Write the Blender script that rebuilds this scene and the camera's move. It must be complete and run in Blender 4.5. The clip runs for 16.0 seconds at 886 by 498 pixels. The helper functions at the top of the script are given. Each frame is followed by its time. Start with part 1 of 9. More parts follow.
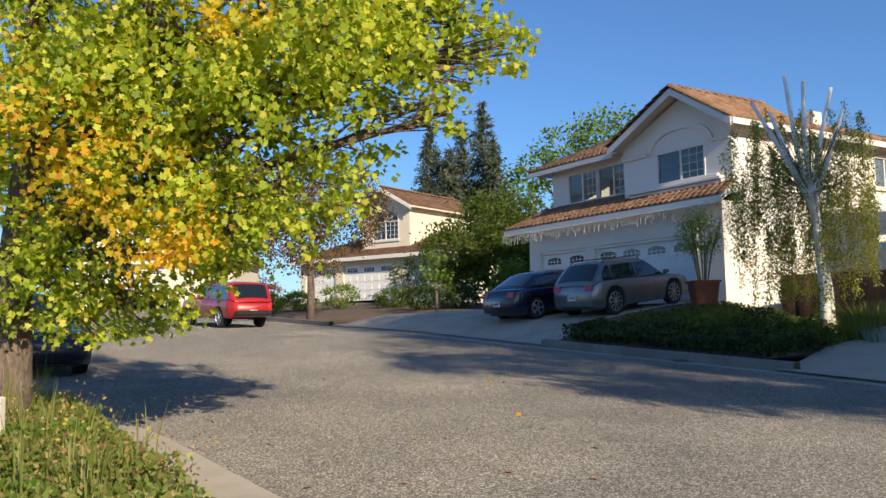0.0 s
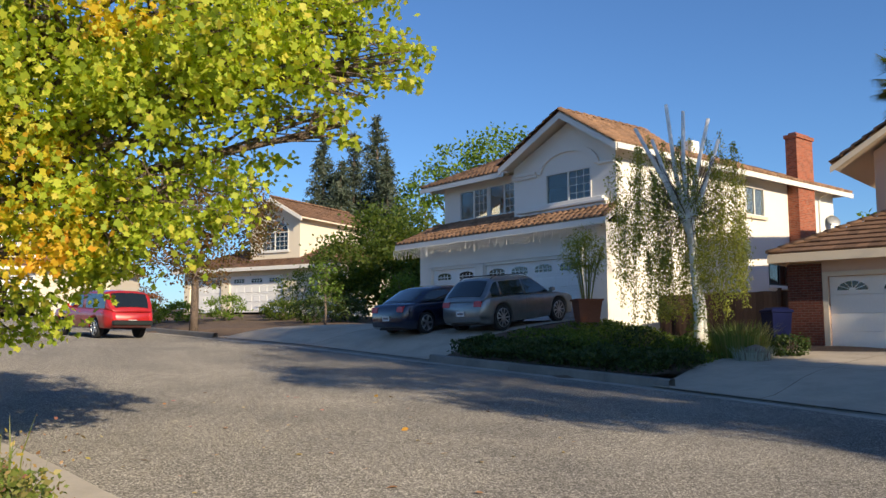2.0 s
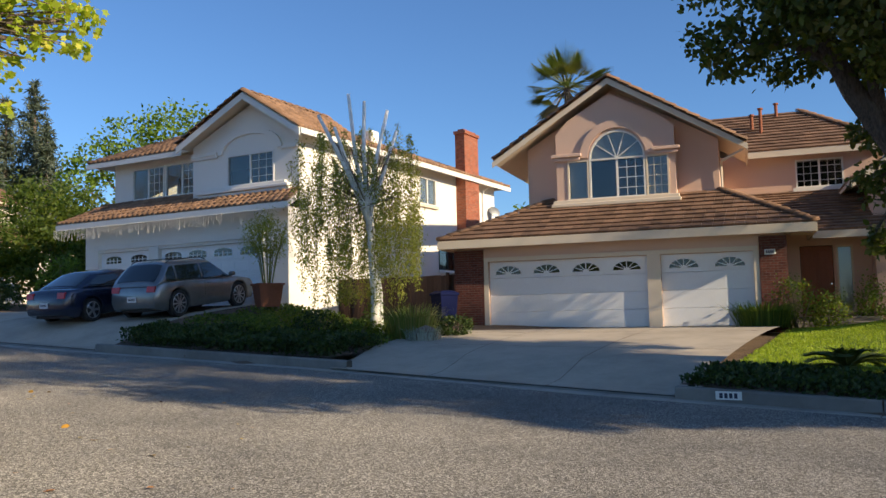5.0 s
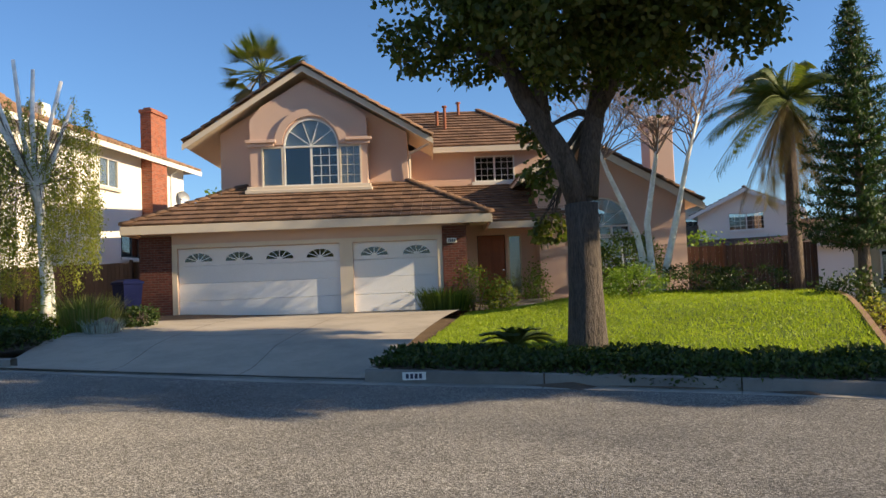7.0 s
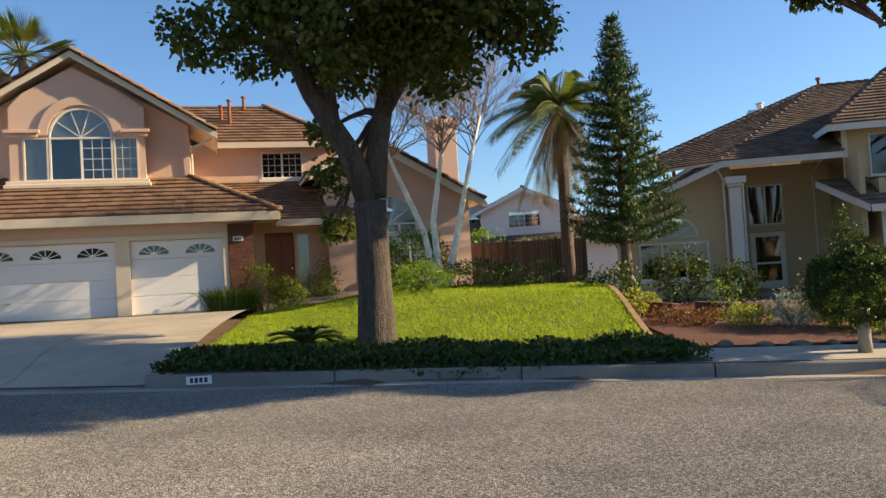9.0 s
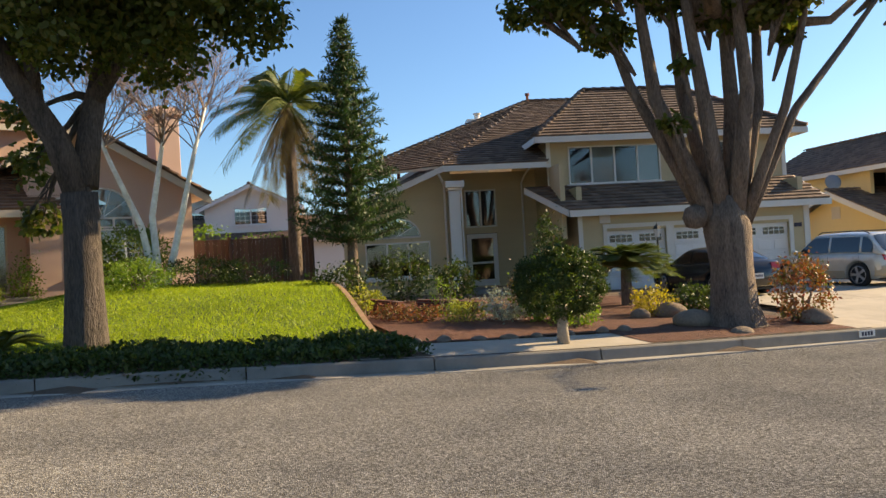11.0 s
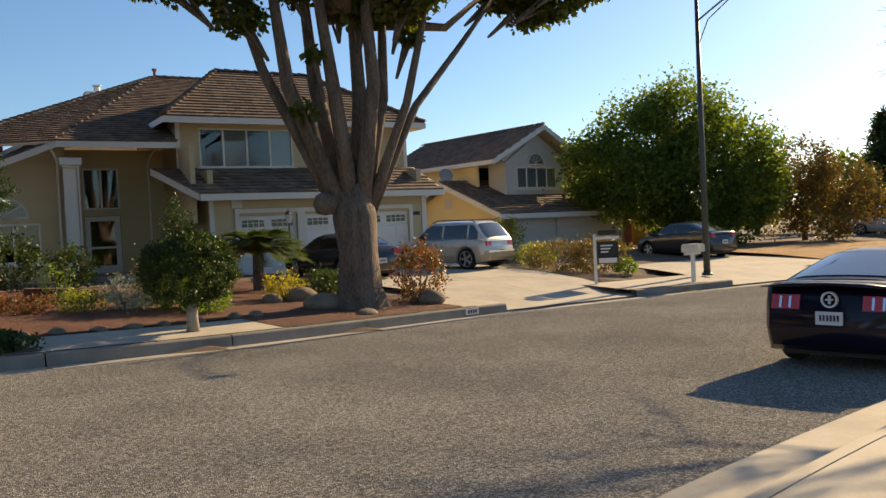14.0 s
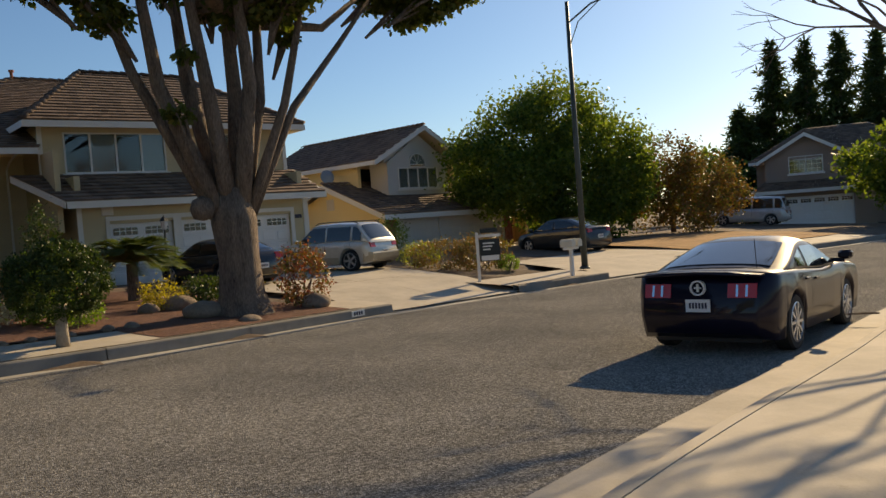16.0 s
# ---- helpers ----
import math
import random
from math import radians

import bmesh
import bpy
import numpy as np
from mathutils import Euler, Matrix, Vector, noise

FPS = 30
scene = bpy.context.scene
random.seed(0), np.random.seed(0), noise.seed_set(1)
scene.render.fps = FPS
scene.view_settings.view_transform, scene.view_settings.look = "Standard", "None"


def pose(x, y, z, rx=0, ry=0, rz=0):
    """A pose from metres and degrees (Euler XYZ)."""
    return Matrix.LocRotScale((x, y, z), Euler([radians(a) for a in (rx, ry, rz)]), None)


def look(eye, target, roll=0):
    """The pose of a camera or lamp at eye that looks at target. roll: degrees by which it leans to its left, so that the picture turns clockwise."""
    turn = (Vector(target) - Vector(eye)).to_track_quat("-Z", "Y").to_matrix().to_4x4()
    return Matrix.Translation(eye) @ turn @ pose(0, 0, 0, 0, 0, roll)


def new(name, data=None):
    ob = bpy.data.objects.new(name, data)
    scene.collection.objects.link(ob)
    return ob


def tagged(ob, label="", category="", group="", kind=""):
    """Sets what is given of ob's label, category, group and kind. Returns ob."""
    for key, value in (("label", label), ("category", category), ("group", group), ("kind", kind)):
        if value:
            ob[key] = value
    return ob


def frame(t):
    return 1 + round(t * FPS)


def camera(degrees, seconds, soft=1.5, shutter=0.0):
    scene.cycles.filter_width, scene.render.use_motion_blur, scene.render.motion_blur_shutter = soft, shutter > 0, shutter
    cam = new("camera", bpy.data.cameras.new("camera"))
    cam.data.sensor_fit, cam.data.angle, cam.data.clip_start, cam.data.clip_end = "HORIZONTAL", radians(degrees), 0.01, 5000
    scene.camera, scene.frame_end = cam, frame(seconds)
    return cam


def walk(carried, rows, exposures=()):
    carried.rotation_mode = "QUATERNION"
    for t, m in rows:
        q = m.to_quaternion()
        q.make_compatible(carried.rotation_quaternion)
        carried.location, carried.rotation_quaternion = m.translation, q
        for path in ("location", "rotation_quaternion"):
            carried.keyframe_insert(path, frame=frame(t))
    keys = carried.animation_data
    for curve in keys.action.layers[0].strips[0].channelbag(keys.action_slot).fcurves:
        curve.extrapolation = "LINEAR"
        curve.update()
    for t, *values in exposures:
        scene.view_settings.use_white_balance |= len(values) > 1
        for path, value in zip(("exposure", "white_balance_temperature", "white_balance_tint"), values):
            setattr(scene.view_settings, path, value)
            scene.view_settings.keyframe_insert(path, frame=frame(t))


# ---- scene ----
# camera: one spot on the near verge, turning to the right
cam = camera(56.2, 16.0)
PATH = [
    (0.0, pose(0, 0, 1.6, 94.95, 1.08, 0.16)),
    (0.5, pose(0, 0, 1.6, 95.02, 0.87, -0.83)),
    (1.0, pose(0, 0, 1.6, 95.47, 0.67, -1.62)),
    (1.5, pose(0, 0, 1.6, 95.83, 0.36, -3.49)),
    (2.0, pose(0, 0, 1.6, 95.84, 0.22, -7.47)),
    (2.5, pose(0, 0, 1.6, 95.56, 0.11, -11.01)),
    (3.0, pose(0, 0, 1.6, 95.30, 0.17, -12.62)),
    (5.5, pose(0, 0, 1.6, 94.20, 1.54, -34.59)),
    (6.0, pose(0, 0, 1.6, 93.90, 1.76, -39.82)),
    (6.5, pose(0, 0, 1.6, 93.52, 2.15, -45.14)),
    (7.0, pose(0, 0, 1.6, 92.94, 2.28, -50.08)),
    (7.5, pose(0, 0, 1.6, 92.52, 2.76, -53.17)),
    (8.0, pose(0, 0, 1.6, 92.62, 3.02, -55.70)),
    (8.5, pose(0, 0, 1.6, 92.28, 3.21, -59.66)),
    (9.0, pose(0, 0, 1.6, 92.06, 3.40, -64.54)),
    (9.5, pose(0, 0, 1.6, 92.17, 3.61, -69.31)),
    (10.0, pose(0, 0, 1.6, 91.81, 3.66, -74.72)),
    (12.5, pose(0, 0, 1.6, 89.92, 2.18, -92.05)),
    (13.0, pose(0, 0, 1.6, 89.62, 2.10, -95.81)),
    (13.5, pose(0, 0, 1.6, 88.99, 2.44, -102.67)),
    (14.0, pose(0, 0, 1.6, 88.54, 2.77, -108.28)),
    (14.5, pose(0, 0, 1.6, 88.01, 3.34, -111.28)),
    (15.0, pose(0, 0, 1.6, 88.11, 3.82, -113.48)),
    (15.5, pose(0, 0, 1.6, 87.81, 4.11, -115.33)),
    (16.0, pose(0, 0, 1.6, 88.09, 4.33, -116.34)),
]
walk(cam, PATH, [(0.0, 0.4, 6600, 10), (3.0, 0.38, 6700, 10), (5.5, 0.55, 6900, 10), (9.0, 0.88, 7800, 10), (10.5, 0.98, 8200, 10), (12.5, 0.86, 8400, 10), (13.5, 0.88, 8700, 10), (14.3, 0.42, 8700, 10), (16.0, 0.14, 8700, 10)])

# ---- world and sun: low clear afternoon sun, ahead of the camera at the end of its turn
SUN_AZ, SUN_EL = 151.0, 24.0
world = bpy.data.worlds.new("sky")
scene.world = world
world.use_nodes = True
wn = world.node_tree
sky = wn.nodes.new("ShaderNodeTexSky")
sky.sky_type, sky.sun_disc = "NISHITA", False
sky.sun_elevation, sky.sun_rotation = radians(SUN_EL), radians(SUN_AZ)
sky.air_density, sky.dust_density, sky.ozone_density = 1.0, 0.45, 8.5
wn.links.new(sky.outputs[0], wn.nodes["Background"].inputs[0])
wn.nodes["Background"].inputs[1].default_value = 0.12
sun = new("sun", bpy.data.lights.new("sun", "SUN"))
sun.data.energy, sun.data.angle, sun.data.color = 5.0, radians(0.53), (1.0, 0.84, 0.61)
sa, se = radians(SUN_AZ), radians(SUN_EL)
SUN_DIR = Vector((math.sin(sa) * math.cos(se), math.cos(sa) * math.cos(se), math.sin(se)))
sun.matrix_world = look(SUN_DIR * 60, (0, 0, 0))


# ---- materials
def shader(name, rough=0.7, metal=0.0, spec=0.5):
    m = bpy.data.materials.new(name)
    m.use_nodes = True
    b = m.node_tree.nodes["Principled BSDF"]
    b.inputs["Roughness"].default_value = rough
    b.inputs["Metallic"].default_value = metal
    b.inputs["Specular IOR Level"].default_value = spec
    return m, m.node_tree, b


def coords(nt, scale=(1, 1, 1)):
    tc, mp = nt.nodes.new("ShaderNodeTexCoord"), nt.nodes.new("ShaderNodeMapping")
    mp.inputs["Scale"].default_value = scale
    nt.links.new(tc.outputs["Object"], mp.inputs[0])
    return mp.outputs[0]


def noise_tex(nt, vec, scale, detail=6, rough=0.6):
    n = nt.nodes.new("ShaderNodeTexNoise")
    n.inputs["Scale"].default_value, n.inputs["Detail"].default_value, n.inputs["Roughness"].default_value = scale, detail, rough
    nt.links.new(vec, n.inputs["Vector"])
    return n.outputs[0]


def ramp(nt, fac, stops):
    r = nt.nodes.new("ShaderNodeValToRGB")
    el = r.color_ramp.elements
    while len(el) < len(stops):
        el.new(0.5)
    for e, (p, c) in zip(el, stops):
        e.position, e.color = p, (*c, 1) if len(c) == 3 else c
    nt.links.new(fac, r.inputs[0])
    return r.outputs[0]


def mixed(nt, a, b, fac, mode="MIX"):
    m = nt.nodes.new("ShaderNodeMix")
    m.data_type, m.blend_type = "RGBA", mode
    for s, v in ((m.inputs["Factor"], fac), (m.inputs["A"], a), (m.inputs["B"], b)):
        if isinstance(v, (int, float)):
            s.default_value = v
        elif isinstance(v, tuple):
            s.default_value = (*v, 1)
        else:
            nt.links.new(v, s)
    return m.outputs["Result"]


def bump(nt, bsdf, height, strength=0.3, dist=0.02):
    b = nt.nodes.new("ShaderNodeBump")
    b.inputs["Strength"].default_value, b.inputs["Distance"].default_value = strength, dist
    nt.links.new(height, b.inputs["Height"])
    nt.links.new(b.outputs[0], bsdf.inputs["Normal"])


def dim(c, k):
    return tuple(min(1, v * k) for v in c)


def surface(name, c, rough=0.8, fine=40.0, coarse=0.7, vary=0.16, bumps=0.25, dist=0.01, metal=0.0, spec=0.4, stretch=(1, 1, 1), each=0.0, stain=None):
    """Grain and broad stains of one colour; each: spread between single pieces."""
    m, nt, b = shader(name, rough, metal, spec)
    v = coords(nt, stretch)
    f, g = noise_tex(nt, v, fine), noise_tex(nt, v, coarse, 4)
    col = ramp(nt, f, [(0.3, dim(c, 1 - vary)), (0.7, dim(c, 1 + vary))])
    col = mixed(nt, col, ramp(nt, g, [(0.32, stain or dim(c, 1 - 1.6 * vary)), (0.62, c)]), 0.45)
    if each:
        geo, oi = nt.nodes.new("ShaderNodeNewGeometry"), nt.nodes.new("ShaderNodeObjectInfo")
        add = nt.nodes.new("ShaderNodeMath")
        add.operation = "ADD"
        nt.links.new(geo.outputs["Random Per Island"], add.inputs[0])
        nt.links.new(oi.outputs["Random"], add.inputs[1])
        fr = nt.nodes.new("ShaderNodeMath")
        fr.operation = "FRACT"
        nt.links.new(add.outputs[0], fr.inputs[0])
        col = mixed(nt, col, ramp(nt, fr.outputs[0], [(0.0, (1 - each,) * 3), (1.0, (1 + each * 0.5,) * 3)]), 1.0, "MULTIPLY")
    nt.links.new(col, b.inputs["Base Color"])
    if bumps:
        bump(nt, b, f, bumps, dist)
    return m


def asphalt_mat():
    m, nt, b = shader("asphalt", 0.95, 0, 0.05)
    b.inputs["Diffuse Roughness"].default_value = 0.4
    v = coords(nt)
    vor = nt.nodes.new("ShaderNodeTexVoronoi")
    vor.inputs["Scale"].default_value = 72
    nt.links.new(v, vor.inputs["Vector"])
    stones = ramp(nt, vor.outputs["Color"], [(0.2, (0.06, 0.056, 0.051)), (0.55, (0.19, 0.179, 0.161)), (0.88, (0.72, 0.68, 0.6))])
    col = mixed(nt, stones, ramp(nt, noise_tex(nt, v, 22, 8), [(0.35, (0.11, 0.103, 0.092)), (0.7, (0.37, 0.347, 0.31))]), 0.38)
    wear = noise_tex(nt, v, 0.35, 5)
    col = mixed(nt, col, ramp(nt, wear, [(0.35, (0.75, 0.75, 0.76)), (0.65, (1.1, 1.08, 1.05))]), 1.0, "MULTIPLY")
    patch = noise_tex(nt, v, 2.2, 7, 0.7)
    col = mixed(nt, col, ramp(nt, patch, [(0.62, (1, 1, 1)), (0.75, (1.3, 1.27, 1.2))]), 0.6, "MULTIPLY")
    nt.links.new(col, b.inputs["Base Color"])
    bump(nt, b, vor.outputs["Distance"], 0.6, 0.012)
    return m


def concrete_mat(name, c, stain=0.6):
    m, nt, b = shader(name, 0.85, 0, 0.3)
    v = coords(nt)
    f = noise_tex(nt, v, 60, 8)
    col = ramp(nt, f, [(0.3, dim(c, 0.88)), (0.7, dim(c, 1.1))])
    col = mixed(nt, col, ramp(nt, noise_tex(nt, v, 0.8, 6, 0.7), [(0.35, dim(c, 0.62)), (0.6, c)]), stain)
    col = mixed(nt, col, ramp(nt, noise_tex(nt, v, 3.5, 8, 0.75), [(0.62, (1, 1, 1)), (0.72, (0.62, 0.6, 0.56))]), 0.5, "MULTIPLY")
    nt.links.new(col, b.inputs["Base Color"])
    bump(nt, b, f, 0.25, 0.006)
    return m


def brick_mat(name, c, mortar):
    m, nt, b = shader(name, 0.85, 0, 0.3)
    v = coords(nt)
    sep, com = nt.nodes.new("ShaderNodeSeparateXYZ"), nt.nodes.new("ShaderNodeCombineXYZ")
    add = nt.nodes.new("ShaderNodeMath")
    add.operation = "ADD"
    nt.links.new(v, sep.inputs[0])
    nt.links.new(sep.outputs[0], add.inputs[0]), nt.links.new(sep.outputs[1], add.inputs[1])
    nt.links.new(add.outputs[0], com.inputs[0]), nt.links.new(sep.outputs[2], com.inputs[1])
    t = nt.nodes.new("ShaderNodeTexBrick")
    t.inputs["Scale"].default_value = 1.0
    t.inputs["Brick Width"].default_value, t.inputs["Row Height"].default_value, t.inputs["Mortar Size"].default_value = 0.21, 0.075, 0.006
    t.inputs["Color1"].default_value, t.inputs["Color2"].default_value, t.inputs["Mortar"].default_value = (*c, 1), (*dim(c, 0.6), 1), (*mortar, 1)
    nt.links.new(com.outputs[0], t.inputs["Vector"])
    col = mixed(nt, t.outputs["Color"], ramp(nt, noise_tex(nt, v, 9, 6), [(0.3, (0.7, 0.7, 0.7)), (0.7, (1.2, 1.15, 1.1))]), 0.8, "MULTIPLY")
    nt.links.new(col, b.inputs["Base Color"])
    inv = nt.nodes.new("ShaderNodeMath")
    inv.operation, inv.inputs[0].default_value = "SUBTRACT", 1.0
    nt.links.new(t.outputs["Fac"], inv.inputs[1])
    bump(nt, b, inv.outputs[0], 0.7, 0.01)
    return m


def leaf_mat(name, colours, trans=0.35, rough=0.5):
    """Leaves: a colour for each leaf, and light that passes through the blade."""
    m, nt, b = shader(name, rough, 0, 0.35)
    geo = nt.nodes.new("ShaderNodeNewGeometry")
    n = len(colours)
    col = ramp(nt, geo.outputs["Random Per Island"], [(i / max(1, n - 1), c) for i, c in enumerate(colours)])
    tex = noise_tex(nt, coords(nt), 0.9, 3)
    col = mixed(nt, col, ramp(nt, tex, [(0.3, (0.75, 0.78, 0.7)), (0.7, (1.2, 1.15, 1.1))]), 0.8, "MULTIPLY")
    nt.links.new(col, b.inputs["Base Color"])
    tr, mx = nt.nodes.new("ShaderNodeBsdfTranslucent"), nt.nodes.new("ShaderNodeMixShader")
    nt.links.new(mixed(nt, col, (1.5, 1.5, 0.7), 1.0, "MULTIPLY"), tr.inputs["Color"])
    mx.inputs[0].default_value = trans
    nt.links.new(b.outputs[0], mx.inputs[1]), nt.links.new(tr.outputs[0], mx.inputs[2])
    nt.links.new(mx.outputs[0], nt.nodes["Material Output"].inputs[0])
    return m


def glass_mat(name, tint=(0.8, 0.85, 0.85), gloss=1.0):
    m = bpy.data.materials.new(name)
    m.use_nodes = True
    nt = m.node_tree
    nt.nodes.remove(nt.nodes["Principled BSDF"])
    tr, gl, mx, fr, pw, ad = (nt.nodes.new(k) for k in ("ShaderNodeBsdfTransparent", "ShaderNodeBsdfGlossy", "ShaderNodeMixShader", "ShaderNodeLayerWeight", "ShaderNodeMath", "ShaderNodeMath"))
    tr.inputs[0].default_value = (*tint, 1)
    gl.inputs["Roughness"].default_value, gl.inputs["Color"].default_value = 0.02, (gloss, gloss, gloss, 1)
    fr.inputs["Blend"].default_value = 0.5
    pw.operation, pw.inputs[1].default_value = "POWER", 4.0
    ad.operation, ad.use_clamp, ad.inputs[1].default_value = "ADD", True, 0.07
    nt.links.new(fr.outputs["Facing"], pw.inputs[0]), nt.links.new(pw.outputs[0], ad.inputs[0])
    nt.links.new(ad.outputs[0], mx.inputs[0]), nt.links.new(tr.outputs[0], mx.inputs[1]), nt.links.new(gl.outputs[0], mx.inputs[2])
    nt.links.new(mx.outputs[0], nt.nodes["Material Output"].inputs[0])
    return m


def paint_mat(name, c, metal=0.0, rough=0.25, coat=0.8):
    m, nt, b = shader(name, rough, metal, 0.5)
    b.inputs["Coat Weight"].default_value, b.inputs["Coat Roughness"].default_value = coat, 0.05
    v = coords(nt)
    nt.links.new(ramp(nt, noise_tex(nt, v, 3, 5), [(0.3, dim(c, 0.85)), (0.7, dim(c, 1.1))]), b.inputs["Base Color"])
    return m


ASPHALT = asphalt_mat()
CONCRETE = concrete_mat("driveway concrete", (0.48, 0.41, 0.32))
WALKWAY = concrete_mat("pavement concrete", (0.51, 0.45, 0.365))
GUTTER = concrete_mat("worn gutter concrete", (0.4, 0.37, 0.32), 0.9)
KERB = concrete_mat("kerb concrete", (0.24, 0.222, 0.195), 0.8)
SOIL = surface("garden soil", (0.16, 0.11, 0.075), 0.95, 30, 1.5, 0.4, 0.8, 0.03)
BARK_CHIP = surface("bark mulch", (0.16, 0.07, 0.045), 0.95, 25, 1.5, 0.5, 1.0, 0.05)
LAWN_SOIL = surface("lawn soil", (0.12, 0.17, 0.04), 0.95, 30, 0.6, 0.4, 0.5, 0.02)
STUCCO_WHITE = surface("white stucco", (0.78, 0.75, 0.69), 0.9, 90, 0.5, 0.05, 0.35, 0.006)
STUCCO_PINK = surface("pink stucco", (0.66, 0.46, 0.36), 0.9, 90, 0.5, 0.06, 0.35, 0.006)
STUCCO_YELLOW = surface("yellow stucco", (0.86, 0.66, 0.33), 0.9, 90, 0.5, 0.06, 0.35, 0.006)
STUCCO_CREAM = surface("cream stucco", (0.74, 0.66, 0.52), 0.9, 90, 0.5, 0.06, 0.35, 0.006)
STUCCO_GREY = surface("grey stucco", (0.6, 0.585, 0.55), 0.9, 90, 0.5, 0.06, 0.3, 0.006)
SIDING_TAN = surface("tan wood siding", (0.58, 0.48, 0.3), 0.75, 60, 0.6, 0.1, 0.2, 0.006, stretch=(0.2, 0.2, 3))
SIDING_BROWN = surface("brown siding", (0.3, 0.23, 0.19), 0.8, 60, 0.6, 0.1, 0.2, 0.006)
TRIM = surface("white painted trim", (0.75, 0.73, 0.68), 0.6, 50, 1.0, 0.07, 0.1, 0.004)
TRIM_CREAM = surface("cream painted trim", (0.7, 0.6, 0.47), 0.6, 50, 1.0, 0.07, 0.1, 0.004)
DOOR_WHITE = surface("white painted garage door", (0.82, 0.82, 0.81), 0.55, 30, 0.8, 0.05, 0.1, 0.003)
WOOD_DOOR = surface("stained wood door", (0.28, 0.09, 0.04), 0.5, 40, 2.0, 0.25, 0.2, 0.004, stretch=(3, 3, 0.3))
FENCE_WOOD = surface("weathered fence wood", (0.13, 0.075, 0.05), 0.85, 40, 2.0, 0.3, 0.4, 0.01, stretch=(3, 3, 0.25), each=0.35)
TILE_CLAY = surface("clay barrel tile", (0.27, 0.155, 0.09), 0.8, 35, 1.5, 0.25, 0.3, 0.01, each=0.35)
TILE_BROWN = surface("brown flat roof tile", (0.23, 0.132, 0.08), 0.85, 35, 1.2, 0.25, 0.3, 0.01, each=0.35)
TILE_DARK = surface("dark brown roof tile", (0.2, 0.135, 0.098), 0.85, 35, 1.2, 0.25, 0.3, 0.01, each=0.4)
BRICK_DARK = brick_mat("dark red brick", (0.17, 0.055, 0.04), (0.16, 0.13, 0.11))
BRICK_RED = brick_mat("red brick", (0.42, 0.12, 0.06), (0.3, 0.24, 0.2))
GLASS = glass_mat("window glass", (0.68, 0.71, 0.71))
# near-black: the gloom of unlit rooms put into the colour
DARK = surface("unlit room black", (0.03, 0.03, 0.032), 0.9, 20, 1, 0.2, 0)
CURTAIN = surface("pale curtain", (0.85, 0.85, 0.83), 0.9, 30, 1, 0.1, 0.3, 0.01, stretch=(6, 6, 0.2))
BARK_BROWN = surface("ridged brown bark", (0.24, 0.182, 0.142), 0.95, 16, 2.0, 0.6, 1.0, 0.08, stretch=(2.4, 2.4, 0.5))
BARK_GREY = surface("dark furrowed bark", (0.125, 0.1, 0.083), 0.95, 16, 2.0, 0.6, 1.0, 0.08, stretch=(2.4, 2.4, 0.5))
BARK_PALE = surface("white birch bark", (0.9, 0.87, 0.8), 0.85, 12, 3.0, 0.18, 0.4, 0.01, stain=(0.45, 0.4, 0.34))
METAL_DARK = surface("dark painted metal", (0.03, 0.035, 0.035), 0.45, 60, 2, 0.2, 0.1, 0.002, metal=0.4)
STEEL = surface("galvanised steel", (0.3, 0.31, 0.31), 0.5, 60, 2, 0.15, 0.1, 0.002, metal=0.6)
RUBBER = surface("tyre rubber", (0.022, 0.022, 0.022), 0.85, 60, 2, 0.2, 0.3, 0.004)
ALLOY = surface("alloy wheel", (0.55, 0.55, 0.56), 0.35, 40, 2, 0.1, 0.05, 0.002, metal=0.8)
CHROME = surface("chrome", (0.7, 0.7, 0.7), 0.12, 40, 2, 0.05, 0, metal=1.0)
PLASTIC_BLACK = surface("black plastic", (0.02, 0.02, 0.022), 0.5, 60, 2, 0.2, 0.1, 0.002)
LAMP_RED = surface("red tail light", (0.5, 0.02, 0.02), 0.15, 60, 2, 0.1, 0, spec=0.7)
LAMP_CLEAR = surface("clear headlight", (0.6, 0.62, 0.62), 0.1, 60, 2, 0.1, 0, spec=0.8)
PLATE = surface("number plate", (0.7, 0.71, 0.72), 0.4, 30, 4, 0.08, 0)
INK = surface("dark lettering", (0.04, 0.04, 0.07), 0.6, 30, 4, 0.1, 0)
STONE = surface("garden boulder", (0.25, 0.19, 0.14), 0.9, 18, 2.5, 0.3, 0.8, 0.03)
TERRACOTTA = surface("terracotta", (0.3, 0.1, 0.05), 0.8, 30, 3, 0.2, 0.2, 0.004)


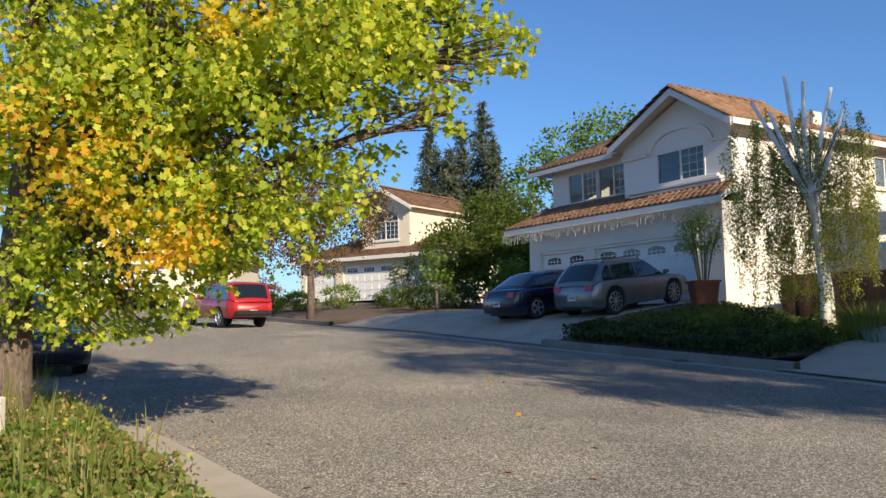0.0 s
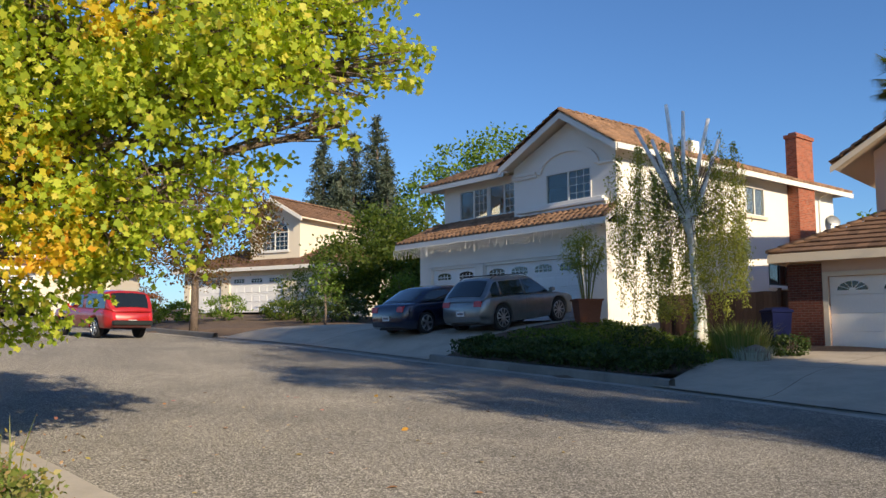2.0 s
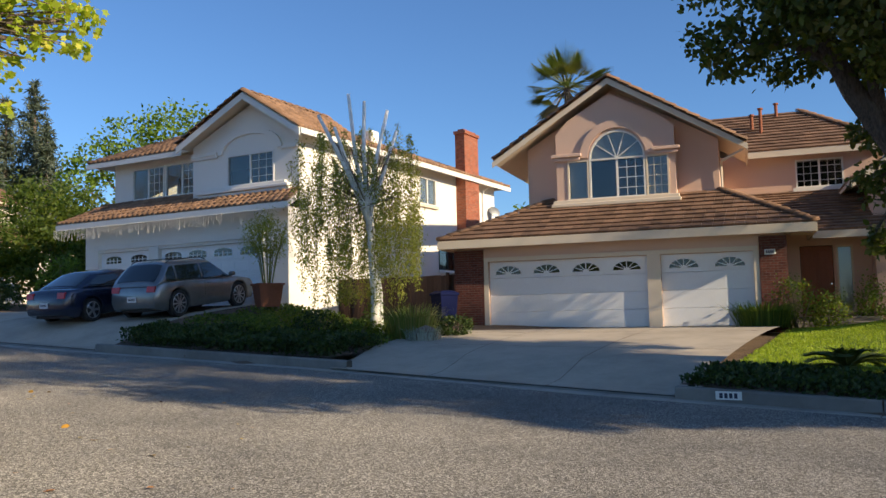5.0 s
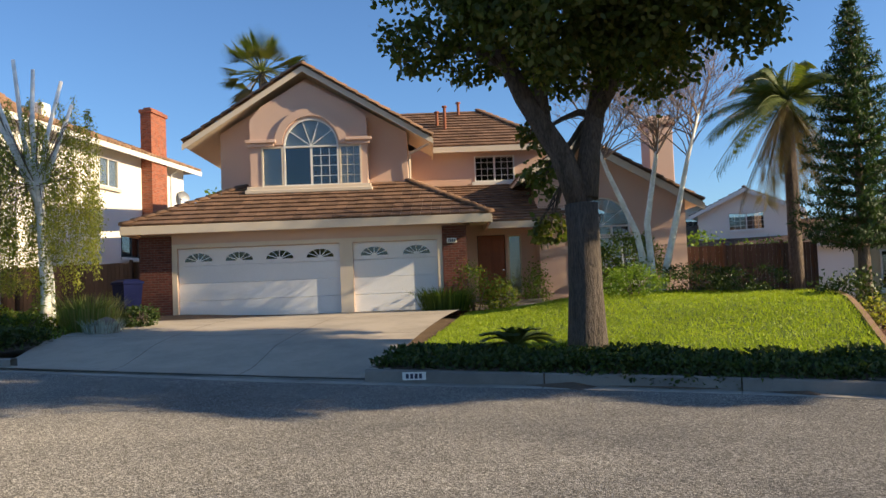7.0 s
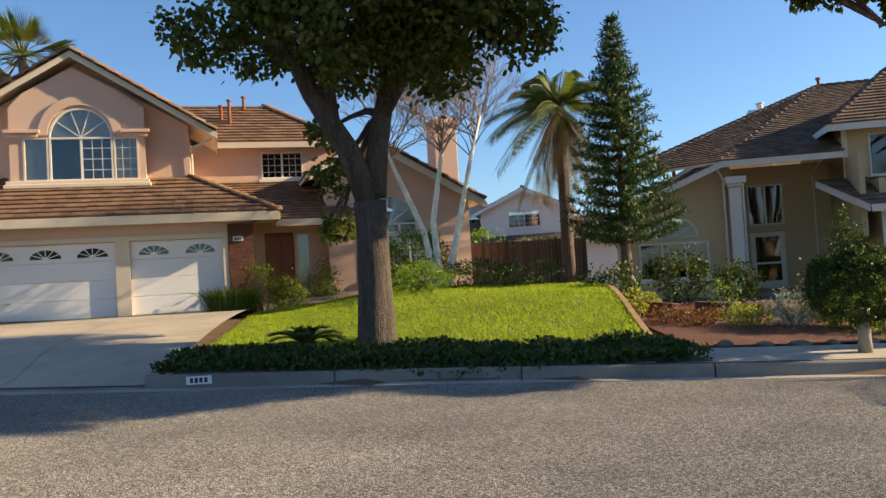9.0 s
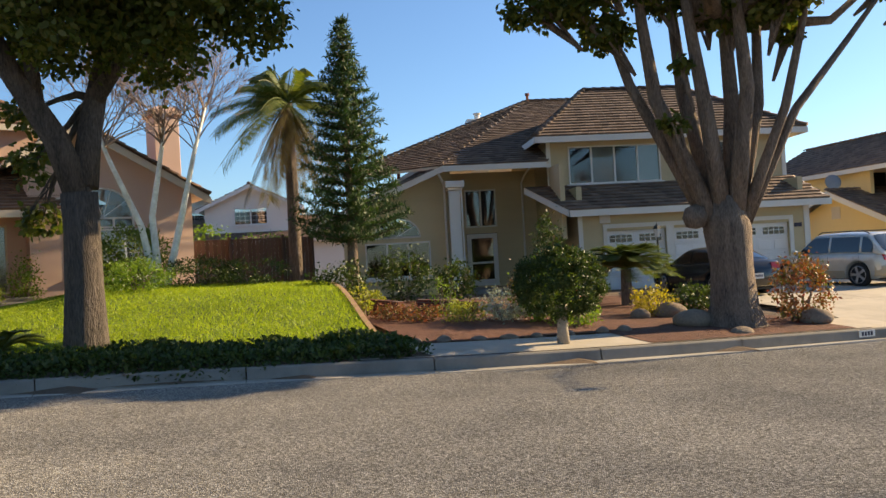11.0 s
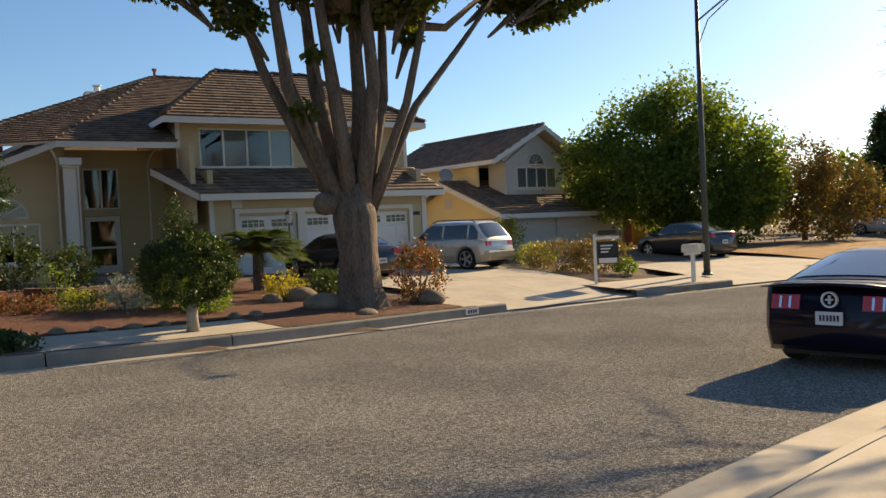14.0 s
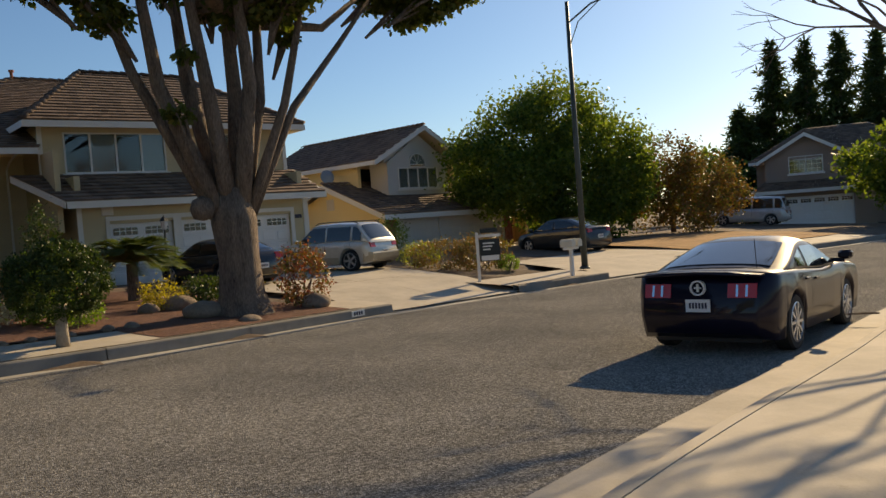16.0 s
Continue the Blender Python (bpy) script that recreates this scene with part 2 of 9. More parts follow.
# ---- mesh helpers
class Mesh:
    def __init__(self):
        self.v, self.f = [], []

    def face(self, *pts):
        n = len(self.v)
        self.v += [tuple(p) for p in pts]
        self.f.append(tuple(range(n, n + len(pts))))

    def add(self, verts, faces):
        n = len(self.v)
        self.v += [tuple(p) for p in verts]
        self.f += [tuple(i + n for i in f) for f in faces]
        return self

    def box(self, x0, x1, y0, y1, z0, z1, b=0.0):
        """A box, its upright and top edges bevelled by b."""
        if b <= 0:
            v = [(x, y, z) for z in (z0, z1) for x, y in ((x0, y0), (x1, y0), (x1, y1), (x0, y1))]
            return self.add(v, [(0, 3, 2, 1), (4, 5, 6, 7), (0, 1, 5, 4), (1, 2, 6, 5), (2, 3, 7, 6), (3, 0, 4, 7)])
        rings = []
        for z, k in ((z0, b), (z0 + b, 0), (z1 - b, 0), (z1, b)):
            a = k
            rings.append([(x0 + b + a, y0 + a, z), (x1 - b - a, y0 + a, z), (x1 - a, y0 + b + a, z), (x1 - a, y1 - b - a, z),
                          (x1 - b - a, y1 - a, z), (x0 + b + a, y1 - a, z), (x0 + a, y1 - b - a, z), (x0 + a, y0 + b + a, z)])
        return self.loft(rings, caps=True)

    def loft(self, rings, caps=True, closed=True):
        n, m = len(rings[0]), len(rings)
        faces = []
        for i in range(m - 1):
            for j in range(n if closed else n - 1):
                k = (j + 1) % n
                faces.append((i * n + j, i * n + k, (i + 1) * n + k, (i + 1) * n + j))
        if caps:
            faces += [tuple(reversed(range(n))), tuple(range((m - 1) * n, m * n))]
        return self.add([p for r in rings for p in r], faces)

    def tube(self, pts, radii, n=8, caps=True):
        pts = [Vector(p) for p in pts]
        rings = []
        side = None
        for i, p in enumerate(pts):
            d = (pts[min(i + 1, len(pts) - 1)] - pts[max(i - 1, 0)])
            d = d.normalized() if d.length > 1e-6 else Vector((0, 0, 1))
            if side is None:
                side = d.orthogonal().normalized()
            side = (side - d * side.dot(d))
            side = side.normalized() if side.length > 1e-5 else d.orthogonal().normalized()
            up = d.cross(side)
            r = radii[i] if isinstance(radii, (list, tuple)) else radii
            rings.append([p + side * (r * math.cos(2 * math.pi * k / n)) + up * (r * math.sin(2 * math.pi * k / n)) for k in range(n)])
        return self.loft(rings, caps)

    def prism(self, pts, axis, p0, p1):
        """A polygon of (a, z) pushed from p0 to p1. axis 'u': a runs along x; 'v': a runs along y."""
        def at(a, z, p):
            return (a, p, z) if axis == "u" else (p, a, z)
        n = len(pts)
        v = [at(a, z, p0) for a, z in pts] + [at(a, z, p1) for a, z in pts]
        return self.add(v, [tuple(range(n)), tuple(reversed(range(n, 2 * n)))] + [(i, i + n, (i + 1) % n + n, (i + 1) % n) for i in range(n)])

    def beam(self, p, q, w, h):
        """A board from p to q: w thick across it, h high, hanging below the line."""
        p, q = Vector(p), Vector(q)
        d = (q - p).normalized()
        s = d.cross(Vector((0, 0, 1))).normalized() * (w / 2)
        up = Vector((0, 0, 1))
        ring = lambda c: [c - s - up * h, c + s - up * h, c + s, c - s]
        return self.loft([ring(p), ring(q)])

    def lathe(self, prof, n=16, centre=(0, 0, 0)):
        return self.loft([[(centre[0] + r * math.cos(2 * math.pi * k / n), centre[1] + r * math.sin(2 * math.pi * k / n), centre[2] + z) for k in range(n)] for r, z in prof])

    def wall(self, axis, a0, a1, z0, z1, p0, p1, holes=()):
        """A wall with real openings (a0, a1, z0, z1) through it."""
        cut = lambda lo, hi, vals: sorted({lo, hi, *[min(max(v, lo), hi) for v in vals]})
        A = cut(a0, a1, [h[i] for h in holes for i in (0, 1)])
        Z = cut(z0, z1, [h[i] for h in holes for i in (2, 3)])
        full = {}
        for i in range(len(A) - 1):
            for k in range(len(Z) - 1):
                ca, cz = (A[i] + A[i + 1]) / 2, (Z[k] + Z[k + 1]) / 2
                full[i, k] = not any(h[0] < ca < h[1] and h[2] < cz < h[3] for h in holes)
        at = lambda a, p, z: (a, p, z) if axis == "u" else (p, a, z)
        for (i, k), solid in full.items():
            if not solid:
                continue
            x0, x1, y0, y1 = A[i], A[i + 1], Z[k], Z[k + 1]
            self.face(at(x0, p0, y0), at(x1, p0, y0), at(x1, p0, y1), at(x0, p0, y1))
            self.face(at(x0, p1, y0), at(x0, p1, y1), at(x1, p1, y1), at(x1, p1, y0))
            for di, dk, e in ((-1, 0, ((x0, y0), (x0, y1))), (1, 0, ((x1, y0), (x1, y1))), (0, -1, ((x0, y0), (x1, y0))), (0, 1, ((x0, y1), (x1, y1)))):
                if not full.get((i + di, k + dk), False):
                    (s0, t0), (s1, t1) = e
                    self.face(at(s0, p0, t0), at(s1, p0, t1), at(s1, p1, t1), at(s0, p1, t0))
        return self


def arc(c, z, r, a0, a1, n=12, squash=1.0):
    return [(c + r * math.cos(radians(a0 + (a1 - a0) * i / n)), z + squash * r * math.sin(radians(a0 + (a1 - a0) * i / n))) for i in range(n + 1)]


def data_of(name, mesh, mat, smooth=False):
    me = bpy.data.meshes.new(name)
    me.from_pydata(mesh.v, [], mesh.f)
    me.materials.append(mat)
    bm = bmesh.new()
    bm.from_mesh(me)
    if len(bm.verts) < 60000:
        bmesh.ops.remove_doubles(bm, verts=bm.verts, dist=0.0004)
        bmesh.ops.recalc_face_normals(bm, faces=bm.faces)
    bm.to_mesh(me)
    bm.free()
    if smooth:
        me.polygons.foreach_set("use_smooth", [True] * len(me.polygons))
    return me


def part(name, mesh, mat, parent=None, label="", smooth=False, at=None, kind=""):
    """One mesh object under a thing or a part."""
    me = mesh if isinstance(mesh, bpy.types.Mesh) else data_of(name, mesh, mat, smooth)
    ob = new(name, me)
    ob.parent = parent
    if at is not None:
        ob.matrix_basis = at
    return tagged(ob, label, kind=kind)


def thing(name, m, label, category, group="", kind=""):
    ob = new(name)
    ob.empty_display_size = 0.2
    ob.matrix_basis = m
    return tagged(ob, label, category, group, kind)


def lone(name, mesh, mat, label, category, m=None, group="", kind="", smooth=False):
    ob = part(name, mesh, mat, None, label, smooth, m)
    return tagged(ob, label, category, group, kind)


def rnd(a, b):
    return random.uniform(a, b)


# ---- the lie of the land: the street climbs to the north-west, the lots rise behind the far kerb
def polyline(points, step=0.6):
    out = []
    P = [Vector(p) for p in points]
    for i in range(len(P) - 1):
        a, b, c, d = P[max(i - 1, 0)], P[i], P[i + 1], P[min(i + 2, len(P) - 1)]
        n = max(2, int((c - b).length / step))
        for k in range(n):
            t = k / n
            out.append(0.5 * ((2 * b) + (c - a) * t + (2 * a - 5 * b + 4 * c - d) * t * t + (3 * b - a - 3 * c + d) * t ** 3))
    return out + [P[-1]]


FAR_KERB = polyline([(-46, 102), (-24, 66), (-6.9, 37.0), (5.2, 19.2), (7.6, 14.8), (9.2, 11.4), (10.3, 9.3), (12.2, 5.6), (13.75, 1.2), (15.2, -2.0), (17.7, -6.9), (19.8, -12.4), (21.6, -18.5), (23.2, -26), (25.4, -36), (31, -46), (42, -54), (80, -66)])
NEAR_KERB = polyline([(-58, 96), (-38, 58), (-21, 30), (-9.3, 15.0), (-4.2, 10.5), (-1.65, 7.1), (1.55, 2.3), (4.45, -2.7), (6.85, -7.7), (9.4, -13.0), (12.0, -20), (14.0, -28), (17, -42), (27, -58), (40, -66), (76, -82)])
UPHILL = Vector((math.sin(radians(-30)), math.cos(radians(-30))))
FARR = np.array([(p.x, p.y) for p in FAR_KERB])
NEARR = np.array([(p.x, p.y) for p in NEAR_KERB])


def road_z(x, y):
    s = x * UPHILL.x + y * UPHILL.y
    c = min(25.0, max(-34.0, s))
    return 0.036 * c + 0.0005 * c * c + (0.04 * (min(s, 80) - 25) if s > 25 else 0) + (0.008 * (max(s, -90) + 34) if s < -34 else 0)


def beyond(line, x, y, sign):
    """Signed distance behind a kerb line, positive away from the road."""
    d = (line[:, 0] - x) ** 2 + (line[:, 1] - y) ** 2
    i = int(d.argmin())
    a, b = line[max(i - 1, 0)], line[min(i + 1, len(line) - 1)]
    t = (b - a) / max(1e-6, np.hypot(*(b - a)))
    n = np.array([-t[1], t[0]]) * sign
    return float((np.array([x, y]) - line[i]) @ n) if d[i] < 25 else float(math.copysign(math.sqrt(d[i]), (np.array([x, y]) - line[i]) @ n))


def lot_rise(e):
    if e <= 0:
        return 0.0
    return 0.18 + 0.058 * min(e, 10.0) if e > 0.16 else 0.18 * e / 0.16


def ground_z(x, y):
    e = beyond(FARR, x, y, 1)
    if e > 0:
        return road_z(x, y) + lot_rise(e)
    n = beyond(NEARR, x, y, -1)
    return road_z(x, y) + (0.13 if n > 0.6 else 0)


def smooth_rise(e):
    """The ramp of a driveway from the gutter to the lot."""
    return lot_rise(max(e, 0.17)) * min(1.0, max(0.0, e) / 2.2)


# ---- ground, road, kerbs
def grid_sheet(xs, ys, zf):
    m = Mesh()
    nx, ny = len(xs), len(ys)
    m.add([(x, y, zf(x, y)) for y in ys for x in xs], [(j * nx + i, j * nx + i + 1, (j + 1) * nx + i + 1, (j + 1) * nx + i) for j in range(ny - 1) for i in range(nx - 1)])
    return m


DROPS = [((-4.5, 33.6), (2.7, 22.9)), ((6.7, 16.4), (9.9, 10.0)), ((17.9, -7.4), (19.6, -11.9)), ((20.9, -16.0), (22.4, -22.5))]


def by_drive(x, y):
    """Whether a place lies behind a dropped kerb."""
    i = int(((FARR - (x, y)) ** 2).sum(1).argmin())
    for p, q in DROPS:
        lo, hi = (int(((FARR - r) ** 2).sum(1).argmin()) for r in (p, q))
        if lo - 2 <= i <= hi + 2:
            return True
    return False


def soft_ground(x, y):
    if abs(x) > 130 or abs(y) > 130:
        return road_z(max(-130, min(130, x)), max(-130, min(130, y))) - 0.3
    e, n = beyond(FARR, x, y, 1), beyond(NEARR, x, y, -1)
    if e > 0:
        return road_z(x, y) + (lot_rise(e) - (0.3 if e < 3.2 and by_drive(x, y) else 0.05) if e > 0.5 else -0.16)
    return road_z(x, y) + (0.09 if n > 0.9 else -0.12)


fine = [-60 + 1.5 * i for i in range(91)]
xs = [-4000, -1500, -600, -250, -130, -100, -80] + fine + [80, 85, 100, 130, 250, 600, 1500, 4000]
ys = [-4000, -1500, -600, -250, -130, -100, -80] + [-60 + 1.5 * i for i in range(97)] + [92, 105, 130, 250, 600, 1500, 4000]
tagged(part("ground", grid_sheet(xs, ys, soft_ground), SOIL), "bare brown garden soil round the houses", "ground", kind="structure")


def resampled(line, n):
    d = np.r_[0, np.cumsum(np.hypot(*np.diff(line, axis=0).T))]
    t = np.linspace(0, d[-1], n)
    return np.stack([np.interp(t, d, line[:, 0]), np.interp(t, d, line[:, 1])], 1)


def side_of(line, sign):
    t = np.gradient(line, axis=0)
    t /= np.hypot(t[:, 0], t[:, 1])[:, None]
    return np.stack([-t[:, 1], t[:, 0]], 1) * sign


def strip(line, sign, offs, i0=0, i1=None):
    """A band along a line: offs are (distance outwards, height over the road)."""
    n = side_of(line, sign)
    line, n = line[i0:i1], n[i0:i1]
    m = Mesh()
    k = len(offs)
    verts = []
    for (x, y), (nx, ny) in zip(line, n):
        for o, h in offs:
            X, Y = x + nx * o, y + ny * o
            verts.append((X, Y, road_z(X, Y) + (h(o) if callable(h) else h)))
    m.add(verts, [(i * k + j, (i + 1) * k + j, (i + 1) * k + j + 1, i * k + j + 1) for i in range(len(line) - 1) for j in range(k - 1)])
    return m


road = Mesh()
NA, NB = resampled(NEARR, 300), resampled(FARR, 300)
K = 16
road.add([(*(a + (b - a) * j / K), road_z(*(a + (b - a) * j / K))) for a, b in zip(NA, NB) for j in range(K + 1)],
         [(i * (K + 1) + j, i * (K + 1) + j + 1, (i + 1) * (K + 1) + j + 1, (i + 1) * (K + 1) + j) for i in range(299) for j in range(K)])
tagged(part("road", road, ASPHALT, smooth=True), "worn grey asphalt street with pale chippings", "road", kind="structure")


def at_index(line, x, y):
    return int(((line[:, 0] - x) ** 2 + (line[:, 1] - y) ** 2).argmin())


# far kerb, dropped at the driveways: cast in lengths of three metres with open joints
FINE = resampled(FARR, int(np.hypot(*np.diff(FARR, axis=0).T).sum() / 0.1))
marks = [0] + [at_index(FINE, *p) for d in DROPS for p in d] + [len(FINE) - 1]
for i in range(len(marks) - 1):
    low = i % 2 == 1
    h = 0.03 if low else 0.2
    base = thing("kerb", Matrix(), "grey concrete kerb and gutter, dropped at the driveway" if low else "grey concrete kerb and gutter along the street", "kerb", kind="structure")
    for k in range(marks[i], marks[i + 1], 30):
        e = min(k + 31, marks[i + 1] + 1)
        if e - k < 3:
            continue
        line = FINE[k:e].copy()
        line[-1] += (line[-2] - line[-1]) * 0.22
        prof = [(-0.045, -0.05), (-0.04, 0.01), (-0.02, h - 0.025), (0.0, h), (0.15, h + 0.002), (0.165, h - 0.012), (0.17, h - 0.2)]
        part("kerb_stone", strip(line, 1, prof), KERB, base)
        part("gutter", strip(line, 1, [(-0.43, -0.03), (-0.42, 0.008), (-0.24, 0.003), (-0.046, 0.002)]), GUTTER, base)
# near kerb and its pavement
tagged(part("kerb", strip(NEARR, -1, [(0.0, 0.004), (0.46, -0.012), (0.52, 0.08), (0.57, 0.115), (0.69, 0.125), (0.695, 0.02)]), WALKWAY), "pale concrete kerb and wide gutter", "kerb", kind="structure")
i0, i1 = at_index(NEARR, 3.0, -0.2), at_index(NEARR, 27, -58)
tagged(part("pavement", strip(NEARR, -1, [(0.7, 0.122), (0.9, 0.125), (1.8, 0.135), (3.4, 0.15), (5.0, 0.17), (9, 0.2)], i0, i1), WALKWAY), "pale concrete pavement crossed by branch shadows", "pavement", kind="structure")


def patch(c00, c10, c11, c01, lift=0.0, n=10, m=14, zf=None):
    """A four-cornered sheet laid over the ground."""
    me = Mesh()
    c00, c10, c11, c01 = (Vector(c) for c in (c00, c10, c11, c01))
    vs = []
    for j in range(m + 1):
        for i in range(n + 1):
            p = c00.lerp(c10, i / n).lerp(c01.lerp(c11, i / n), j / m)
            vs.append((p.x, p.y, (zf or ground_z)(p.x, p.y) + lift))
    return me.add(vs, [(j * (n + 1) + i, j * (n + 1) + i + 1, (j + 1) * (n + 1) + i + 1, (j + 1) * (n + 1) + i) for j in range(m) for i in range(n)])


def drive_z(x, y):
    return road_z(x, y) + max(smooth_rise(beyond(FARR, x, y, 1)), 0.03)


# ---- house building
def frame_of(n, az, d, z):
    """A house's own axes: x along the front to the right, y into the house."""
    a = radians(az)
    return pose(d * math.sin(a), d * math.cos(a), z, 0, 0, -n)


def flat_tiles(A, B, C, D, w=0.3, course=0.34, lift=0.055, mesh=None):
    """Courses of thin flat tiles on a roof plane: eave A-B, ridge D-C."""
    m = mesh or Mesh()
    A, B, C, D = (Vector(p) for p in (A, B, C, D))
    nrm = (B - A).cross(D - A).normalized()
    if nrm.z < 0:
        nrm = -nrm
    rows = max(1, round(((D - A).length + (C - B).length) / 2 / course))
    for r in range(rows):
        t0, t1 = r / rows, min(1.0, (r + 1.12) / rows)
        a0, b0, a1, b1 = A.lerp(D, t0), B.lerp(C, t0), A.lerp(D, t1), B.lerp(C, t1)
        cols = max(1, round((b0 - a0).length / w))
        for c in range(cols):
            off = (0.5 if r % 2 else 0.0)
            s0, s1 = max(0, (c - off) / cols), min(1, (c + 1 - off) / cols - 0.012 / max(0.3, (b0 - a0).length))
            if s1 <= s0:
                continue
            j = nrm * rnd(0, 0.008)
            e = (a0 - D).normalized() * 0.0
            p, q, u, v = a0.lerp(b0, s0) + e, a0.lerp(b0, s1) + e, a1.lerp(b1, s1), a1.lerp(b1, s0)
            P, Q, U, V = p + nrm * (lift + 0.01) + j, q + nrm * (lift + 0.01) + j, u + nrm * 0.012 + j, v + nrm * 0.012 + j
            m.add([p, q, P, Q, U, V, u, v], [(0, 1, 3, 2), (2, 3, 4, 5), (0, 2, 5, 7), (1, 6, 4, 3)])
    return m


def barrel_tiles(A, B, C, D, w=0.27, course=0.38, mesh=None):
    """Rows of half-round clay tiles, each row lapping over the one below."""
    m = mesh or Mesh()
    A, B, C, D = (Vector(p) for p in (A, B, C, D))
    nrm = (B - A).cross(D - A).normalized()
    if nrm.z < 0:
        nrm = -nrm
    rows = max(1, round(((D - A).length + (C - B).length) / 2 / course))
    for r in range(rows):
        t0, t1 = r / rows, min(1.0, (r + 1.15) / rows)
        a0, b0, a1, b1 = A.lerp(D, t0), B.lerp(C, t0), A.lerp(D, t1), B.lerp(C, t1)
        along = (b0 - a0).normalized() if (b0 - a0).length > 1e-3 else (B - A).normalized()
        cols = max(1, round((b0 - a0).length / w))
        for c in range(cols):
            s = (c + 0.5) / cols
            lo, hi = a0.lerp(b0, s), a1.lerp(b1, s)
            j = nrm * rnd(0.0, 0.02)
            rad = w * 0.44
            ring = []
            for base, k, up in ((lo, 1.0, 0.045), (hi, 0.85, 0.012)):
                ring.append([base + j + nrm * (up - 0.03 + rad * k * 0.85 * math.sin(a)) + along * (rad * k * math.cos(a)) for a in [math.pi * i / 6 for i in range(7)]])
            m.loft(ring, caps=False, closed=False)
            m.add([lo + j + nrm * 0.0] + ring[0], [(0, i + 1, i + 2) for i in range(6)])
    return m


def slab(m, A, B, C, D, t=0.1):
    A, B, C, D = (Vector(p) for p in (A, B, C, D))
    d = Vector((0, 0, -t))
    pts = [A, B, C] if (C - D).length < 1e-4 else [A, B, C, D]
    n = len(pts)
    m.add([*pts, *[p + d for p in pts]], [tuple(range(n)), tuple(reversed(range(n, 2 * n)))] + [(i, i + n, (i + 1) % n + n, (i + 1) % n) for i in range(n)])


RIDGE = {}


def ridge_tile(mat):
    """The half-round tile that all ridges and hips share."""
    if mat.name not in RIDGE:
        m = Mesh()
        rr = [[(x, k * 0.14 * math.cos(t), 0.02 + lift + k * 0.1 * math.sin(t)) for t in [math.pi * y / 6 for y in range(7)]] for x, k, lift in ((0, 1.05, 0.03), (0.46, 0.9, 0.0))]
        m.loft(rr, caps=False, closed=False)
        m.add([(0, 0, 0.02)] + rr[0], [(0, y + 1, y + 2) for y in range(6)])
        RIDGE[mat.name] = data_of("ridge_tile", m, mat, True)
    return RIDGE[mat.name]


def single_tiles(parent, A, B, C, D, mat, w=0.3, rows=9):
    """The courses of one roof plane laid tile by tile, each an object on one shared mesh."""
    A, B, C, D = (Vector(p) for p in (A, B, C, D))
    nrm = (B - A).cross(D - A).normalized()
    nrm = nrm if nrm.z > 0 else -nrm
    along = (B - A).normalized()
    up = nrm.cross(along)
    slope = ((D - A) - along * (D - A).dot(along)).length
    h = slope / rows
    m = Mesh()
    m.add([(0.004, 0, 0), (w - 0.004, 0, 0), (w - 0.004, 0, 0.065), (0.004, 0, 0.065), (w - 0.004, h * 1.12, 0.012), (0.004, h * 1.12, 0.012), (w - 0.004, h * 1.12, 0), (0.004, h * 1.12, 0)], [(0, 1, 2, 3), (3, 2, 4, 5), (0, 3, 5, 7), (1, 6, 4, 2)])
    me = data_of("tile", m, mat)
    turn = Matrix((along, up, nrm)).transposed().to_4x4()
    for r in range(rows):
        a, b = A.lerp(D, r / rows), B.lerp(C, r / rows)
        n = int((b - a).length / w)
        off = ((b - a).length - n * w) / 2
        for k in range(n):
            part("tile", me, mat, parent, at=Matrix.Translation(a + along * (off + k * w) + nrm * rnd(0, 0.012)) @ turn)


def roof(house, planes, tile_mat, style, boards=(), board_mat=None, deck_mat=None, caps=(), label="", single=False):
    """A tiled roof: deck with its tiles, ridge caps, and fascia boards under eaves and rakes."""
    deck = Mesh()
    for p in planes:
        slab(deck, *p)
    r = part("roof", deck, deck_mat or TRIM_CREAM, house, label)
    tiles = Mesh()
    for p in planes[1 if single else 0:]:
        (barrel_tiles if style == "barrel" else flat_tiles)(*p, mesh=tiles)
    tagged(part("roof_covering", tiles, tile_mat, r, smooth=style == "barrel"), kind="stuff")
    if single:
        single_tiles(r, *planes[0], tile_mat)
    for p, q in caps:
        p, q = Vector(p), Vector(q)
        n = max(1, round((q - p).length / 0.4))
        d = (q - p).normalized()
        side = d.cross(Vector((0, 0, 1))).normalized()
        turn = Matrix((d, side, d.cross(side) * -1)).transposed().to_4x4()
        if turn.to_3x3().determinant() < 0:
            turn = Matrix((d, -side, side.cross(d))).transposed().to_4x4()
        for i in range(n):
            part("ridge_tile", ridge_tile(tile_mat), tile_mat, r, at=Matrix.Translation(p.lerp(q, i / n)) @ turn)
    for b in boards:
        m = Mesh()
        m.beam(b[0], b[1], 0.045, b[2] if len(b) > 2 else 0.22)
        part("fascia", m, board_mat or TRIM, r)
    return r


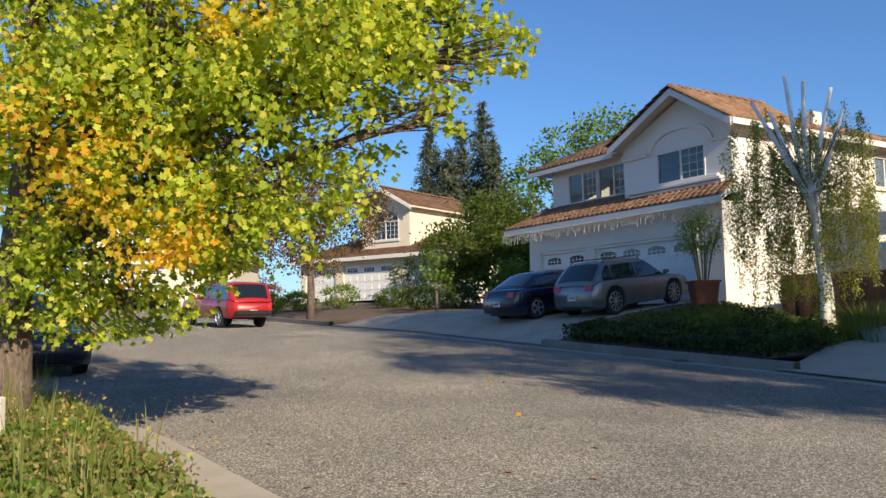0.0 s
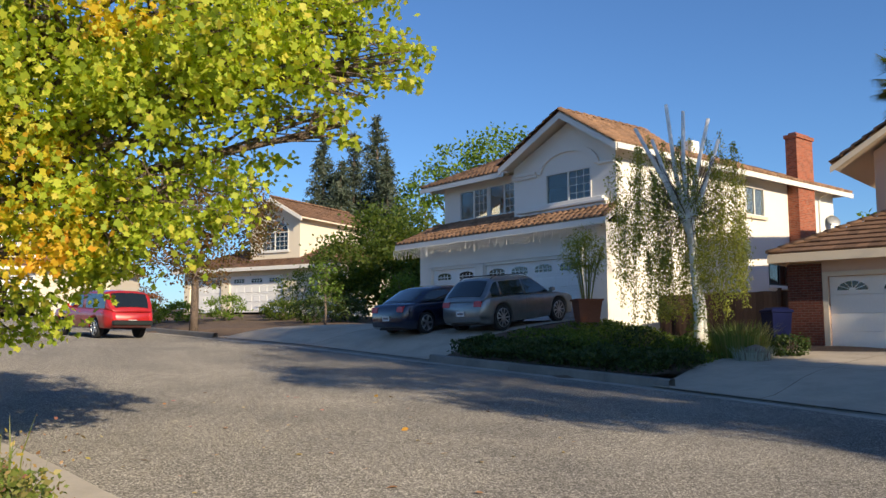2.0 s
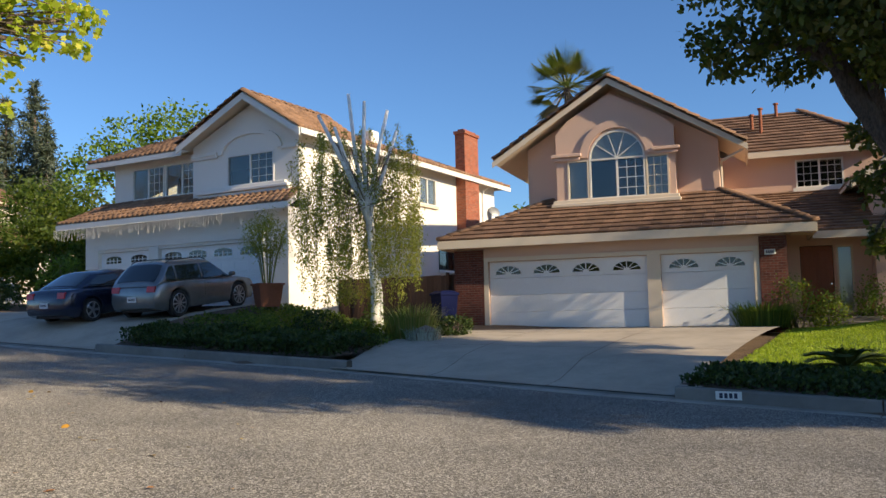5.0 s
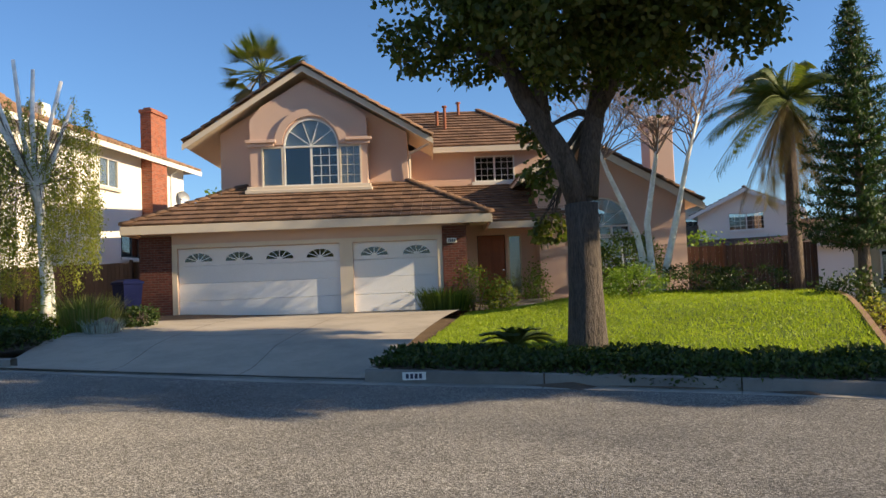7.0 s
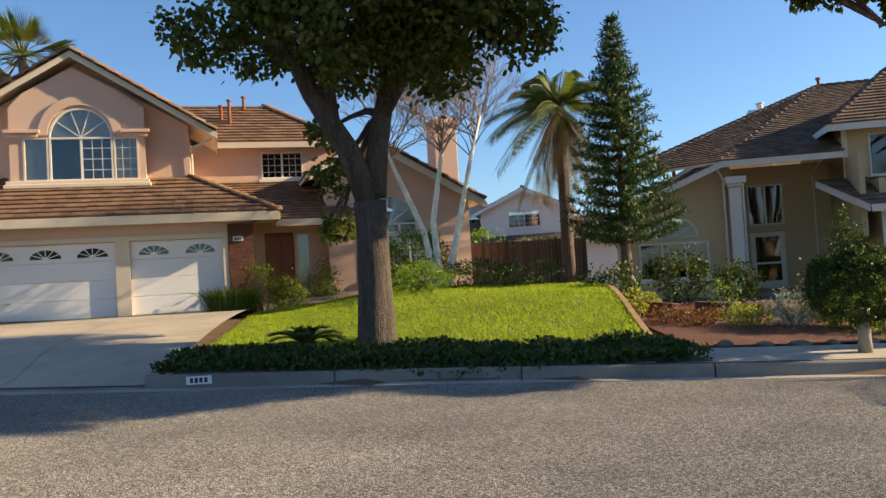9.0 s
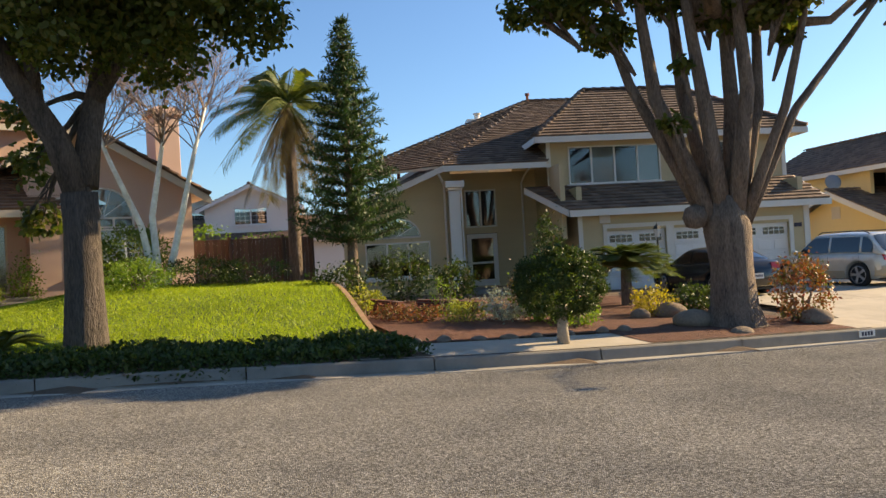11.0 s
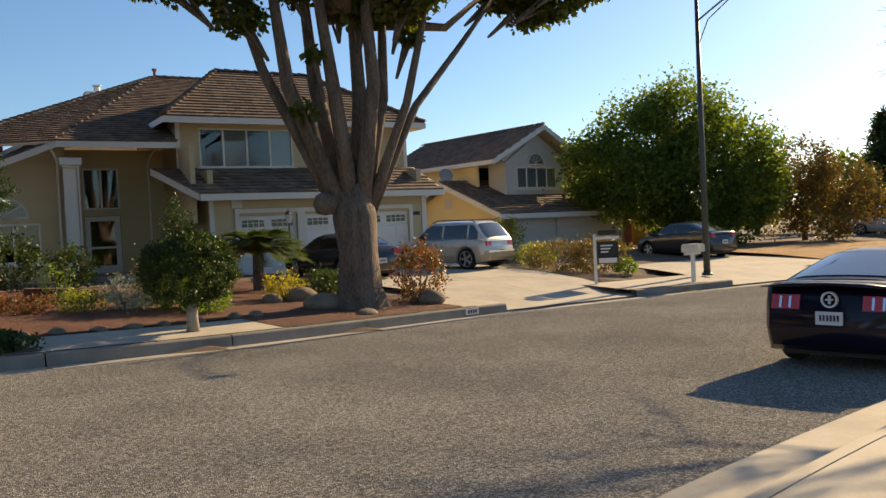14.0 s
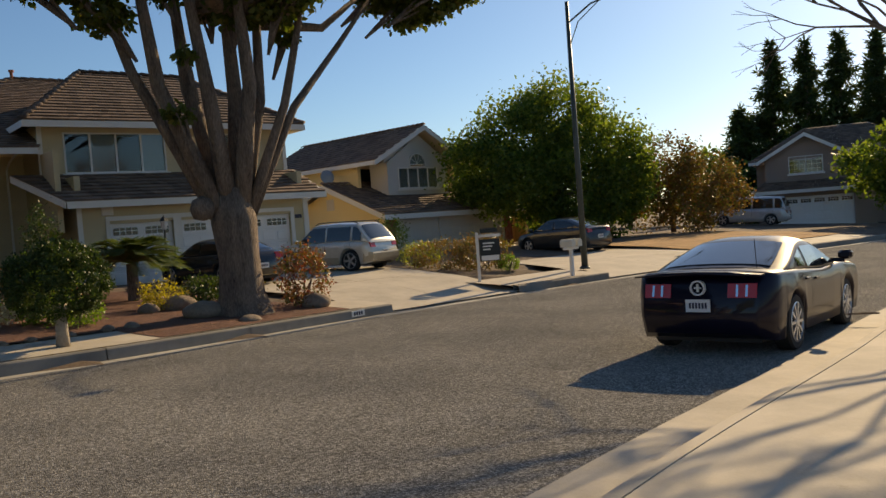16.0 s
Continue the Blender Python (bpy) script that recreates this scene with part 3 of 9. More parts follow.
def window(house, axis, a0, a1, z0, z1, p, cols=2, rows=1, mats=(None, None), arch=0.0, inner=None, sash=(), blind=(), out=-1, sill=True, deep=0.1):
    """A window set in an opening: frame with its bars, panes, sill. p: the wall's outer face; out: the side it faces. arch: rise of a round head over it."""
    fm = mats[0] or TRIM
    at = lambda m, A0, A1, P0, P1, Z0, Z1: m.box(A0, A1, min(P0, P1), max(P0, P1), Z0, Z1) if axis == "u" else m.box(min(P0, P1), max(P0, P1), A0, A1, Z0, Z1)
    i = -out
    f = Mesh()
    t = 0.055
    at(f, a0, a1, p - 0.03 * i, p + deep * i, z0, z0 + t), at(f, a0, a1, p - 0.03 * i, p + deep * i, z1 - t, z1)
    at(f, a0, a0 + t, p - 0.028 * i, p + deep * i, z0 + t, z1 - t), at(f, a1 - t, a1, p - 0.028 * i, p + deep * i, z0 + t, z1 - t)
    for k in range(1, cols):
        a = a0 + (a1 - a0) * k / cols
        at(f, a - 0.035, a + 0.035, p + 0.0 * i, p + 0.08 * i, z0 + t, z1 - t)
    for k in range(1, rows):
        z = z0 + (z1 - z0) * k / rows
        at(f, a0 + t, a1 - t, p + 0.004 * i, p + 0.07 * i, z - 0.03, z + 0.03)
    c, r = (a0 + a1) / 2, (a1 - a0) / 2
    if arch:
        ring_o, ring_i = arc(c, z1, r, 0, 180, 16, arch / r), arc(c, z1, r - t, 0, 180, 16, (arch - t) / (r - t))
        for k in range(16):
            f.prism([ring_o[k], ring_o[k + 1], ring_i[k + 1], ring_i[k]], axis, p - 0.028 * i, p + deep * i)
        for a in (36, 72, 108, 144):
            e = arc(c, z1, r - t, a, a + 1, 1, (arch - t) / (r - t))[0]
            s = Vector((e[0] - c, e[1] - z1)).normalized() * 0.012
            f.prism([(c - s.y, z1 + s.x), (c + s.y, z1 - s.x), (e[0] + s.y, e[1] - s.x), (e[0] - s.y, e[1] + s.x)], axis, p + 0.02 * i, p + 0.05 * i)
    w = part("window", f, fm, house)
    for k in range(cols):
        A0, A1 = a0 + (a1 - a0) * k / cols + 0.036, a0 + (a1 - a0) * (k + 1) / cols - 0.036
        g = Mesh()
        at(g, A0, A1, p + 0.035 * i, p + 0.045 * i, z0 + t, z1 - t)
        pane = part("pane", g, GLASS, w)
        if k in sash:
            b = Mesh()
            for q in range(1, 3):
                at(b, A0 + (A1 - A0) * q / 3 - 0.009, A0 + (A1 - A0) * q / 3 + 0.009, p + 0.02 * i, p + 0.034 * i, z0 + t, z1 - t)
            for q in range(1, 4):
                at(b, A0, A1, p + 0.021 * i, p + 0.033 * i, z0 + (z1 - z0) * q / 4 - 0.009, z0 + (z1 - z0) * q / 4 + 0.009)
            part("glazing_bar", b, fm, w)
        if k in blind:
            b = Mesh()
            n = 14
            for q in range(n):
                x0, x1 = A0 + (A1 - A0) * q / n, A0 + (A1 - A0) * (q + 1) / n
                at(b, x0, x1, p + (0.055 + 0.02 * (q % 2)) * i, p + (0.065 + 0.02 * (q % 2)) * i, z0 + 0.02, z1 - 0.02)
            part("curtain", b, CURTAIN, w)
    if arch:
        g = Mesh()
        g.prism(arc(c, z1, r - t, 0, 180, 16, (arch - t) / (r - t)), axis, p + 0.035 * i, p + 0.045 * i)
        part("pane", g, GLASS, w)
        if "arch" in blind:
            g = Mesh()
            g.prism(arc(c, z1, r - t, 0, 180, 16, (arch - t) / (r - t)), axis, p + 0.06 * i, p + 0.075 * i)
            part("curtain", g, CURTAIN, w)
    if sill:
        s = Mesh()
        at(s, a0 - 0.1, a1 + 0.1, p - 0.1 * i, p - 0.031 * i, z0 - 0.12, z0 + 0.0)
        part("sill", s, mats[1] or fm, w)
    return w


def spandrel(m, axis, c, z, r, rise, p0, p1):
    """Fills the corners of a square opening above a round head."""
    left = [(c - r, z + rise)] + list(reversed(arc(c, z, r, 90, 180, 8, rise / r)))
    right = [(c + r, z + rise)] + arc(c, z, r, 0, 90, 8, rise / r)
    m.prism(left, axis, p0, p1), m.prism(right, axis, p0, p1)


def garage_door(house, a0, a1, z1, p, lites=4, style="fan", mat=None, rows=4, label=""):
    """A sectional door set back in its opening: panels with raised fields, small windows in the top one."""
    back = Mesh()
    back.box(a0, a1, p + 0.165, p + 0.19, 0.0, z1)
    d = part("garage_door", back, mat or DOOR_WHITE, house, label)
    h = z1 / rows
    for r in range(rows):
        s = Mesh()
        s.box(a0 + 0.004, a1 - 0.004, p + 0.12, p + 0.164, r * h + 0.004, (r + 1) * h - 0.006, 0.006)
        if style != "fan" and r < rows - 1 or style == "panel":
            n = max(2, round((a1 - a0) / 0.62))
            for k in range(n):
                x0, x1 = a0 + (a1 - a0) * (k + 0.12) / n, a0 + (a1 - a0) * (k + 0.88) / n
                s.box(x0, x1, p + 0.105, p + 0.13, r * h + 0.1, (r + 1) * h - 0.1, 0.012)
        part("panel", s, mat or DOOR_WHITE, d)
    zc = (rows - 1) * h + 0.13
    for k in range(lites):
        c = a0 + (a1 - a0) * (k + 0.5) / lites
        w = min(0.42, (a1 - a0) / lites * 0.38)
        g, b = Mesh(), Mesh()
        if style == "fan":
            g.prism(arc(c, zc, w, 0, 180, 12, 0.62), "u", p + 0.112, p + 0.119)
            for a in (30, 60, 90, 120, 150):
                e = arc(c, zc, w, a, a + 1, 1, 0.62)[0]
                s = Vector((e[0] - c, e[1] - zc)).normalized() * 0.011
                b.prism([(c - s.y, zc + s.x), (c + s.y, zc - s.x), (e[0] + s.y, e[1] - s.x), (e[0] - s.y, e[1] + s.x)], "u", p + 0.098, p + 0.11)
            b.prism(arc(c, zc, 0.09, 0, 180, 8, 0.8), "u", p + 0.097, p + 0.11)
        else:
            top = 0.3 if style != "arc" else 0.2
            pts = [(c - w, zc), (c + w, zc), (c + w, zc + top * 0.8)] + arc(c, zc + top * 0.8, w, 0, 180, 8, 0.28 if style == "arc" else 0.05)[1:-1] + [(c - w, zc + top * 0.8)]
            g.prism(pts, "u", p + 0.112, p + 0.119)
            for q in range(1, 4):
                x = c - w + 2 * w * q / 4
                b.box(x - 0.011, x + 0.011, p + 0.098, p + 0.11, zc, zc + top)
            b.box(c - w, c + w, p + 0.099, p + 0.109, zc + top * 0.45, zc + top * 0.45 + 0.02)
        lite = part("lite", g, GLASS_DARK, d)
        part("glazing_bar", b, mat or DOOR_WHITE, lite)
    return d


GLASS_DARK = paint_mat("dark door lite", (0.02, 0.022, 0.025), 0, 0.1)


def moulding(house, axis, a0, a1, p, z, h=0.12, out=0.08, mat=None, name="moulding"):
    m = Mesh()
    m.box(a0, a1, p - out, p - 0.002, z, z + h, 0.015) if axis == "u" else m.box(p - out, p - 0.002, a0, a1, z, z + h, 0.015)
    return part(name, m, mat or TRIM, house)


# ---- the pink house with the fan-light garage doors
def pink_house():
    H = thing("house", frame_of(49, 32.4, 26.8, 1.07), "two-storey pink stucco house with brown tiled roofs and white garage doors", "house")
    W = STUCCO_PINK
    # garage block
    m = Mesh()
    m.wall("u", -1.08, 8.87, -0.4, 2.66, 0, 0.22, [(0, 5.0, -0.4, 2.16), (5.4, 8.02, -0.4, 2.16)])
    m.wall("v", 0.22, 9.0, -0.4, 2.9, -1.08, -0.86)
    m.wall("v", 0.22, 3.0, -0.4, 2.9, 8.65, 8.87)
    m.wall("u", -0.86, 8.65, -0.4, 2.8, 8.8, 9.0)
    part("wall", m, W, H)
    m = Mesh()
    m.box(-1.14, -0.16, -0.06, -0.002, -0.4, 2.56), m.box(-1.14, -1.083, -0.002, 0.9, -0.4, 2.56)
    part("brick_pier", m, BRICK_DARK, H, "dark red brick facing")
    m = Mesh()
    m.box(8.18, 8.93, -0.06, -0.002, -0.4, 2.56), m.box(8.873, 8.93, -0.002, 0.8, -0.4, 2.56)
    part("brick_pier", m, BRICK_DARK, H, "dark red brick facing")
    m = Mesh()
    for x0, x1 in ((-0.15, -0.001), (5.001, 5.399), (8.021, 8.17)):
        m.box(x0, x1, -0.04, -0.002, -0.4, 2.17)
    m.box(-0.15, 8.17, -0.04, -0.002, 2.171, 2.3)
    part("door_trim", m, TRIM_CREAM, H)
    garage_door(H, 0, 5.0, 2.16, 0, 4, "fan", label="white double garage door with four fan lights")
    garage_door(H, 5.4, 8.02, 2.16, 0, 2, "fan", label="white single garage door with two fan lights")
    sign = Mesh()
    sign.box(8.32, 8.62, -0.09, -0.063, 2.02, 2.18, 0.01)
    s = part("number_sign", sign, TRIM, H, "small white number sign")
    b = Mesh()
    for k in range(4):
        b.box(8.37 + k * 0.055, 8.405 + k * 0.055, -0.096, -0.091, 2.06, 2.14)
    part("bar", b, INK, s)
    # upper front block with its bay
    holes_c, VB, VU = [(2.28, 5.62, 4.24, 5.6), (3.02, 4.86, 5.6, 6.52)], 2.05, 2.6
    m = Mesh()
    m.wall("u", 0.78, 7.15, 3.6, 5.82, VU, VU + 0.2, [(1.95, 5.75, 3.6, 5.82)])
    m.prism([(0.78, 5.821), (7.15, 5.821), (7.15, 6.05), (3.75, 8.05), (0.78, 6.2)], "u", VU + 0.0, VU + 0.2)
    m.wall("v", VU + 0.2, 11.0, 3.6, 5.9, 0.78, 0.98), m.wall("v", VU + 0.2, 5.6, 3.4, 5.9, 6.95, 7.15)
    part("wall", m, W, H)
    m = Mesh()
    m.wall("u", 1.9, 5.82, 3.7, 6.53, VB, VB + 0.16, holes_c)
    m.prism([(1.9, 6.531), (5.82, 6.531), (5.3, 6.95), (3.75, 7.8), (2.3, 6.98)], "u", VB, VB + 0.16)
    m.wall("v", VB + 0.16, VU, 3.7, 6.5, 1.9, 2.05), m.wall("v", VB + 0.16, VU, 3.7, 6.5, 5.67, 5.82)
    spandrel(m, "u", 3.94, 5.6, 0.92, 0.92, VB, VB + 0.16)
    bay = part("bay_wall", m, W, H)
    m = Mesh()
    ro, ri = arc(3.94, 5.66, 1.22, 0, 180, 20), arc(3.94, 5.66, 0.95, 0, 180, 20)
    for k in range(20):
        m.prism([ro[k], ro[k + 1], ri[k + 1], ri[k]], "u", VB - 0.07, VB - 0.002)
    part("arch_moulding", m, W, bay)
    for a0, a1 in ((1.82, 2.72), (5.16, 5.92)):
        for z, o in ((5.6, 0.1), (5.72, 0.16)):
            moulding(bay, "u", a0 - (o - 0.1), a1 + (o - 0.1), VB, z, 0.11, o, W, "cornice")
    for z, o in ((3.78, 0.12), (3.9, 0.22), (4.02, 0.3), (4.14, 0.2)):
        moulding(bay, "u", 1.9 - o * 0.5, 5.82 + o * 0.5, VB, z - 0.02, 0.125, o, TRIM_CREAM, "sill_moulding")
    window(H, "u", 2.28, 3.0, 4.24, 5.6, VB, 1, 1, (TRIM_CREAM, None), blind=(0,), sill=False)
    window(H, "u", 3.02, 4.86, 4.24, 5.6, VB, 2, 1, (TRIM, None), arch=0.92, sash=(1,), blind=("arch",), sill=False)
    window(H, "u", 4.88, 5.62, 4.24, 5.6, VB, 1, 1, (TRIM_CREAM, None), sash=(0,), blind=(0,), sill=False)
    # second upper block and entry
    m = Mesh()
    m.wall("u", 7.15, 12.2, 3.0, 5.9, 5.6, 5.8, [(9.62, 11.15, 4.62, 5.62)])
    m.wall("v", 5.8, 12, 3.0, 5.9, 12.0, 12.2), m.wall("u", 0.98, 12.0, 0, 5.9, 11.0, 11.2)
    m.wall("u", 8.87, 11.5, -0.4, 3.2, 3.0, 3.2, [(9.45, 10.42, 0.2, 2.42), (10.5, 10.98, 0.3, 2.4)])
    part("wall", m, W, H)
    window(H, "u", 9.62, 11.15, 4.62, 5.62, 5.6, 2, 1, (TRIM, None), sash=(0, 1), out=-1)
    d = Mesh()
    d.box(9.47, 10.4, 3.08, 3.13, 0.2, 2.4, 0.005)
    door = part("front_door", d, WOOD_DOOR, H, "brown stained wooden front door")
    for x0, x1 in ((9.57, 9.88), (9.99, 10.3)):
        for z0, z1 in ((0.35, 0.95), (1.1, 1.7), (1.82, 2.27)):
            q = Mesh()
            q.box(x0, x1, 3.06, 3.079, z0, z1, 0.012)
            part("panel", q, WOOD_DOOR, door)
    q = Mesh()
    q.lathe([(0.0, 0), (0.035, 0.01), (0.04, 0.03), (0.02, 0.05)], 10)
    part("knob", q, CHROME, door, at=pose(10.33, 3.06, 1.2, 90))
    window(H, "u", 10.5, 10.98, 0.3, 2.4, 3.0, 1, 1, (TRIM_CREAM, None), blind=(0,), sill=False)
    m = Mesh()
    m.box(8.9, 11.45, 1.2, 2.99, -0.5, 0.18, 0.02), m.box(9.0, 11.3, 0.8, 1.19, -0.5, 0.05, 0.02)
    part("porch_step", m, KERB, H)
    # right wing with the round-headed window
    VW = 2.2
    m = Mesh()
    m.wall("u", 11.5, 16.5, -0.5, 3.5, VW, VW + 0.2, [(12.5, 15.2, 0.62, 2.2), (12.7, 14.6, 2.2, 3.5)])
    spandrel(m, "u", 13.65, 2.55, 0.95, 0.95, VW, VW + 0.2)
    m.prism([(11.5, 3.501), (16.5, 3.501), (12.9, 5.35), (11.5, 4.6)], "u", VW, VW + 0.2)
    m.wall("v", VW + 0.2, 11.0, -0.5, 3.4, 16.3, 16.5), m.wall("v", VW + 0.2, 3.0, -0.5, 4.4, 11.5, 11.7)
    m.wall("u", 12.2, 16.5, -0.5, 3.4, 10.8, 11.0)
    part("wall", m, W, H)
    m = Mesh()
    ro, ri = arc(13.65, 2.55, 1.2, 0, 180, 18), arc(13.65, 2.55, 0.96, 0, 180, 18)
    for k in range(18):
        m.prism([ro[k], ro[k + 1], ri[k + 1], ri[k]], "u", VW - 0.06, VW - 0.002)
    part("arch_moulding", m, W, H)
    window(H, "u", 12.7, 14.6, 2.2, 2.55, VW, 3, 1, (TRIM, None), arch=0.95, sill=False)
    window(H, "u", 12.5, 15.2, 0.62, 2.18, VW, 3, 1, (TRIM, None), sash=(0, 1, 2), blind=(1,))
    m = Mesh()
    m.box(16.55, 17.5, 6.4, 7.6, -0.4, 6.75, 0.02), m.box(16.45, 17.6, 6.3, 7.7, 6.75, 6.95, 0.02), m.box(16.6, 17.45, 6.5, 7.5, 6.95, 7.1, 0.02)
    part("chimney", m, STUCCO_PINK, H)
    # roofs
    ez, rz, ve, vt = 2.86, 4.34, -0.55, 2.62
    low = [((-1.5, ve, ez), (9.68, ve, ez), (7.16, vt, rz), (1.6, vt, rz)),
           ((-1.5, 8.5, ez), (-1.5, ve, ez), (1.6, vt, rz), (1.6, 5.5, rz)),
           ((9.68, ve, ez), (9.68, 3.4, ez), (7.16, 3.4, rz), (7.16, vt, rz))]
    roof(H, low, TILE_BROWN, "flat", [((-1.52, ve - 0.02, ez - 0.02), (9.7, ve - 0.02, ez - 0.02), 0.24), ((9.7, ve, ez - 0.02), (9.7, 3.2, ez - 0.02), 0.24), ((-1.52, ve, ez - 0.02), (-1.52, 8.5, ez - 0.02), 0.24)], TRIM_CREAM,
         caps=[((9.68, ve, ez), (7.16, vt, rz)), ((-1.5, ve, ez), (1.6, vt, rz))], label="brown flat-tiled roof over the garage", single=True)
    mid = [((9.1, 1.0, 2.72), (12.4, 1.0, 2.72), (12.4, 5.58, 4.5), (7.2, 5.58, 4.5))]
    roof(H, mid, TILE_BROWN, "flat", [((9.7, 0.98, 2.7), (11.6, 0.98, 2.7), 0.2)], TRIM_CREAM, label="brown flat-tiled roof over the entry")
    vg = 1.82
    up = [((-0.25, 11, 5.78), (-0.25, vg, 5.78), (3.75, vg, 8.28), (3.75, 11, 8.28)), ((8.0, vg, 5.7), (8.0, 5.2, 5.7), (3.75, 5.2, 8.28), (3.75, vg, 8.28)),
          ((8.0, 5.2, 5.95), (12.7, 5.2, 5.95), (10.0, 8.2, 7.9), (5.0, 8.2, 7.9)), ((12.7, 5.2, 5.95), (12.7, 11.4, 5.95), (10.0, 8.2, 7.9), (10.0, 8.2, 7.9)),
          ((12.7, 11.4, 5.95), (3.0, 11.4, 5.95), (3.6, 8.2, 7.9), (10.0, 8.2, 7.9))]
    roof(H, up, TILE_BROWN, "flat", [((-0.3, vg - 0.02, 5.74), (3.75, vg - 0.02, 8.25), 0.19), ((3.75, vg - 0.02, 8.25), (8.05, vg - 0.02, 5.66), 0.19), ((8.02, 5.17, 5.92), (12.72, 5.17, 5.92), 0.2), ((8.03, vg, 5.66), (8.03, 5.1, 5.66), 0.2)], TRIM_CREAM,
         caps=[((3.75, vg, 8.28), (3.75, 11, 8.28)), ((8.0, vg, 5.72), (3.75, vg, 8.3)), ((-0.25, vg, 5.8), (3.75, vg, 8.3)), ((12.7, 5.2, 5.95), (10, 8.2, 7.9))], label="brown flat-tiled gable roof")
    wing = [((16.95, 1.7, 3.2), (16.95, 11.2, 3.2), (12.9, 11.2, 5.5), (12.9, 1.7, 5.5)), ((10.9, 11.2, 4.3), (10.9, 1.7, 4.3), (12.9, 1.7, 5.5), (12.9, 11.2, 5.5))]
    roof(H, wing, TILE_BROWN, "flat", [((12.9, 1.68, 5.47), (17.0, 1.68, 3.14), 0.24), ((10.9, 1.68, 4.27), (12.9, 1.68, 5.47), 0.24)], TRIM_CREAM, caps=[((12.9, 1.7, 5.5), (12.9, 11, 5.5)), ((16.95, 1.7, 3.2), (12.9, 1.7, 5.5))], label="brown flat-tiled roof of the wing")
    for u, v, z, h in ((8.6, 6.6, 6.85, 0.9), (8.3, 6.9, 7.0, 0.6), (9.2, 7.8, 7.6, 0.55)):
        q = Mesh()
        q.tube([(u, v, z - 0.2), (u, v, z + h)], 0.06, 8), q.tube([(u, v, z + h), (u, v, z + h + 0.06)], [0.1, 0.1], 8)
        part("vent_pipe", q, TERRACOTTA, H)
    q = Mesh()
    q.tube([(7.9, 1.9, 5.5), (7.25, 2.3, 5.25), (7.22, 2.5, 5.1), (7.22, 2.52, 3.9)], 0.04, 6)
    part("downpipe", q, TRIM_CREAM, H)
    # black sheets added inside, so the rooms behind the glass look unlit
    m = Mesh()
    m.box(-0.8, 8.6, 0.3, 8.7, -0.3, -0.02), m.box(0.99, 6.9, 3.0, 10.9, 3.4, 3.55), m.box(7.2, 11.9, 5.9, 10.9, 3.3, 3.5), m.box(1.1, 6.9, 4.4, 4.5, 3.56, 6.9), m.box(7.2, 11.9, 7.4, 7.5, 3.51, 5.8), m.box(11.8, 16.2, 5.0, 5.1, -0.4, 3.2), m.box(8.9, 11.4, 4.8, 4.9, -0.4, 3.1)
    part("room_shade", m, DARK, H)
    return H


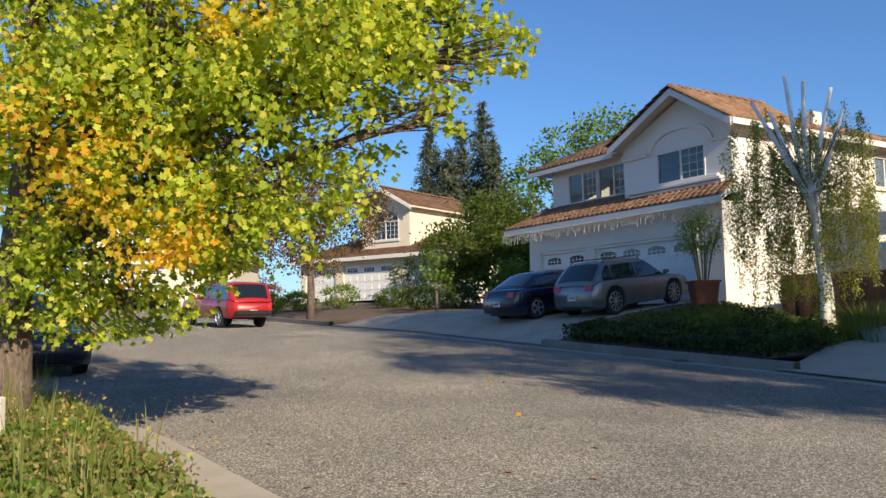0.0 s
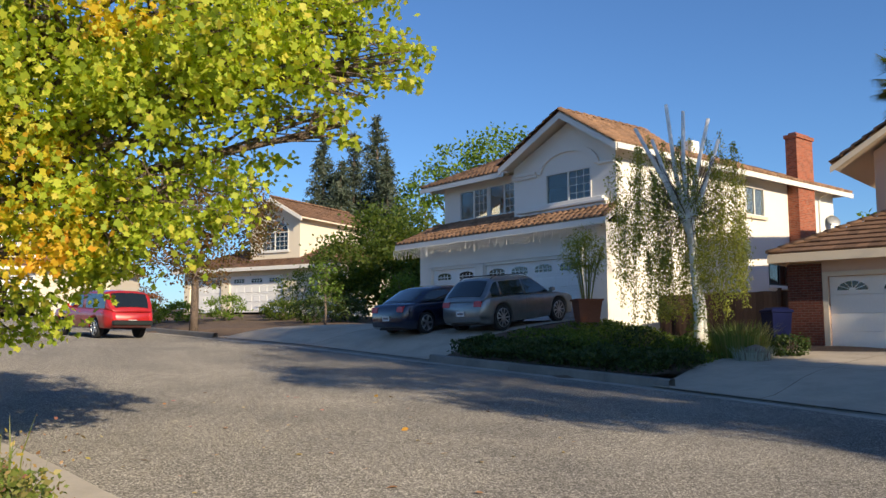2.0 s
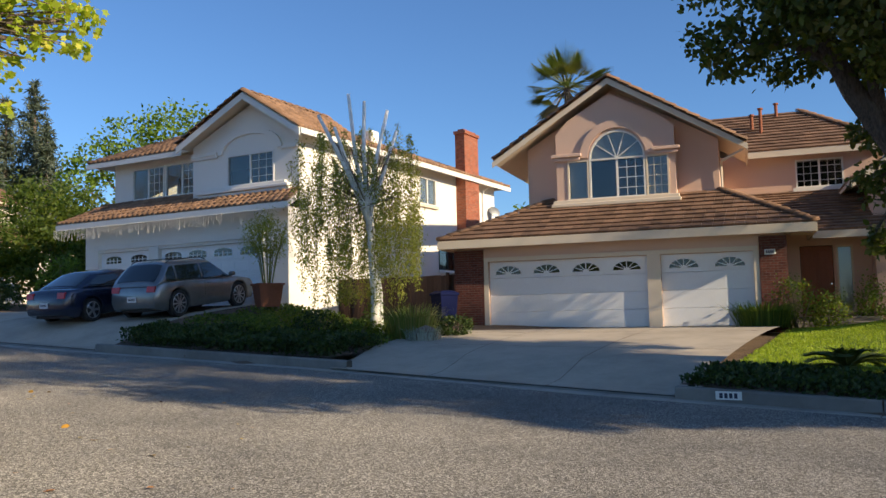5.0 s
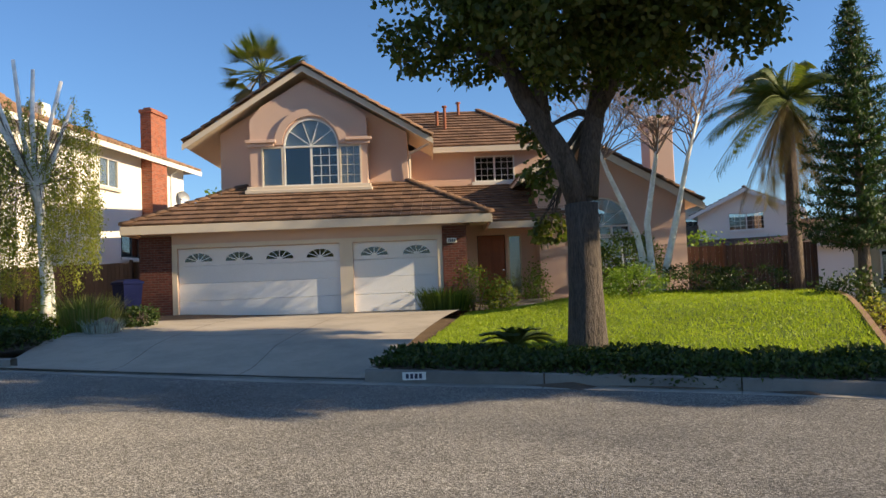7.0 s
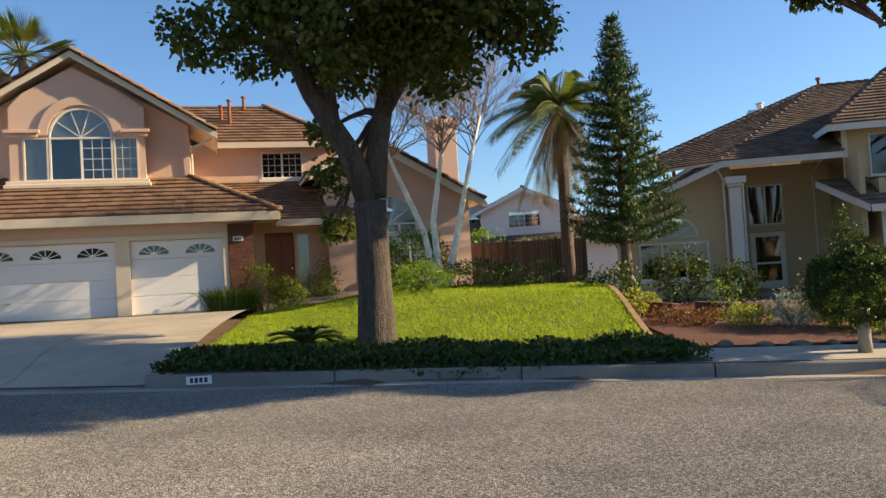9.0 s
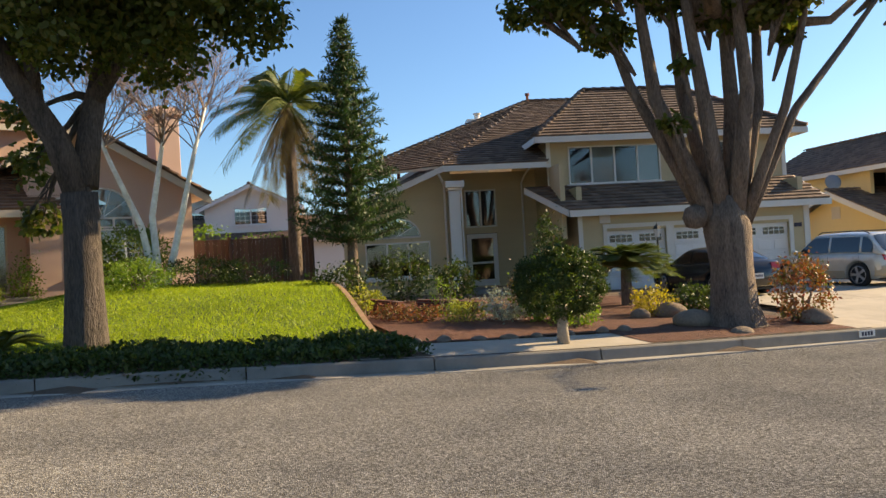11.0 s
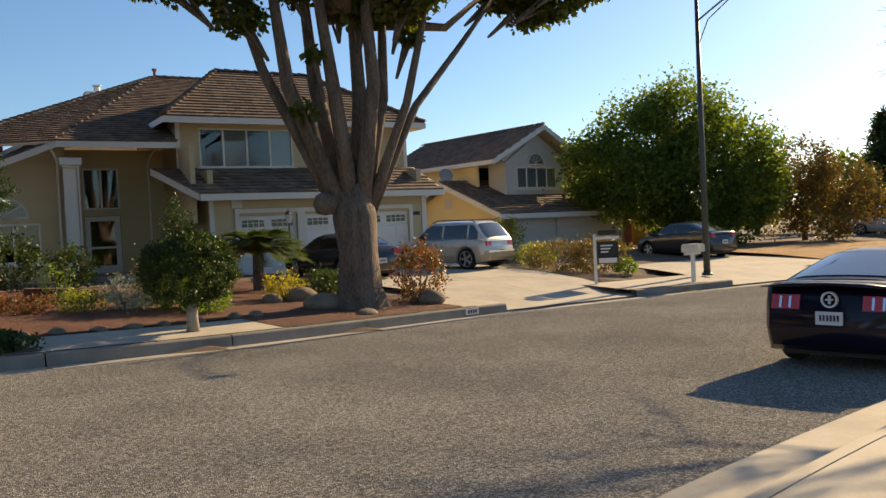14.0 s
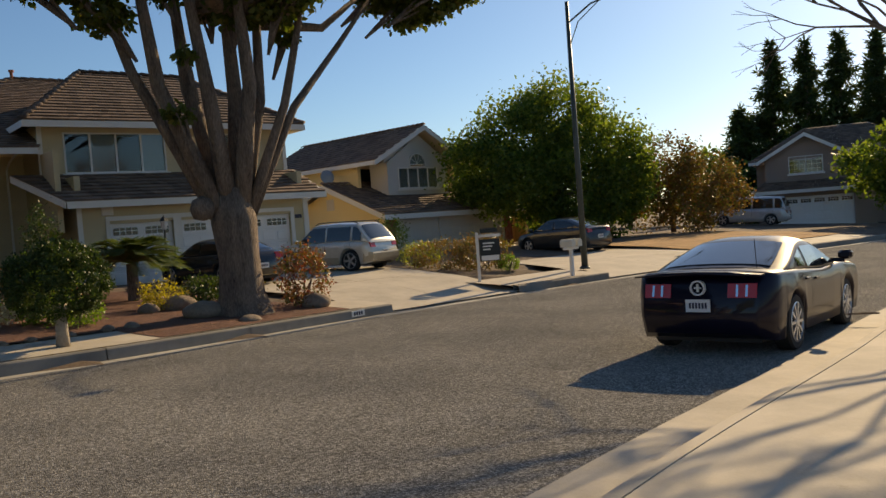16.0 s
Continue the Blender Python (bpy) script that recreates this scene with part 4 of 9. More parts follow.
# ---- the white house with the barrel-tiled roofs
def white_house():
    H = thing("house", frame_of(58.2, 18.7, 28.2, 2.045), "two-storey white stucco house with clay barrel-tiled roofs", "house")
    W = STUCCO_WHITE
    m = Mesh()
    m.wall("u", -10.2, 0, -0.6, 3.3, 0, 0.22, [(-9.4, -6.62, -0.6, 2.2), (-6.12, -1.2, -0.6, 2.2)])
    m.wall("v", 0.82, 16.2, -0.6, 5.9, -0.22, 0.0, [(8.7, 10.15, 4.3, 5.5), (10.3, 12.0, 1.5, 2.75)]), m.wall("v", 0.22, 0.82, -0.6, 3.3, -0.22, 0.0)
    m.wall("v", 1.42, 16.2, -0.6, 5.9, -10.2, -9.98), m.wall("v", 0.22, 1.42, -0.6, 3.3, -10.2, -9.98), m.wall("u", -9.98, -0.22, -0.6, 5.9, 16.0, 16.2)
    part("wall", m, W, H)
    garage_door(H, -9.4, -6.62, 2.2, 0, 2, "arc", label="white single garage door with arched lites")
    garage_door(H, -6.12, -1.2, 2.2, 0, 4, "arc", label="white double garage door with arched lites")
    m = Mesh()
    m.box(-9.55, -9.41, -0.05, -0.002, -0.5, 2.3), m.box(-6.61, -6.13, -0.05, -0.002, -0.5, 2.3), m.box(-1.19, -1.05, -0.05, -0.002, -0.5, 2.3), m.box(-9.6, -1.0, -0.07, -0.002, 2.31, 2.5)
    part("door_trim", m, TRIM, H)
    # upper storey
    m = Mesh()
    m.wall("u", -9.98, -5.0, 3.6, 5.9, 1.2, 1.4, [(-8.95, -5.3, 4.35, 5.62)])
    m.wall("u", -5.0, -0.001, 3.6, 5.95, 0.6, 0.8, [(-3.3, -1.1, 4.3, 5.45)])
    m.prism([(-5.0, 5.951), (-0.001, 5.951), (-2.0, 7.3)], "u", 0.6, 0.8)
    m.wall("v", 0.8, 1.2, 3.6, 5.95, -5.0, -4.8)
    part("wall", m, W, H)
    for a in (-8.95, -7.1):
        window(H, "u", a, a + 1.8, 4.35, 5.62, 1.2, 2, 1, (TRIM, None), sash=(1,), sill=False)
    window(H, "u", -3.3, -1.1, 4.3, 5.45, 0.6, 2, 1, (TRIM, None), sash=(1,), sill=False)
    m = Mesh()
    ro, ri = arc(-2.2, 5.5, 1.5, 0, 180, 20, 0.55), arc(-2.2, 5.5, 1.28, 0, 180, 20, 0.5)
    for k in range(20):
        m.prism([ro[k], ro[k + 1], ri[k + 1], ri[k]], "u", 0.5, 0.598)
    part("arch_moulding", m, W, H)
    for z, o, a0, a1 in ((5.42, 0.1, -5.0, -3.72), (5.52, 0.14, -5.0, -3.72), (3.95, 0.2, -4.6, -0.3), (4.08, 0.28, -4.6, -0.3), (4.2, 0.16, -4.4, -0.5), (5.42, 0.1, -0.75, -0.02)):
        moulding(H, "u", a0, a1, 0.6, z, 0.11, o, W)
    window(H, "v", 8.7, 10.15, 4.3, 5.5, 0.0, 2, 1, (TRIM, TRIM_CREAM), blind=(0, 1), out=1)
    window(H, "v", 10.3, 12.0, 1.5, 2.75, 0.0, 2, 1, (METAL_DARK, TRIM), out=1)
    m = Mesh()
    m.box(0.003, 0.5, 12.1, 13.5, -0.5, 7.9), m.box(-0.04, 0.56, 12.04, 13.56, 7.9, 8.05), m.box(0.1, 0.42, 12.2, 13.4, 8.05, 8.15)
    part("chimney", m, BRICK_RED, H, "red brick chimney")
    ez, rz = 3.36, 4.15
    low = [((-11.1, -0.65, ez), (-5.0, -0.65, ez), (-5.0, 1.2, 4.3), (-10.4, 1.2, 4.3)), ((-5.0, -0.65, ez), (0.55, -0.65, ez), (0.1, 0.6, 3.98), (-5.0, 0.6, 3.98))]
    roof(H, low, TILE_CLAY, "barrel", [((-11.1, -0.67, ez - 0.02), (0.55, -0.67, ez - 0.02), 0.2), ((0.56, -0.65, ez - 0.02), (0.1, 0.6, 3.9), 0.15)], TRIM, label="clay barrel-tiled roof over the garage")
    up = [((-10.9, 0.6, 5.95), (-5.2, 0.6, 5.95), (-5.2, 5.4, 8.3), (-5.2, 5.4, 8.3)), ((-10.9, 17, 5.95), (-10.9, 0.6, 5.95), (-5.2, 5.4, 8.3), (-5.2, 11.0, 8.3)),
          ((0.55, 2.5, 5.95), (0.55, 17, 5.95), (-5.2, 11.0, 8.3), (-5.2, 5.4, 8.3)), ((0.55, 17, 5.95), (-10.9, 17, 5.95), (-5.2, 11.0, 8.3), (-5.2, 11.0, 8.3)),
          ((-5.2, 5.4, 5.95), (-5.2, 0.0, 5.95), (-2.0, 0.0, 7.52), (-2.0, 5.0, 7.52)), ((0.5, 0.0, 5.95), (0.5, 4.0, 5.95), (-2.0, 5.0, 7.52), (-2.0, 0.0, 7.52))]
    roof(H, up, TILE_CLAY, "barrel", [((-10.95, 0.58, 5.92), (-5.6, 0.58, 5.92), 0.18), ((0.57, 0.0, 5.92), (0.57, 17, 5.92), 0.2), ((-5.23, -0.02, 5.9), (-2.0, -0.02, 7.49), 0.24), ((-2.0, -0.02, 7.49), (0.53, -0.02, 5.9), 0.24)], TRIM,
         caps=[((-2.0, 0, 7.52), (-2.0, 5, 7.52)), ((-10.9, 0.6, 5.95), (-5.2, 5.4, 8.3)), ((-5.2, 5.4, 8.3), (-5.2, 11, 8.3)), ((-5.2, 0.0, 5.97), (-2.0, 0, 7.54)), ((0.5, 0.0, 5.97), (-2.0, 0, 7.54))], label="clay barrel-tiled roof of the upper storey")
    # string of small icicle lights along the garage eave
    m = Mesh()
    for i in range(150):
        u = -11.2 + i * 0.077
        m.box(u, u + 0.012, -0.7, -0.69, ez - 0.25 - rnd(0.08, 0.42), ez - 0.2)
    tagged(part("icicle_light_string", m, TRIM, H), kind="stuff")
    q = Mesh()
    q.lathe([(0.0, 0.05), (0.2, 0.03), (0.3, 0.0), (0.31, -0.02), (0.2, 0.01), (0.0, 0.03)], 16)
    part("satellite_dish", q, STEEL, H, at=pose(0.3, 15.6, 4.6, 60, 0, 60))
    # room shade behind the windows, made of added near-black sheets
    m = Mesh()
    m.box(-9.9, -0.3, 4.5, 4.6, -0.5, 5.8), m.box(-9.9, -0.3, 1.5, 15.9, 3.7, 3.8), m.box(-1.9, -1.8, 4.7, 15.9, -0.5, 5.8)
    part("room_shade", m, DARK, H)
    m = Mesh()
    m.box(-3.2, -2.6, 9.0, 9.6, 6.5, 7.9, 0.02)
    part("chimney", m, W, H, "white flue box on the roof")
    for v in (3.6, 8.0, 14.8):
        q = Mesh()
        q.tube([(0.5, v, 5.75), (0.1, v, 5.55), (0.05, v, 5.4), (0.05, v, 0.1)], 0.035, 6)
        part("downpipe", q, W, H)
    return H


# ---- the tan house with the tall porch
def tan_house():
    H = thing("house", frame_of(77, 94.5, 31.0, 0.18), "two-storey tan house with dark tiled hip roofs and white trim", "house")
    W = SIDING_TAN
    m = Mesh()
    m.wall("u", -1.0, 7.8, -0.5, 2.9, 0, 0.2, [(0, 2.25, -0.5, 2.2), (2.55, 7.05, -0.5, 2.2)])
    m.wall("v", 0.2, 9, -0.5, 3.9, -1.0, -0.8), m.wall("v", 0.2, 9, -0.5, 3.9, 7.6, 7.8)
    m.wall("u", -1.6, 8.0, 3.4, 5.9, 1.8, 2.0, [(-0.8, 2.9, 4.12, 5.6), (4.9, 6.3, 4.12, 5.6)])
    m.wall("v", 2.0, 9, 3.4, 5.9, -1.6, -1.4), m.wall("v", 2.0, 9, 3.4, 5.9, 7.8, 8.0), m.wall("u", -1.4, 7.8, -0.5, 5.9, 8.8, 9.0)
    # lap boards of the siding
    laps = []
    for k in range(9):
        z = 4.1 + 0.2 * k
        for a0, a1 in ((-1.5, -0.95), (3.05, 4.75), (6.45, 7.9)):
            laps.append((a0, a1, z))
    body = part("wall", m, W, H)
    for a0, a1, z in laps:
        q = Mesh()
        q.box(a0, a1, 1.78, 1.798, z, z + 0.025)
        part("lap_board", q, W, body)
    garage_door(H, 0, 2.25, 2.2, 0, 2, "sweep", rows=4, label="white panelled single garage door")
    garage_door(H, 2.55, 7.05, 2.2, 0, 4, "sweep", rows=4, label="white panelled double garage door")
    m = Mesh()
    for x0, x1, z1 in ((-1.06, -0.9, 2.9), (-0.14, -0.002, 2.3), (2.252, 2.548, 2.3), (7.052, 7.2, 2.3), (7.64, 7.86, 2.9)):
        m.box(x0, x1, -0.05, -0.002, -0.5, z1)
    m.box(-0.14, 7.2, -0.06, -0.002, 2.301, 2.45)
    part("trim", m, TRIM, H)
    for a in (-1.66, 7.9):
        m = Mesh()
        m.box(a, a + 0.16, 1.75, 1.798, 3.7, 5.9)
        part("corner_board", m, TRIM, H)
    window(H, "u", -0.8, 2.9, 4.12, 5.6, 1.8, 4, 1, (TRIM, TRIM), blind=(1, 3))
    window(H, "u", 4.9, 6.3, 4.12, 5.6, 1.8, 2, 1, (TRIM, TRIM), blind=(0,))
    # porch: wall with tall door and window, column
    m = Mesh()
    m.wall("u", -5.3, -1.0, -0.5, 5.0, 4.2, 4.4, [(-4.6, -3.3, 0.35, 2.5), (-4.6, -3.3, 2.75, 4.3)])
    m.wall("v", 2.4, 4.2, -0.5, 5.0, -5.6, -5.4), m.wall("v", 0.2, 4.2, 2.0, 4.8, -1.6, -1.42)
    m.wall("u", -9.6, -5.4, -0.5, 3.4, 2.2, 2.4, [(-8.8, -6.3, 0.9, 2.25), (-8.45, -6.65, 2.45, 3.2)])
    spandrel(m, "u", -7.55, 2.45, 0.9, 0.75, 2.2, 2.4)
    m.prism([(-9.6, 3.401), (-5.4, 3.401), (-5.4, 4.95), (-5.8, 4.9)], "u", 2.2, 2.4)
    m.wall("v", 2.4, 11, -0.5, 3.3, -9.6, -9.4), m.wall("u", -9.4, -1.6, -0.5, 3.3, 10.8, 11)
    part("wall", m, W, H)
    window(H, "u", -8.8, -6.3, 0.9, 2.25, 2.2, 3, 1, (TRIM, TRIM), sill=True)
    window(H, "u", -8.45, -6.65, 2.42, 2.46, 2.2, 1, 1, (TRIM, None), arch=0.74, sill=False)
    window(H, "u", -4.6, -3.3, 2.75, 4.3, 4.2, 2, 1, (TRIM, None), sill=False)
    d = Mesh()
    for x0, x1, z0, z1 in ((-4.58, -4.4, 0.35, 2.48), (-3.5, -3.32, 0.35, 2.48), (-4.4, -3.5, 2.3, 2.48), (-4.4, -3.5, 0.35, 0.6), (-4.4, -3.5, 1.25, 1.33)):
        d.box(x0, x1, 4.24, 4.3, z0, z1)
    door = part("front_door", d, TRIM, H, "white framed screen door")
    g = Mesh()
    g.box(-4.4, -3.5, 4.265, 4.275, 0.6, 2.3)
    part("pane", g, GLASS, door)
    m = Mesh()
    m.box(-5.62, -5.02, 1.5, 2.1, -0.4, 0.25, 0.02), m.box(-5.52, -5.12, 1.6, 2.0, 0.25, 4.1, 0.02), m.box(-5.6, -5.04, 1.52, 2.08, 4.1, 4.2, 0.02), m.box(-5.68, -4.96, 1.44, 2.16, 4.2, 4.45, 0.02)
    for x in (-5.56, -5.1):
        m.box(x, x + 0.05, 1.56, 1.6, 0.26, 4.1)
    part("column", m, TRIM, H, "white panelled porch column")
    m = Mesh()
    m.box(-5.6, -1.7, 0.8, 4.2, -0.5, 0.3, 0.02)
    part("porch_step", m, KERB, H)
    ez = 3.0
    low = [((-1.5, -0.6, ez), (8.4, -0.6, ez), (8.4, 1.82, 4.1), (-2.6, 1.82, 4.1)), ]
    roof(H, low, TILE_DARK, "flat", [((-1.5, -0.62, ez - 0.02), (8.42, -0.62, ez - 0.02), 0.22), ((-1.55, -0.6, ez - 0.02), (-2.6, 1.8, 4.05), 0.2), ((8.43, -0.6, ez - 0.02), (8.43, 1.8, 4.05), 0.2)], TRIM, label="dark brown tiled roof over the garage")
    a, b = (0.9, 5.0, 8.4), (5.0, 5.0, 8.4)
    up = [((-2.2, 1.2, 5.95), (8.7, 1.2, 5.95), b, a), ((-2.2, 9.4, 5.95), (-2.2, 1.2, 5.95), a, a), ((8.7, 1.2, 5.95), (8.7, 9.4, 5.95), b, b), ((8.7, 9.4, 5.95), (-2.2, 9.4, 5.95), a, b)]
    roof(H, up, TILE_DARK, "flat", [((-2.22, 1.18, 5.93), (8.72, 1.18, 5.93), 0.22), ((-2.22, 1.18, 5.93), (-2.22, 6.2, 5.93), 0.22), ((8.72, 1.18, 5.93), (8.72, 9.4, 5.93), 0.22)], TRIM,
         caps=[((-2.2, 1.2, 5.95), a), (a, b), ((8.7, 1.2, 5.95), b)], label="dark brown tiled hip roof")
    peak = (0.0, 12.0, 9.35)
    wing = [((-5.7, 1.4, 5.02), (-1.7, 1.4, 5.02), (3.2, 12.0, 9.35), peak), ((-9.5, 3.2, 4.95), (-5.7, 1.45, 5.03), peak, peak), ((-10.9, 12.4, 2.95), (-10.9, 1.7, 2.95), (-5.7, 1.5, 5.06), peak), ((3.2, 16.0, 7.0), (-10.9, 12.4, 2.95), peak, (3.2, 12.0, 9.35))]
    roof(H, wing, TILE_DARK, "flat", [((-5.75, 1.38, 5.0), (-1.75, 1.38, 5.0), 0.2), ((-10.9, 1.66, 2.93), (-5.7, 1.46, 5.04), 0.22)], TRIM, caps=[((-9.5, 3.2, 4.98), peak), (peak, (3.2, 12.0, 9.35))], label="dark brown tiled roof sweeping down over the wing")
    for u, v, z in ((0.0, 11.9, 9.3), (-7.2, 5.0, 5.2)):
        q = Mesh()
        q.tube([(u, v, z - 0.3), (u, v, z + 0.4)], 0.07, 8), q.tube([(u, v, z + 0.36), (u, v, z + 0.46)], 0.12, 8)
        part("vent_pipe", q, TERRACOTTA, H)
    q = Mesh()
    q.box(-3.0, -2.0, 13.0, 13.8, 5.4, 8.75, 0.02), q.tube([(-2.4, 13.4, 8.75), (-2.4, 13.4, 9.0)], 0.16, 10), q.tube([(-2.4, 13.4, 9.05), (-2.4, 13.4, 9.1)], 0.22, 10)
    part("chimney", q, TRIM, H, "white boxed chimney")
    for pts in ([(-6.0, 1.45, 4.9), (-5.7, 1.9, 4.4), (-5.66, 2.1, 4.0), (-5.66, 2.12, 0.2)], [(-2.35, 1.45, 4.9), (-2.3, 3.0, 4.7), (-2.2, 4.12, 4.5), (-2.2, 4.12, 0.3)]):
        q = Mesh()
        q.tube(pts, 0.045, 6)
        part("downpipe", q, TRIM, H)
    m = Mesh()
    m.box(-0.25, 0.15, -0.05, -0.003, 2.5, 2.8, 0.01)
    part("vent_grille", m, TRIM, H)
    m = Mesh()
    m.box(7.25, 7.55, -0.03, -0.002, 2.0, 2.15, 0.008)
    part("number_sign", m, INK, H)
    # added black sheets stand in for the unlit rooms behind the panes
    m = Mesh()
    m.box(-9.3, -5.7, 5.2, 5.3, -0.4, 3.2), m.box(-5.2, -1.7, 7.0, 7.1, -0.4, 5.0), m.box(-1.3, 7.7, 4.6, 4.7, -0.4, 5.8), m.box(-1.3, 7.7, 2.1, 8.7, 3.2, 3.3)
    part("room_shade", m, DARK, H)
    return H


# ---- the yellow house down the street
def yellow_house():
    H = thing("house", frame_of(70, 113.7, 43.0, -0.28), "yellow stucco house with brown tiled roofs and an arched upper window", "house")
    W = STUCCO_YELLOW
    m = Mesh()
    m.wall("u", -1.2, 8.5, -0.5, 2.35, 0, 0.2, [(0, 2.6, -0.5, 2.12), (3.0, 7.9, -0.5, 2.12)])
    part("wall", m, STUCCO_GREY, H)
    m = Mesh()
    m.wall("v", 0.0, 9.0, -0.5, 2.3, -1.4, -1.2)
    m.prism([(-0.0, 2.301), (9.0, 2.301), (4.2, 4.05)], "v", -1.4, -1.2)
    m.wall("u", -1.2, 12.2, -0.5, 2.3, 8.8, 9.0), m.wall("v", 1.5, 9.0, -0.5, 2.3, 12.0, 12.2), m.wall("u", 8.5, 12.0, -0.5, 2.4, 2.4, 2.6, [(9.2, 10.2, -0.1, 2.05)])
    m.wall("v", 3.4, 12, 3.0, 5.3, 0.0, 0.2), m.wall("v", 2.2, 12, 3.0, 5.3, 6.2, 6.4), m.wall("u", 0.2, 6.2, 0, 5.3, 11.8, 12)
    part("wall", m, W, H)
    garage_door(H, 0, 2.6, 2.12, 0, 0, "plain", STUCCO_GREY, label="grey single garage door")
    garage_door(H, 3.0, 7.9, 2.12, 0, 0, "plain", STUCCO_GREY, label="grey double garage door")
    m = Mesh()
    m.wall("u", 0.9, 5.6, 2.8, 5.25, 2.0, 2.2, [(1.7, 4.8, 3.85, 5.0), (2.6, 3.9, 5.0, 5.25)])
    m.prism([(0.9, 5.251), (5.6, 5.251), (5.6, 5.6), (3.4, 7.0), (0.9, 5.5)], "u", 2.2, 2.35)
    m.prism([(0.9, 5.251), (2.6, 5.251), (2.6, 5.9), (3.25, 6.3), (2.6, 6.3)], "u", 2.0, 2.199)
    m.wall("v", 2.2, 3.4, 2.8, 5.3, 0.9, 1.05)
    part("wall", m, STUCCO_GREY, H)
    window(H, "u", 1.7, 4.8, 3.85, 5.0, 2.0, 4, 1, (TRIM, TRIM), blind=(0, 1, 2, 3))
    window(H, "u", 2.6, 3.9, 5.02, 5.2, 2.0, 1, 1, (TRIM, None), arch=0.6, sill=False, blind=("arch",))
    d = Mesh()
    d.box(9.25, 10.15, 2.46, 2.52, -0.1, 2.02, 0.01)
    part("front_door", d, WOOD_DOOR, H)
    for a in (-1.3, 8.05, 11.4):
        m = Mesh()
        m.box(a, a + 0.62, -0.08, -0.002 if a < 11 else 0.5, -0.5, 2.2)
        part("brick_pier", m, BRICK_RED, H)
    low = [((-1.9, -0.6, 2.42), (12.7, -0.6, 2.42), (12.7, 4.2, 4.3), (-1.9, 4.2, 4.3)), ((12.7, 9.4, 2.42), (-1.9, 9.4, 2.42), (-1.9, 4.2, 4.3), (12.7, 4.2, 4.3))]
    roof(H, low, TILE_DARK, "flat", [((-1.9, -0.62, 2.4), (12.72, -0.62, 2.4), 0.24), ((-1.92, -0.62, 2.38), (-1.92, 4.2, 4.26), 0.24), ((-1.92, 4.2, 4.26), (-1.92, 9.4, 2.38), 0.24)], TRIM, caps=[((-1.9, 4.2, 4.3), (12.7, 4.2, 4.3))], label="dark brown tiled low roof")
    up = [((-0.5, 12.5, 5.35), (-0.5, 1.4, 5.35), (3.35, 1.4, 7.3), (3.35, 12.5, 7.3)), ((7.0, 1.4, 5.35), (7.0, 12.5, 5.35), (3.35, 12.5, 7.3), (3.35, 1.4, 7.3))]
    roof(H, up, TILE_DARK, "flat", [((-0.5, 1.38, 5.32), (3.35, 1.38, 7.27), 0.24), ((3.35, 1.38, 7.27), (7.02, 1.38, 5.32), 0.24), ((-0.52, 1.4, 5.32), (-0.52, 12.5, 5.32), 0.2)], TRIM, caps=[((3.35, 1.4, 7.3), (3.35, 12.5, 7.3))], label="dark brown tiled gable roof")
    q = Mesh()
    q.lathe([(0.0, 0.05), (0.22, 0.03), (0.38, 0.0), (0.39, -0.02), (0.2, 0.01), (0.0, 0.02)], 16)
    dish = part("satellite_dish", q, STEEL, H, at=pose(-1.3, 4.4, 4.75, 75, 0, -20))
    q = Mesh()
    q.tube([(-1.3, 4.4, 4.2), (-1.3, 4.4, 4.75)], 0.03, 6)
    part("dish_mast", q, STEEL, H)
    # near-black sheets put inside to give the windows their shade
    m = Mesh()
    m.box(0.3, 6.1, 5.0, 5.1, 2.9, 5.2), m.box(-1.1, 11.9, 6, 6.1, -0.4, 2.2), m.box(-0.9, 7.9, 3.0, 3.1, -0.4, 2.2)
    part("room_shade", m, DARK, H)
    m = Mesh()
    m.box(-1.43, -1.402, 3.9, 4.5, 2.9, 3.5), m.box(-1.43, -1.402, 3.0, 3.4, 1.7, 1.95)
    part("vent_grille", m, TRIM_CREAM, H)
    return H


